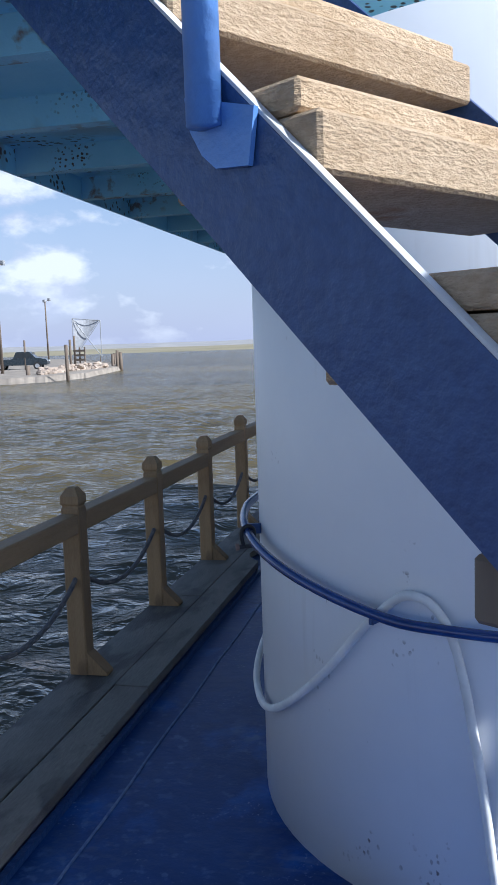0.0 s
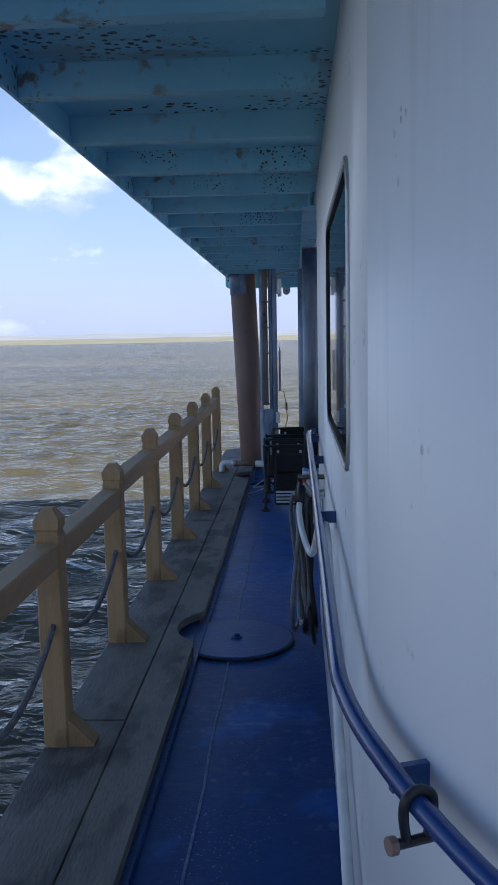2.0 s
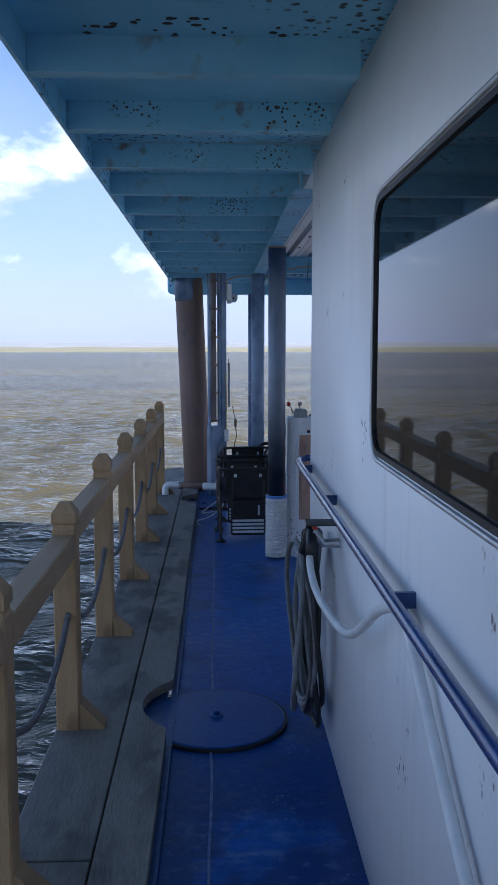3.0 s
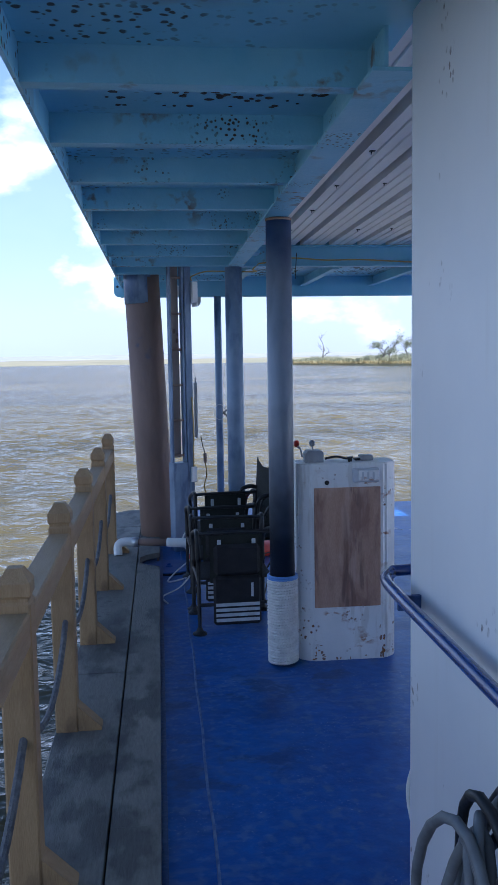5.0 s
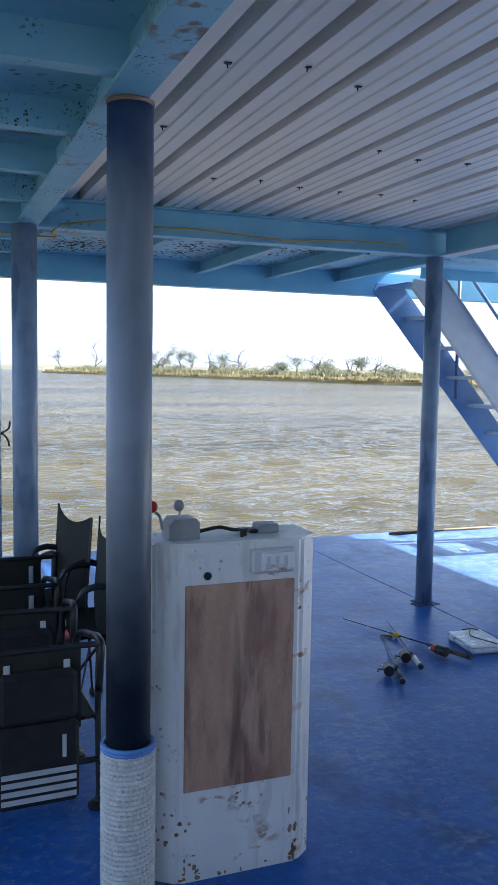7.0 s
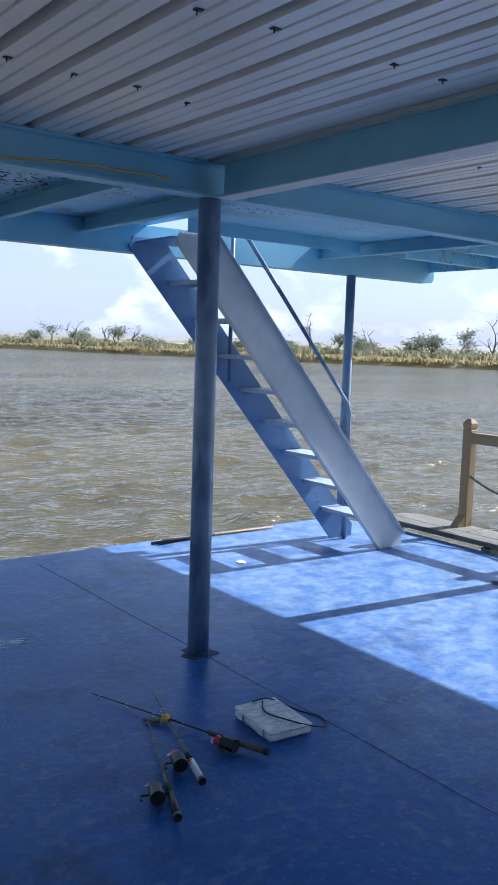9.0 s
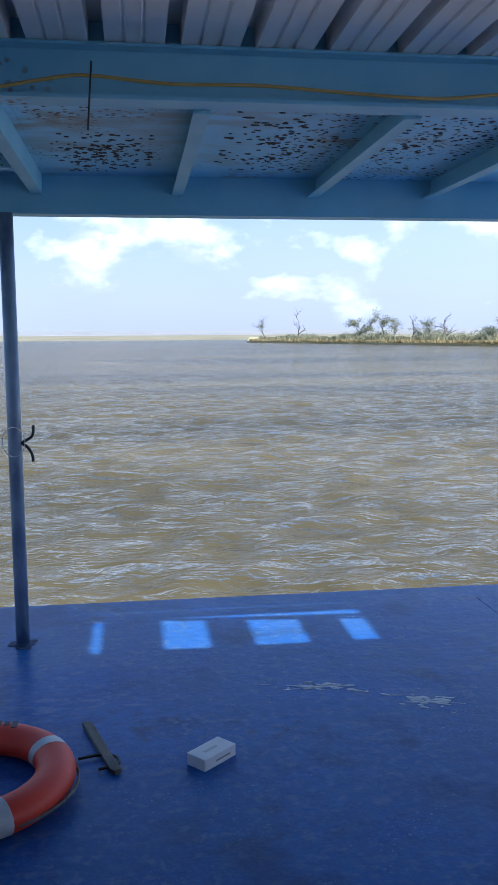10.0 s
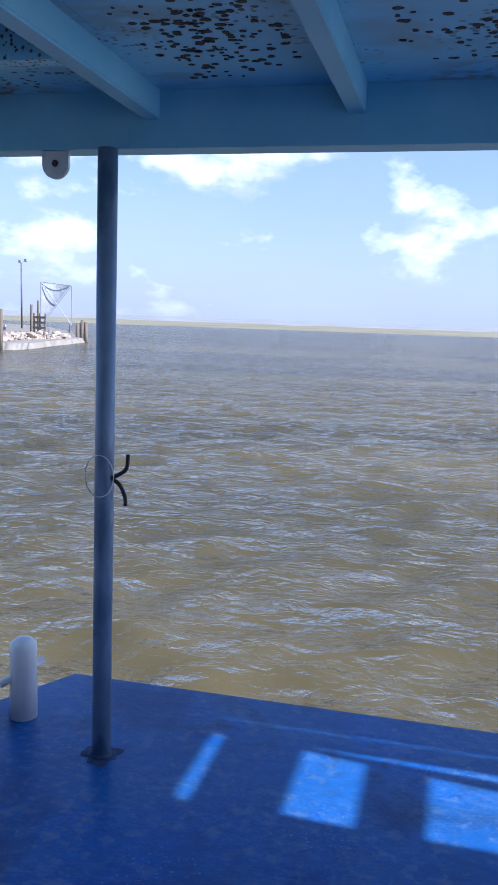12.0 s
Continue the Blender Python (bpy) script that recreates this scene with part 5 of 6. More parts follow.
camp_chair((-0.985, 10.08, 0), -3, 0.60, True, "dark folding camp chair beside the pole, back turned")
camp_chair((-0.985, 10.50, 0), 2, 0.59, False, "dark folding camp chair in the middle of the row")
camp_chair((-0.93, 10.98, 0), 4, 0.61, False, "dark folding camp chair at the end of the row")


def tall_chair(at, turn, label):
    """A quad chair, half folded together."""
    c = thing("camp_chair", label, "chair", group="camp chairs", at=at)
    c.rotation_euler = (0, 0, radians(turn))
    c.scale = (0.92, 0.36, 1.0)
    w = 0.25
    for sx in (-1, 1):
        x = sx * w
        part("leg", pipe([(x, -0.10, 0.02), (x, -0.02, 0.45), (x * 1.02, -0.09, 0.85)], 0.0125, 8), M_BLACK, c)
        part("leg", pipe([(x, 0.38, 0.02), (x * -0.9, -0.04, 0.42)], 0.0105, 8), M_BLACK, c)
        part("armrest", pipe([(x, -0.06, 0.62), (x * 1.02, 0.12, 0.63), (x * 1.02, 0.30, 0.60), (x, 0.37, 0.50), (x, 0.38, 0.30)], 0.016, 8, steps=4), M_BLACK, c, smooth=True)
        part("foot", lathe([(0.032, 0.0), (0.032, 0.008), (0.014, 0.03)], 12, (x, -0.10, 0.0)), M_RUBBER, c)
        part("foot", lathe([(0.032, 0.0), (0.032, 0.008), (0.014, 0.03)], 12, (x, 0.38, 0.0)), M_RUBBER, c)
    cols, rows_ = 8, 8

    def panel(z0, z1, u0, u1, dy):
        bm = bmesh.new()
        for off in (0.0, 0.012):
            grid = []
            for j in range(rows_ + 1):
                t = j / rows_
                z = z0 + (z1 - z0) * t
                row = []
                for i in range(cols + 1):
                    u = u0 + (u1 - u0) * i / cols
                    peak = 0.05 * abs(u) ** 2 if j == rows_ else 0
                    row.append(bm.verts.new((u * w, -0.03 - 0.07 * max(0, z - 0.45) / 0.45 + 0.045 * (1 - u * u) + off + dy, z + peak)))
                grid.append(row)
            for j in range(rows_):
                for i in range(cols):
                    bm.faces.new((grid[j][i], grid[j][i + 1], grid[j + 1][i + 1], grid[j + 1][i]))
        return bm
    part("backrest", panel(0.36, 0.80, -1.0, 1.0, 0.0), M_FABRIC, c, "olive-black fabric back with pointed corners", smooth=True)
    part("mesh_panel", panel(0.42, 0.68, -0.5, 0.5, -0.004), M_FABRIC_B, c, smooth=True)
    part("flap", boxes(((0.13, -0.100, 0.69), (0.16, -0.094, 0.77))), M_STRIPE, c, "pale label flap")
    bm = bmesh.new()
    for off in (0.0, 0.014):
        grid = [[bm.verts.new((-w * 0.95 + 2 * w * 0.95 * i / 6, -0.02 + 0.40 * j / 5, 0.40 + off - 0.04 * math.sin(math.pi * i / 6))) for i in range(7)] for j in range(6)]
        for j in range(5):
            for i in range(6):
                bm.faces.new((grid[j][i], grid[j][i + 1], grid[j + 1][i + 1], grid[j + 1][i]))
    part("seat", bm, M_FABRIC, c, smooth=True)
    return c


tall_chair((-0.655, 10.82, 0), 100, "olive-black quad folding chair with a pointed fabric back")
tall_chair((-0.585, 10.40, 0), 86, "dark folding chair turned sideways behind the pole")

# ---- port bow corner: pile, ladder column, pipework ----
pile = thing("spud_pile", "tall leaning rust-brown steel pile at the deck edge", "pile", at=(-1.47, 12.08, 0))
part("shaft", pipe([(0.065, 0.03, -0.6), (-0.05, -0.05, 2.38)], 0.148, 28), M_RUSTY, pile, smooth=True)
part("painted_top", pipe([(-0.043, -0.042, 2.06), (-0.05, -0.05, 2.381)], 0.1486, 28), M_POLE, pile, "blue-grey painted top", smooth=True)
column = thing("ladder_column", "blue steel column with a narrow ladder and an outlet box", "column", at=(-1.168, 11.75, 0))
column.rotation_euler = (0, 0, radians(25))
column.scale = (0.72, 1.0, 1.0)
part("column", boxes(((0.0, 0.0, 0.0), (0.085, 0.10, 2.37)), bevel=0.006), M_POLE, column)
part("base_box", boxes(((-0.185, -0.01, 0.0), (-0.002, 0.09, 0.74)), bevel=0.006), M_POLE, column, "blue-grey steel box at the ladder's foot")
for x in (-0.18, -0.025):
    part("ladder_rail", boxes(((x - 0.012, 0.0, 0.742), (x + 0.012, 0.05, 2.36)), bevel=0.003), M_POLE, column)
for k in range(6):
    part("rung", pipe([(-0.167, 0.02, 0.80 + 0.29 * k), (-0.038, 0.02, 0.80 + 0.29 * k)], 0.010, 8), M_RUSTY, column)
part("backing_panel", boxes(((-0.160, 0.046, 0.78), (-0.052, 0.054, 2.36))), M_PANEL, column, "faded brown plate behind the rungs")
part("outlet_box", boxes(((0.030, -0.032, 0.575), (0.095, -0.001, 0.70)), bevel=0.005), M_PVC, column, "white electrical outlet box")
part("conduit", pipe([(0.062, -0.016, 0.70), (0.066, -0.012, 0.82), (0.072, -0.014, 0.98), (0.064, -0.012, 1.20), (0.060, -0.008, 1.28)], 0.007, 8, steps=5), M_YELLOW, column, "yellow cable into the outlet box", smooth=True)
part("upper_box", boxes(((0.086, -0.02, 2.05), (0.15, 0.09, 2.22)), bevel=0.006), M_PVC, column, "white electrical box under the roof")
part("upper_lid", boxes(((0.1505, -0.015, 2.02), (0.162, 0.085, 2.225)), bevel=0.003), M_PVC, column)
board = thing("hanging_board", "grey scuffed board hung on the column by a cord", "board", at=(-1.09, 11.84, 0))
part("panel", boxes(((-0.012, -0.07, 0.94), (0.012, 0.12, 1.40)), bevel=0.006), M_GREY, board)
part("cord", pipe([(0.0, -0.05, 1.40), (0.0, 0.0, 1.44), (0.0, 0.05, 1.40)], 0.004, 6, steps=4), M_ROPE_D, board)
cable = thing("extension_cable", "yellow extension cable hanging down to the deck", "cable")
part("plug", pipe([(-1.02, 11.86, 0.80), (-1.02, 11.86, 0.72)], 0.014, 8), M_RUSTY, cable, "brown cable plug")
part("hook_wire", pipe([(-1.05, 11.88, 0.94), (-1.04, 11.87, 0.87), (-1.02, 11.86, 0.80)], 0.004, 6), M_BLACK, cable)
part("lead", pipe([(-1.02, 11.86, 0.73), (-1.01, 11.86, 0.62), (-1.03, 11.85, 0.50), (-0.96, 11.86, 0.34), (-0.93, 11.88, 0.18), (-0.915, 11.87, 0.03), (-0.90, 11.80, 0.006), (-0.88, 11.66, 0.005), (-0.91, 11.55, 0.005)], 0.0055, 8, steps=6), M_YELLOW, cable, smooth=True)
pvc = thing("drain_pipe", "white PVC and rusty steel drain pipe across the planks", "pipe", at=(0, 0, 0))
part("elbow", pipe([(-1.74, 11.30, 0.081), (-1.74, 11.32, 0.15), (-1.70, 11.33, 0.178), (-1.62, 11.33, 0.175)], 0.034, 12, steps=5), M_PVC, pvc, smooth=True)
part("steel_pipe", pipe([(-1.62, 11.33, 0.175), (-1.36, 11.29, 0.170)], 0.029, 12), M_RUSTY, pvc, "rusty steel pipe length", smooth=True)
part("coupling", pipe([(-1.63, 11.332, 0.175), (-1.58, 11.325, 0.174)], 0.040, 12), M_METAL, pvc, smooth=True)
part("tee", pipe([(-1.36, 11.29, 0.170), (-1.20, 11.26, 0.165), (-1.17, 11.26, 0.14), (-1.17, 11.26, 0.08)], 0.036, 12, steps=4), M_PVC, pvc, smooth=True)
part("stub", pipe([(-1.17, 11.26, 0.085), (-1.17, 11.26, 0.0)], 0.03, 12), M_RED, pvc, "red-brown stub into the deck", smooth=True)
ob = part("coiled_rope", pipe([(-1.14, 11.2, 0.05), (-1.10, 11.05, 0.02), (-1.20, 10.85, 0.006), (-1.36, 10.72, 0.006), (-1.30, 10.95, 0.02), (-1.16, 11.12, 0.10), (-1.12, 11.3, 0.20), (-1.19, 11.4, 0.24), (-1.24, 11.3, 0.16), (-1.15, 11.1, 0.04), (-1.27, 10.6, 0.005), (-1.40, 10.35, 0.005), (-1.37, 10.18, 0.005)], 0.006, 6, steps=6), M_HOSE_W, smooth=True)
tagged(ob, "pale thin rope lying round the hatch", "rope")

# ---- bow fittings ----
bollard = thing("bollard", "white painted pipe bollard with a cross pin", "bollard", at=(-1.235, 13.30, 0))
part("barrel", lathe([(0.056, 0.0), (0.054, 0.27), (0.056, 0.28), (0.052, 0.315), (0.03, 0.333), (0.0, 0.336)], 24), M_PVC, bollard, smooth=True)
part("pin", pipe([(-0.065, -0.07, 0.155), (0.055, 0.07, 0.225)], 0.017, 12), M_PVC, bollard, smooth=True)
pad = thing("padeye", "grey steel padeye under the bow beam", "padeye", at=(-1.015, 13.135, EDGE_Z))
part("plate", prism([(-0.05, 0.0), (0.05, 0.0)] + [(0.05 * math.cos(radians(-a)), -0.045 + 0.05 * math.sin(radians(-a))) for a in range(0, 181, 20)], -0.008, 0.008, axis=1), M_METAL, pad)
part("hole", pipe([(0.0, -0.011, -0.042), (0.0, 0.011, -0.042)], 0.012, 12), M_BLACK, pad)
part("cord_hook", pipe([(0.030, -0.01, 1.06), (0.060, -0.012, 1.075), (0.090, -0.014, 1.10), (0.095, -0.014, 1.15)], 0.0075, 8, steps=4), M_BLACK, bowpost, "black cord hook", smooth=True)
part("cord_hook", pipe([(0.030, -0.01, 1.06), (0.062, -0.012, 1.04), (0.085, -0.014, 1.00), (0.088, -0.014, 0.965)], 0.0075, 8, steps=4), M_BLACK, bowpost, "black cord hook", smooth=True)
part("cord_loop", pipe([(0.0 + 0.055 * math.cos(a), -0.045, 1.07 + 0.075 * math.sin(a)) for a in [2 * math.pi * i / 20 for i in range(20)]], 0.0022, 5, close=True), M_ROPE_W, bowpost, "thin pale cord loop")
elbow = thing("drain_elbow", "white PVC drain elbow under the upper deck", "pipe", at=(-1.24, 12.72, 0))
part("pipe", pipe([(0.0, 0.0, 2.384), (0.0, 0.0, 2.30), (0.01, -0.005, 2.26), (0.05, -0.02, 2.215), (0.07, -0.025, 2.20)], 0.032, 14), M_PVC, elbow, smooth=True)
part("rim", pipe([(0.062, -0.022, 2.206), (0.078, -0.028, 2.193)], 0.038, 14), M_PVC, elbow, smooth=False)
part("band", lathe([(0.0335, 2.305), (0.0335, 2.318)], 14), M_BLACK, elbow)
ob = part("roof_cable", pipe([(-0.60, 11.395, 2.32), (-0.56, 11.393, 2.325), (-0.45, 11.39, 2.345), (-0.32, 11.39, 2.362), (-0.07, 11.39, 2.345), (0.2, 11.39, 2.348), (0.47, 11.39, 2.335), (0.76, 11.39, 2.325), (1.0, 11.39, 2.345), (1.3, 11.39, 2.35), (1.55, 11.39, 2.352)], 0.0055, 6, steps=5), M_YELLOW, smooth=True)
tagged(ob, "yellow cable clipped along the bow cross beam", "cable")
ob = part("roof_cable", pipe([(-0.60, 11.40, 2.315), (-0.64, 11.43, 2.28), (-0.60, 11.52, 2.272), (-0.70, 11.60, 2.28), (-0.85, 11.62, 2.285), (-1.0, 11.60, 2.282), (-1.11, 11.66, 2.25), (-1.11, 11.72, 2.225)], 0.0055, 6, steps=5), M_YELLOW, smooth=True)
tagged(ob, "yellow cable looping from the beam to the column box", "cable")
ob = part("hanging_tie", pipe([(-0.30, 11.38, 2.40), (-0.31, 11.375, 2.27), (-0.315, 11.37, 2.20)], 0.003, 6), M_BLACK)
tagged(ob, "black cable tie hanging from the beam", "cable tie")

# ---- lifebuoy and small things on the foredeck ----
buoy = thing("lifebuoy", "orange lifebuoy ring with grey reflective bands lying on deck", "lifebuoy", at=(-0.81, 11.62, 0.058))
bm = bmesh.new()
cs = [Vector((0.305 * math.cos(a), 0.305 * math.sin(a), 0)) for a in [2 * math.pi * i / 48 for i in range(48)]]
rings(bm, cs, [0.072] * 48, [(c.normalized(), Vector((0, 0, 0.80))) for c in cs], 18, close=True)
part("ring", bm, M_ORANGE, buoy, smooth=True)
for deg in (28, 118, 208, 298):
    bm = bmesh.new()
    cs = [Vector((0.305 * math.cos(a), 0.305 * math.sin(a), 0)) for a in [radians(deg - 5 + 10 * i / 4) for i in range(5)]]
    rings(bm, cs, [0.0735] * 5, [(c.normalized(), Vector((0, 0, 0.80))) for c in cs], 18, caps=False)
    part("band", bm, M_STRIPE, buoy, "grey reflective band", smooth=True)
for a0 in (35, 125, 215, 305):
    pts = [((0.372 + 0.018 * math.sin(math.pi * i / 8)) * math.cos(radians(a0 + 76 * i / 8)), (0.372 + 0.018 * math.sin(math.pi * i / 8)) * math.sin(radians(a0 + 76 * i / 8)), -0.012) for i in range(9)]
    part("grab_line", pipe(pts, 0.006, 6), M_ROPE_D, buoy, "dark grab line")
for k, (a, w) in enumerate(((66, 0.05), (72, 0.03), (78, 0.04), (252, 0.05), (259, 0.035))):
    c = Vector((0.315 * math.cos(radians(a)), 0.315 * math.sin(radians(a)), 0.0592))
    part("marking", boxes(((c.x - 0.011, c.y - w / 2, c.z - 0.003), (c.x + 0.011, c.y + w / 2, c.z)), bevel=0.001), M_BLACK, buoy, "worn black lettering")
rope = thing("black_rope", "black braided rope with a red grip beside the lifebuoy", "rope")
part("line", pipe([(-0.78, 12.10, 0.03), (-0.86, 12.20, 0.045), (-0.97, 12.31, 0.03), (-1.10, 12.35, 0.018), (-1.22, 12.30, 0.016), (-1.20, 12.16, 0.016), (-1.10, 12.09, 0.016), (-0.96, 12.12, 0.02), (-0.88, 12.17, 0.034), (-0.98, 12.20, 0.016), (-1.12, 12.16, 0.016), (-1.22, 12.08, 0.016), (-1.16, 12.00, 0.016)], 0.0135, 8, steps=6), M_RUBBER, rope, smooth=True)
part("grip", pipe([(-0.90, 12.22, 0.05), (-0.80, 12.10, 0.06)], 0.024, 12), M_ORANGE, rope, "faded red plastic grip", smooth=True)
ob = part("black_rope", pipe([(-0.44, 11.80, 0.012), (-0.36, 11.82, 0.012), (-0.30, 11.80, 0.012), (-0.29, 11.74, 0.012), (-0.36, 11.71, 0.012)], 0.006, 8, steps=5), M_RUBBER, smooth=True)
tagged(ob, "short black rope end beside the wooden stick", "rope")
ob = part("wooden_stick", prism([(-0.442, 12.10), (-0.405, 12.105), (-0.278, 11.695), (-0.300, 11.680), (-0.318, 11.700)], 0.0, 0.018, axis=2), M_PLANK)
tagged(ob, "short grey splintered board on the blue deck", "board")
card = thing("white_box", "small white cardboard box lying on the deck", "box", at=(0.06, 11.745, 0))
card.rotation_euler = (0, 0, radians(42))
card.scale = (0.86, 0.86, 0.86)
part("carton", boxes(((-0.10, -0.055, 0.0), (0.10, 0.055, 0.055)), bevel=0.003), M_PAPER, card)
part("print_bar", boxes(((-0.03, -0.0565, 0.022), (0.06, -0.0552, 0.030))), M_GREY, card, "unreadable grey print")
part("print_bar", boxes(((-0.05, -0.01, 0.0552), (0.03, 0.006, 0.0562))), M_STRIPE, card)

tackle = thing("tackle_box", "translucent plastic tackle box lying on the deck", "tackle box", at=(1.62, 10.60, 0))
tackle.rotation_euler = (0, 0, radians(-6))
part("tray", boxes(((-0.105, -0.145, 0.0), (0.105, 0.145, 0.032)), bevel=0.01), M_CLEAR, tackle)
part("lid", boxes(((-0.108, -0.148, 0.0325), (0.108, 0.148, 0.048)), bevel=0.007), M_CLEAR, tackle)
for y in (-0.08, 0.08):
    part("latch", boxes(((-0.116, y - 0.02, 0.014), (-0.1085, y + 0.02, 0.044)), bevel=0.002), M_CLEAR, tackle)
for k in range(3):
    part("divider", boxes(((-0.10, -0.075 + 0.075 * k, 0.0483), (0.10, -0.072 + 0.075 * k, 0.0495))), M_STRIPE, tackle)
ob = part("thin_rope", pipe([(1.66, 10.72, 0.052), (1.60, 10.62, 0.053), (1.64, 10.48, 0.054), (1.72, 10.44, 0.03), (1.80, 10.46, 0.005), (1.84, 10.54, 0.004), (1.80, 10.64, 0.005), (1.70, 10.72, 0.053), (1.62, 10.74, 0.052)], 0.0035, 6, steps=6), M_RUBBER, smooth=True)
tagged(ob, "thin black rope looped over the tackle box", "rope")


def fishing_rod(tip, butt, grip_m, reel_m, label, z=0.03):
    rod = thing("fishing_rod", label, "fishing rod", group="fishing rods on deck")
    tip, butt = Vector((*tip, 0.012)), Vector((*butt, z))
    d = (butt - tip).normalized()
    side = Vector((-d.y, d.x, 0))
    L = (butt - tip).length
    part("blank", pipe([tip, tip + d * (L - 0.20)], 0.0022, 6, taper=0.0052), M_BLACK, rod)
    part("fore_grip", pipe([tip + d * (L - 0.28), tip + d * (L - 0.15)], 0.011, 10), M_RUBBER, rod, smooth=True)
    part("rear_grip", pipe([tip + d * (L - 0.15), butt], 0.0135, 10), grip_m, rod, smooth=True)
    part("butt_cap", pipe([butt - d * 0.004, butt + d * 0.014], 0.0155, 10), M_BLACK, rod)
    c = tip + d * (L - 0.14) + Vector((0, 0, 0.0)) - side * 0.05
    c.z = 0.035
    reel = part("reel", pipe([c - d * 0.035, c + d * 0.03], 0.027, 14), M_BLACK, rod, "fishing reel body")
    part("spool", pipe([c - d * 0.062, c - d * 0.036], 0.021, 14), reel_m, reel, "coloured spool")
    part("foot", pipe([c, c + side * 0.05], 0.006, 8), reel_m, reel)
    part("bail", pipe([c - d * 0.06 + side * 0.03, c - d * 0.085, c - d * 0.06 - side * 0.034], 0.003, 6, steps=4), M_METAL, reel)
    part("crank", pipe([c - Vector((0, 0, 0.0)), c - side * 0.055, c - side * 0.058 + d * 0.035], 0.0045, 6), M_BLACK, reel)
    for k in range(4):
        g = tip + d * (0.05 + 0.16 * k)
        part("guide", pipe([g + Vector((0.009 * math.cos(a) * side.x, 0.009 * math.cos(a) * side.y, -0.004 + 0.008 * math.sin(a))) for a in [2 * math.pi * i / 10 for i in range(10)]], 0.0012, 5, close=True), M_METAL, rod)
    return rod


fishing_rod((1.12, 11.28), (1.41, 10.38), M_DARKWOOD, M_RED, "black fishing rod with a red spinning reel")
fishing_rod((1.36, 11.15), (1.08, 10.34), M_HOSE_W, M_RED, "fishing rod with a white grip and red reel")
fishing_rod((1.20, 10.93), (0.88, 10.19), M_RUBBER, M_BLACK, "dark fishing rod lying across the others")
lure = thing("fishing_float", "yellow and green fishing float on the rods", "float", at=(1.25, 10.86, 0.02))
part("ball", lathe([(0.001, -0.02), (0.016, -0.01), (0.020, 0.002), (0.014, 0.016), (0.001, 0.022)], 14), M_BULB, lure, smooth=True)
part("lure_body", pipe([(-0.02, 0.01, -0.008), (-0.075, 0.06, -0.010)], 0.011, 8, taper=0.004), M_REED, lure, "green soft lure")
for k, (dx, dy, m) in enumerate(((0.0, 0.0, M_DARKWOOD), (0.05, -0.03, M_BLACK), (0.12, 0.03, M_PINE_Y))):
    ob = part("loose_pole", pipe([(2.83 + dx, 13.62 + dy, 0.014), (3.95 + dx, 13.66 - dy, 0.014)], 0.013, 8, taper=0.009), m, smooth=True)
    tagged(ob, "thin pole lying along the bow edge", "pole", group="poles at the bow edge")
ob = part("white_disc", lathe([(0.035, 0.0), (0.035, 0.008), (0.0, 0.009)], 20, (3.12, 12.83, 0.0)), M_PAPER)
tagged(ob, "small white round lid lying in the sun", "lid")


# ---- bow stair ----
stair = thing("bow_stair", "steep blue steel ship stair with a pale outer stringer", "stair", at=(0, 0, 0))
Y_FAR, Y_NEAR = 13.10, 12.62
X_TOP, X_FOOT, Z_TOP = 2.36, 4.36, 2.28


def ship_stringer(y, x_shift=0.0, wide=0.28):
    xt, xf = X_TOP + x_shift, X_FOOT + x_shift
    return prism([(xt - 0.03, Z_TOP - 0.05), (xt, Z_TOP + 0.02), (xt + wide, Z_TOP + 0.02), (xf + wide - 0.06, 0.10), (xf + wide - 0.06, 0.0), (xf - 0.06, 0.0)], y - 0.005, y + 0.005, axis=1)


part("stringer", ship_stringer(Y_FAR, -0.04, 0.245), M_STAIR_B, stair, "blue inner stringer")
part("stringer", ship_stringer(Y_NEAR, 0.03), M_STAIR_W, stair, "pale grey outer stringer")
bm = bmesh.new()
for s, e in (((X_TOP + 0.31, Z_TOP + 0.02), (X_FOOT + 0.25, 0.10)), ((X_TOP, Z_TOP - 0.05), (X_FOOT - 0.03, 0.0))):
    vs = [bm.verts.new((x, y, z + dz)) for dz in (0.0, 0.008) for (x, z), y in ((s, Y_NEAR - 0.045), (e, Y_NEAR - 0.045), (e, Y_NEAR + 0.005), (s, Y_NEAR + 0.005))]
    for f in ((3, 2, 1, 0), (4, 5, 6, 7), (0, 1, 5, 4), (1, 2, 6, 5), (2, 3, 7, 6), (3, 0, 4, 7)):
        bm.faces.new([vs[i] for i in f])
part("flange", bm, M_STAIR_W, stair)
for k in range(8):
    z = 2.02 - 0.248 * k
    x = X_TOP + (Z_TOP - z) * (X_FOOT - X_TOP) / Z_TOP + 0.02
    part("tread", boxes(((x, Y_NEAR + 0.006, z - 0.008), (x + 0.20, Y_FAR - 0.006, z)), ((x, Y_NEAR + 0.006, z - 0.03), (x + 0.006, Y_FAR - 0.006, z - 0.0082)), ((x + 0.194, Y_NEAR + 0.006, z - 0.03), (x + 0.20, Y_FAR - 0.006, z - 0.0082))), M_TREAD, stair)
part("top_plate", boxes(((X_TOP - 0.02, Y_NEAR + 0.006, 2.262), (X_TOP + 0.30, Y_FAR - 0.006, 2.27))), M_STAIR_B, stair)
hr = [(3.08, 13.03, 2.56), (4.33, 13.03, 1.14), (4.355, 13.03, 1.06), (4.355, 13.03, 0.0)]
part("handrail", pipe(hr, 0.016, 10), M_POLE, stair, "grey pipe handrail", smooth=True)
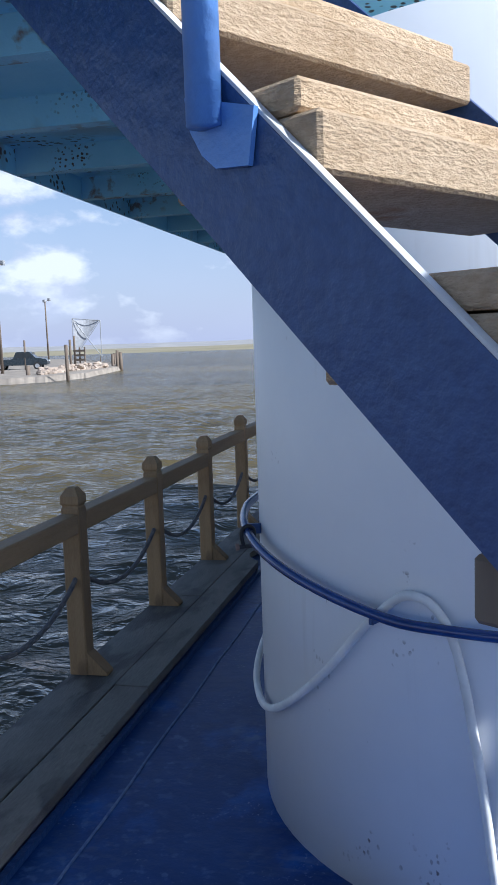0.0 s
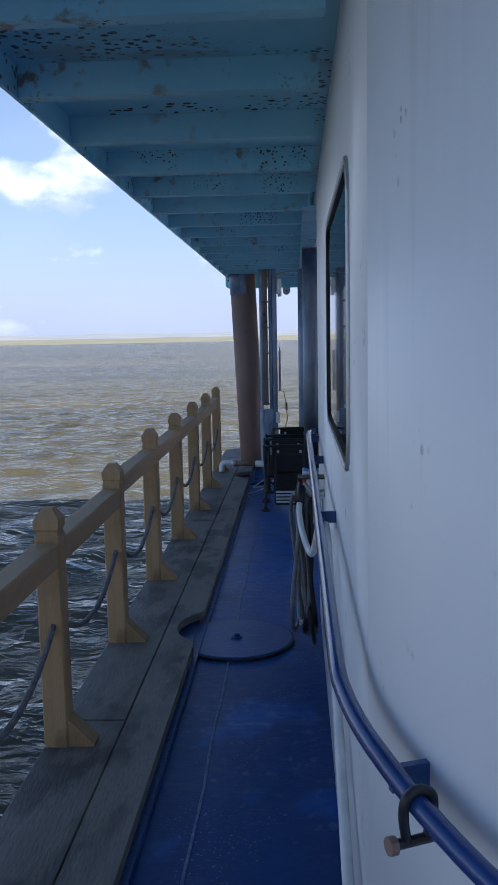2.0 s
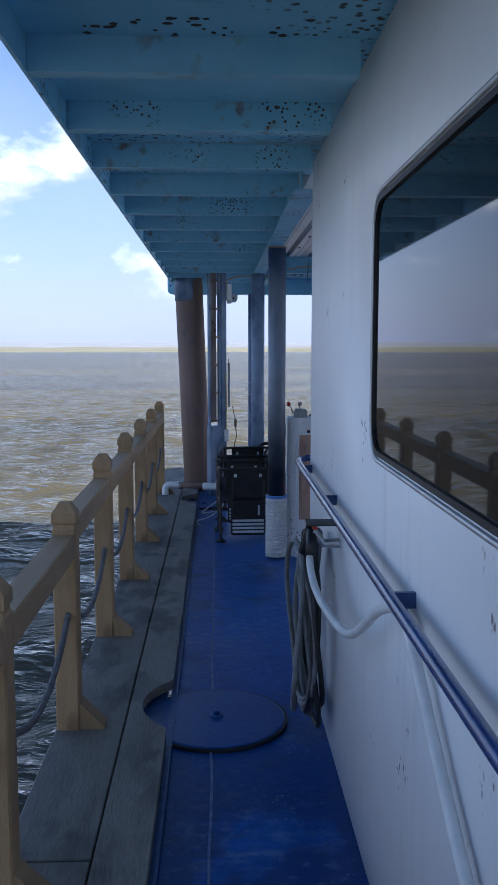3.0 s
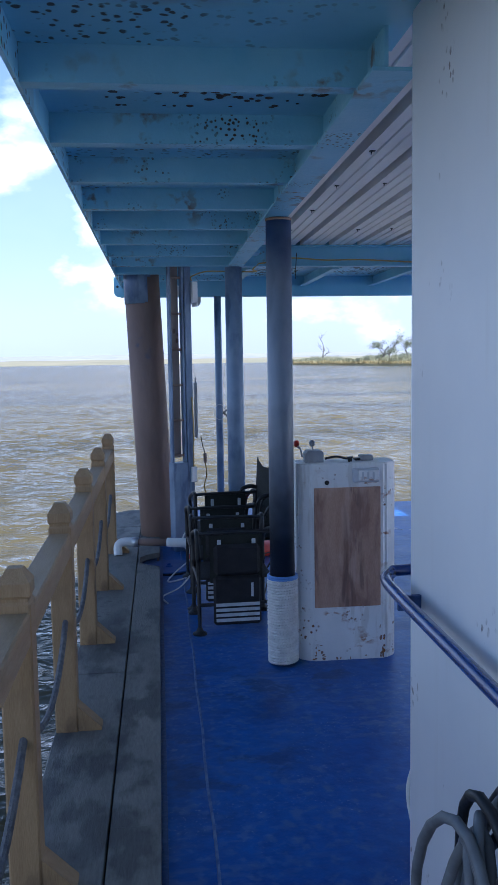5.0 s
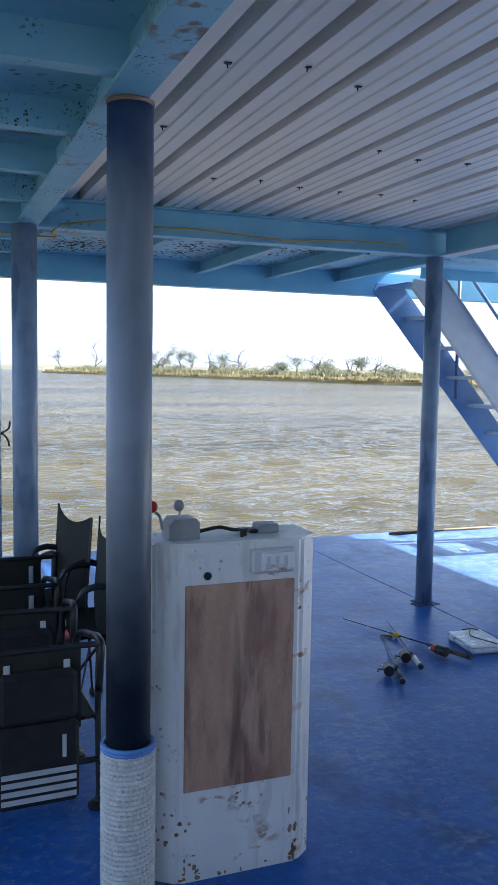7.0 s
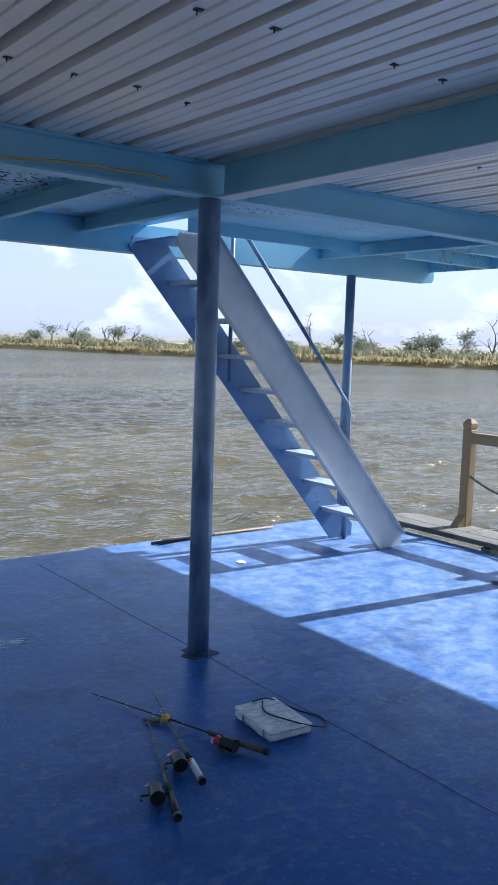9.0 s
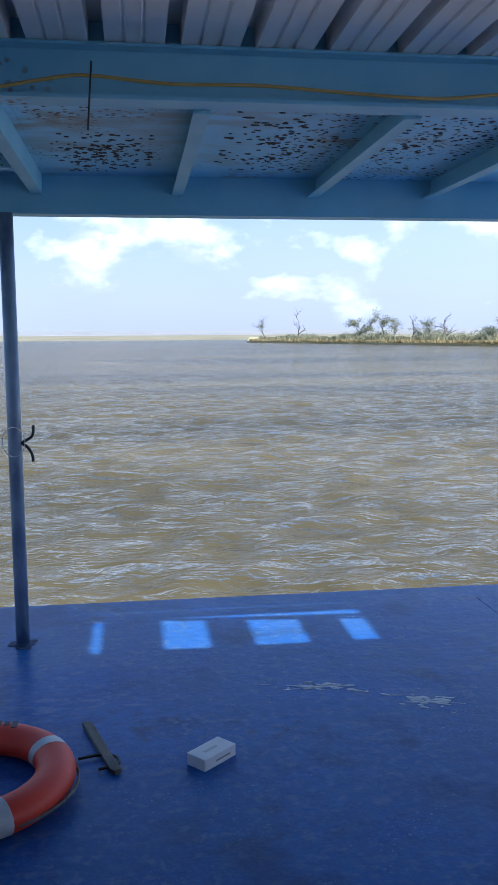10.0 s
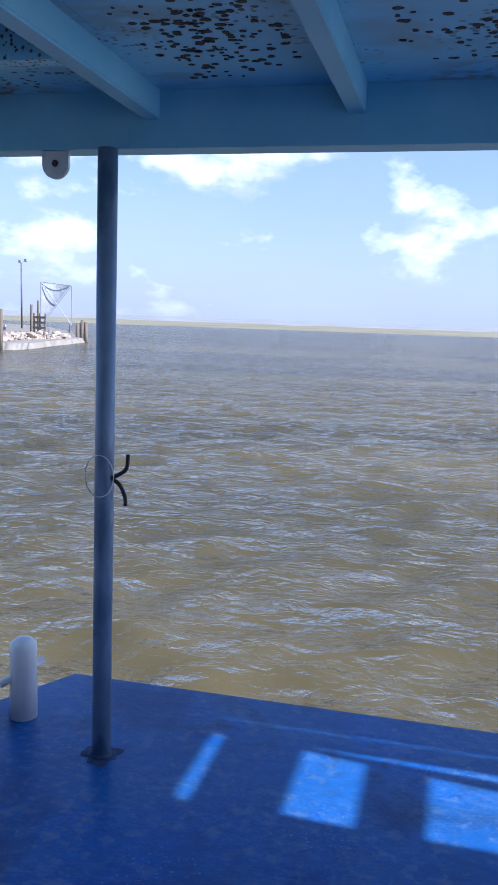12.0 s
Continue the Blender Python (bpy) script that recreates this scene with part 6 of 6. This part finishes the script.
part("handrail_post", pipe([(3.11, 13.03, 2.53), (3.11, 13.03, 1.32)], 0.015, 10), M_POLE, stair, smooth=True)


# ---- far land ----
def polar(az, dist, eye=(-0.07, 0.235)):
    return (eye[0] + dist * math.sin(radians(az)), eye[1] + dist * math.cos(radians(az)))


def land(name, near, far, z_near, z_far, material, label, bump=0.0, seed=1, ragged=0.0, beach=0.2):
    """A strip between two rows of (bearing, distance)."""
    random.seed(seed)
    bm = bmesh.new()
    n = 260
    rows_ = []
    for t in range(n + 1):
        u = t / n

        def along(row):
            k = u * (len(row) - 1)
            i = min(int(k), len(row) - 2)
            f = k - i
            return row[i][0] + (row[i + 1][0] - row[i][0]) * f, row[i][1] + (row[i + 1][1] - row[i][1]) * f
        a0, d0 = along(near)
        a1, d1 = along(far)
        d0 += ragged * (noise.noise((u * 30, seed, 0)) + 0.5 * noise.noise((u * 90, seed, 3)))
        p = [(*polar(a0, d0), WATER - 0.3), (*polar(a0, d0 + beach), z_near)]
        for s in (0.33, 0.66, 1.0):
            zz = z_near + (z_far - z_near) * s + bump * noise.noise((u * 45, s * 3, seed))
            p.append((*polar(a0 + (a1 - a0) * s, d0 + (d1 - d0) * s), zz))
        rows_.append([bm.verts.new(q) for q in p])
    for a, b in zip(rows_, rows_[1:]):
        for i in range(len(a) - 1):
            bm.faces.new((a[i], b[i], b[i + 1], a[i + 1]))
    bmesh.ops.recalc_face_normals(bm, faces=bm.faces)
    ob = part(name, bm, material)
    return tagged(ob, label, "land", kind="structure")


land("ground_far_marsh", [(-70, 520), (-20, 500), (10, 480), (30, 560), (80, 600)], [(-70, 1000), (-20, 1000), (10, 1000), (30, 1000), (80, 1000)], 0.9, 2.6, M_FAR_MARSH, "low far marsh shore across the river", bump=0.7, seed=4, ragged=8, beach=40)
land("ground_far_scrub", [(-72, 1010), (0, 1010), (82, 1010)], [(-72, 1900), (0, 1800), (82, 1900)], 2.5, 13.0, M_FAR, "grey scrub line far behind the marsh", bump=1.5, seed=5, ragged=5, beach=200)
land("ground_far_back", [(80, 400), (180, 500), (290, 420)], [(80, 1500), (180, 1500), (290, 1500)], 1.5, 5.0, M_MARSH, "far marsh bank behind the boat", bump=1.5, seed=9, ragged=10, beach=40)
ISLE_N = [(7.2, 300), (10, 262), (14, 226), (20, 186), (26, 158), (33, 140), (42, 126), (55, 120), (75, 125)]
ISLE_F = [(7.4, 330), (10, 420), (14, 450), (20, 480), (26, 480), (33, 480), (42, 480), (55, 480), (75, 480)]
land("ground_near_bank", ISLE_N, ISLE_F, WATER + 0.45, 1.0, M_MARSH, "grassy river bank with dead trees", bump=0.35, seed=6, ragged=2.0, beach=1.5)
land("ground_shell_point", [(-75, 60), (-45, 58), (-33, 62), (-27, 66), (-24.3, 72), (-22.6, 88), (-22.0, 96)], [(-75, 260), (-45, 240), (-33, 220), (-29, 200), (-26, 170), (-24, 130), (-22.4, 104)], WATER + 0.42, 0.1, M_SHELL, "shell-covered landing point with a concrete edge", seed=2, bump=0.12, ragged=1.0, beach=2.6)


def along_isle(az):
    for (a0, d0), (a1, d1) in zip(ISLE_N, ISLE_N[1:]):
        if a0 <= az <= a1:
            return d0 + (d1 - d0) * (az - a0) / (a1 - a0)
    return ISLE_N[-1][1]


def tufts(name, material, label, count, az0, az1, back, h0, h1, seed, wide=0.5):
    random.seed(seed)
    verts, faces = [], []
    for _ in range(count):
        az = random.uniform(az0, az1)
        x, y = polar(az, along_isle(az) + random.uniform(*back))
        h = random.uniform(h0, h1) * (0.7 + 0.6 * abs(noise.noise((az * 0.8, 0, seed))))
        z = WATER + 0.5
        a = random.uniform(0, math.pi)
        i = len(verts)
        dx, dy = wide * math.cos(a), wide * math.sin(a)
        lx, ly = random.uniform(-0.3, 0.3), random.uniform(-0.3, 0.3)
        verts += [(x - dx, y - dy, z), (x + dx, y + dy, z), (x + dx * 0.3 + lx, y + dy * 0.3 + ly, z + h), (x - dx * 0.4 + lx, y - dy * 0.4 + ly, z + h * 0.85)]
        faces.append((i, i + 1, i + 2, i + 3))
    me = bpy.data.meshes.new(name)
    me.from_pydata(verts, [], faces)
    me.materials.append(material)
    return tagged(new(name, me), label, "vegetation", kind="stuff")


tufts("reeds", M_REED, "golden reeds along the water's edge", 16000, 7.4, 74, (0.3, 9.0), 0.5, 1.0, 31, 0.3)
tufts("marsh_shrubs", M_SHRUB, "low green marsh shrubs behind the reeds", 26000, 8.0, 74, (5, 36), 0.7, 2.1, 32, 0.3)
tufts("marsh_grass", M_MARSH, "tall mixed marsh grass on the bank", 9000, 8.0, 74, (5, 60), 0.7, 1.8, 33, 0.5)


def scrub(count, seed):
    """Low bushes between the trees: each a loose heap of small leaves, thick in some places, missing in others."""
    random.seed(seed)
    verts, faces = [], []
    while count:
        az = random.uniform(9.5, 58)
        dense = 0.5 + 1.1 * noise.noise((az * 0.5, 3.1, seed)) + 0.5 * noise.noise((az * 2.1, 1.7, seed))
        if random.random() > dense:
            continue
        count -= 1
        x, y = polar(az, along_isle(az) + random.uniform(7, 30))
        r, h = random.uniform(0.5, 1.3), random.uniform(0.8, 2.4) * (0.6 + 0.6 * dense)
        for _ in range(26):
            c = Vector((x + random.gauss(0, 0.5) * r, y + random.gauss(0, 0.5) * r, WATER + 0.6 + h * random.random() ** 0.7))
            u = Vector((random.gauss(0, 1), random.gauss(0, 1), random.gauss(0, 0.7))).normalized() * random.uniform(0.09, 0.24)
            v = u.orthogonal().normalized() * u.length * 0.7
            i = len(verts)
            verts += [tuple(c - u), tuple(c + v), tuple(c + u), tuple(c - v)]
            faces.append((i, i + 1, i + 2, i + 3))
    me = bpy.data.meshes.new("marsh_scrub")
    me.from_pydata(verts, [], faces)
    me.materials.append(M_SHRUB)
    return tagged(new("marsh_scrub", me), "grey-green scrub between the bank's trees", "vegetation", kind="stuff")


scrub(1500, 36)


def tree(az, back, height, leafy, seed, spread=1.0, label=""):
    random.seed(seed)
    x, y = polar(az, along_isle(az) + back)
    t = thing("tree", label or ("wind-shaped green marsh tree on the bank" if leafy else "bare grey dead tree on the bank"), "tree", group="bank trees", at=(x, y, WATER + 0.5))
    bm = bmesh.new()
    tips = []

    def limb(p, d, length, r, depth):
        pts = [p]
        for _ in range(4):
            d = (d + Vector((random.gauss(0, 0.22), random.gauss(0, 0.22), random.gauss(0.03, 0.12)))).normalized()
            pts.append(pts[-1] + d * length / 4)
        tube(bm, pts, r, 5, taper=r * 0.45)
        tips.extend(pts[1 if depth < 3 else 3:])
        if depth:
            for _ in range(random.choice((2, 3))):
                a = random.uniform(0, 2 * math.pi)
                nd = (d * 0.75 + Vector((math.cos(a), math.sin(a), random.uniform(-0.1, 0.6))) * 0.8 * spread).normalized()
                limb(pts[random.choice((2, 3, 4))], nd, length * random.uniform(0.5, 0.75), r * 0.5, depth - 1)
    limb(Vector((0, 0, -0.3)), Vector((random.gauss(0, 0.1), random.gauss(0, 0.1), 1)).normalized(), height * 0.55, height * 0.027 + 0.04, 3)
    part("trunk", bm, M_BARK, t)
    if leafy:
        verts, faces = [], []
        for c in tips:
            if random.random() < 0.42:
                continue
            clump = random.uniform(0.3, 0.85)
            for _ in range(int(leafy * 2.4)):
                q = c + Vector((random.gauss(0, clump), random.gauss(0, clump), random.gauss(0, clump * 0.55)))
                s = random.uniform(0.07, 0.19)
                u = Vector((random.gauss(0, 1), random.gauss(0, 1), random.gauss(0, 0.6))).normalized() * s
                v = u.orthogonal().normalized() * s * 0.8
                i = len(verts)
                verts += [q - u, q + v, q + u, q - v]
                faces.append((i, i + 1, i + 2, i + 3))
        me = bpy.data.meshes.new("crown")
        me.from_pydata([tuple(v) for v in verts], [], faces)
        me.materials.append(M_LEAF)
        crown = new("crown", me)
        crown.parent = t
    return t


BANK_TREES = [(10.5, 14, 8.5, 0), (14.1, 14, 10.5, 12), (14.7, 18, 9.5, 4), (15.8, 12, 7.4, 7), (16.3, 16, 6.4, 6), (17.4, 12, 6.4, 0), (18.0, 16, 5.4, 3), (18.5, 14, 6.5, 5), (19.3, 10, 8.4, 0), (19.7, 14, 6.4, 0), (23.1, 16, 4.8, 4), (24.2, 14, 6.8, 0), (24.6, 10, 5.0, 0), (25.4, 18, 4.7, 3), (26.6, 14, 7.1, 0), (27.2, 12, 4.8, 8), (28.1, 9, 5.0, 0), (29.2, 9, 4.0, 0), (33.1, 14, 4.8, 0)]
BANK_TREES += [(8.3, 6, 6.5, 5), (36.5, 16, 5.0, 8), (38.0, 14, 6.5, 0), (39.6, 14, 7.0, 0), (41.0, 14, 5.0, 6), (43.2, 14, 7.2, 0), (45.5, 20, 4.2, 9), (47.0, 14, 4.4, 8), (48.5, 18, 5.6, 7), (50.5, 16, 7.0, 0), (53.0, 18, 5.0, 8)]
random.seed(77)
BANK_TREES += [(random.uniform(9, 54), random.uniform(10, 26), random.uniform(2.2, 4.0), random.choice((0, 4, 6, 8))) for _ in range(22)]
for k, (az, back, h, leafy) in enumerate(BANK_TREES):
    tree(az, back, h, leafy, 100 + k, spread=1.2 if leafy else 0.9)


# ---- landing point: poles, truck, rocks, net frame ----
def light_pole(az, dist, h, heads, label):
    x, y = polar(az, dist)
    p = thing("light_pole", label, "light pole", group="light poles on the point", at=(x, y, -0.2))
    part("mast", pipe([(0, 0, -0.3), (-0.1, 0, h)], 0.16, 10, taper=0.10), M_DARKWOOD, p, smooth=True)
    for k in range(heads):
        a = radians(70 + 220 * k)
        part("arm", pipe([(-0.1, 0, h - 0.3 - 0.25 * k), (-0.1 + 0.75 * math.cos(a), 0.75 * math.sin(a), h - 0.1 - 0.3 * k)], 0.035, 6), M_DARKWOOD, p)
        lamp = boxes(((-0.22, -0.20, -0.22), (0.22, 0.20, 0.22)), bevel=0.05)
        bmesh.ops.translate(lamp, vec=(-0.1 + 0.9 * math.cos(a), 0.9 * math.sin(a), h + 0.05 - 0.3 * k), verts=lamp.verts)
        part("floodlight", lamp, M_GREY, p, "grey floodlight head")
    return p


light_pole(-29.55, 82, 10.0, 2, "tall wooden pole with two floodlights")
light_pole(-26.6, 140, 10.0, 2, "distant wooden pole with floodlights")
light_pole(-30.3, 190, 10.0, 2, "far wooden pole with floodlights on the point")
for az, d, h, r in ((-28.1, 95, 3.4, 0.11), (-27.95, 74, 1.0, 0.2), (-25.45, 68, 2.6, 0.14), (-25.2, 100, 3.4, 0.14), (-24.9, 104, 3.9, 0.13), (-22.5, 98, 1.6, 0.16), (-22.2, 97, 2.0, 0.18), (-21.95, 97, 1.8, 0.2), (-22.35, 101, 1.7, 0.15)):
    x, y = polar(az, d)
    p = thing("mooring_piling", "weathered grey wooden mooring piling at the point", "piling", group="pilings on the point", at=(x, y, -0.5))
    part("stump", pipe([(0, 0, -0.8), (random.gauss(0, 0.03), 0, h)], r, 10), M_DARKWOOD, p, smooth=True)

x, y = polar(-28.4, 96)
truck = thing("pickup_truck", "dark pickup truck parked on the shell point", "pickup truck", at=(x, y, -0.25))
truck.rotation_euler = (0, 0, radians(18))
truck.scale = (1.08, 1.08, 1.08)
bm = prism([(-2.75, 0.45), (-2.75, 1.05), (-0.75, 1.08), (-0.55, 1.15), (-0.25, 1.78), (1.05, 1.80), (1.65, 1.18), (2.65, 1.02), (2.80, 0.85), (2.80, 0.45)], -0.92, 0.92, axis=1)
bmesh.ops.bevel(bm, geom=list(bm.edges), offset=0.05, segments=2, affect="EDGES")
body = part("body", bm, M_TRUCK, truck)
for sy in (-0.925, 0.925):
    part("side_window", prism([(-0.35, 1.20), (-0.15, 1.68), (0.95, 1.70), (1.35, 1.22)], sy - 0.012, sy + 0.012, axis=1), M_GLASSD, body)
part("windscreen", prism([(-0.78, 1.24), (0.78, 1.24), (0.70, 1.74), (-0.70, 1.74)], 1.28, 1.33, axis=0), M_GLASSD, body)
for wx in (-1.75, 1.80):
    for sy in (-0.82, 0.82):
        wheel = part("wheel", pipe([(wx, sy - 0.13, 0.38), (wx, sy + 0.13, 0.38)], 0.38, 22), M_RUBBER, truck, "black tyre")
        part("rim", pipe([(wx, sy - 0.14, 0.38), (wx, sy + 0.14, 0.38)], 0.22, 16), M_METAL, wheel)
for sy in (-0.6, 0.6):
    part("headlight", boxes(((2.79, sy - 0.18, 0.78), (2.83, sy + 0.18, 0.94)), bevel=0.02), M_CLEAR, truck)

random.seed(44)
for k in range(220):
    az = random.uniform(-27.2, -22.9)
    d = 72 + (az + 27.2) * 4.6 + random.uniform(0, 4.0)
    x, y = polar(az, d)
    s = random.uniform(0.16, 0.46)
    bm = bmesh.new()
    bmesh.ops.create_icosphere(bm, subdivisions=1, radius=s)
    for v in bm.verts:
        v.co = Vector((v.co.x * random.uniform(0.7, 1.3), v.co.y * random.uniform(0.7, 1.3), v.co.z * random.uniform(0.45, 0.8)))
    ob = part("rock", bm, M_ROCK)
    ob.location = (x, y, -0.38 + random.uniform(0, 0.65) * (1 - abs((d - 74) % 4 - 2) / 4))
    ob.rotation_euler = (0, 0, random.uniform(0, 6))
    tagged(ob, "broken pale concrete rubble on the shore", "rock", group="shore rubble")

x, y = polar(-24.1, 112)
net = thing("net_frame", "steel skimmer frame with a hanging grey net", "net frame", at=(x, y, -0.4))
net.rotation_euler = (0, 0, radians(24))
F = [(-1.7, 0, 6.1), (1.8, 0, 5.8), (1.8, 0, 1.2), (-1.7, 0, 1.0)]
for a, b in ((0, 1), (1, 2), (3, 0), (0, 2), (3, 1)):
    part("strut", pipe([F[a], F[b]], 0.055, 6), M_GREY, net)
for px in (-1.7, 1.6):
    part("leg", pipe([(px, 0, -0.4), (px, 0, 1.2)], 0.07, 6), M_DARKWOOD, net)
bm = bmesh.new()
grid = [[bm.verts.new((-1.6 + 3.2 * u + 0.0, 0.1 + 0.5 * math.sin(math.pi * u) * (1 - v), 5.9 - (4.4 * v) * (1 - u) - 0.15 * v)) for u in [i / 8 for i in range(9)]] for v in [j / 6 for j in range(7)]]
for j in range(6):
    for i in range(8):
        bm.faces.new((grid[j][i], grid[j][i + 1], grid[j + 1][i + 1], grid[j + 1][i]))
part("net", bm, M_NET, net, "grey folded trawl net")
x, y = polar(-24.6, 96)
shed = thing("dock_stand", "small weathered wooden dock stand beside the net frame", "dock stand", at=(x, y, -0.4))
for dx in (-0.6, 0.0, 0.6):
    part("post", pipe([(dx, 0, -0.3), (dx, 0, 2.4)], 0.09, 8), M_DARKWOOD, shed)
for z in (0.9, 1.4, 1.9):
    part("board", boxes(((-0.7, -0.12, z), (0.7, -0.08, z + 0.22))), M_DARKWOOD, shed)
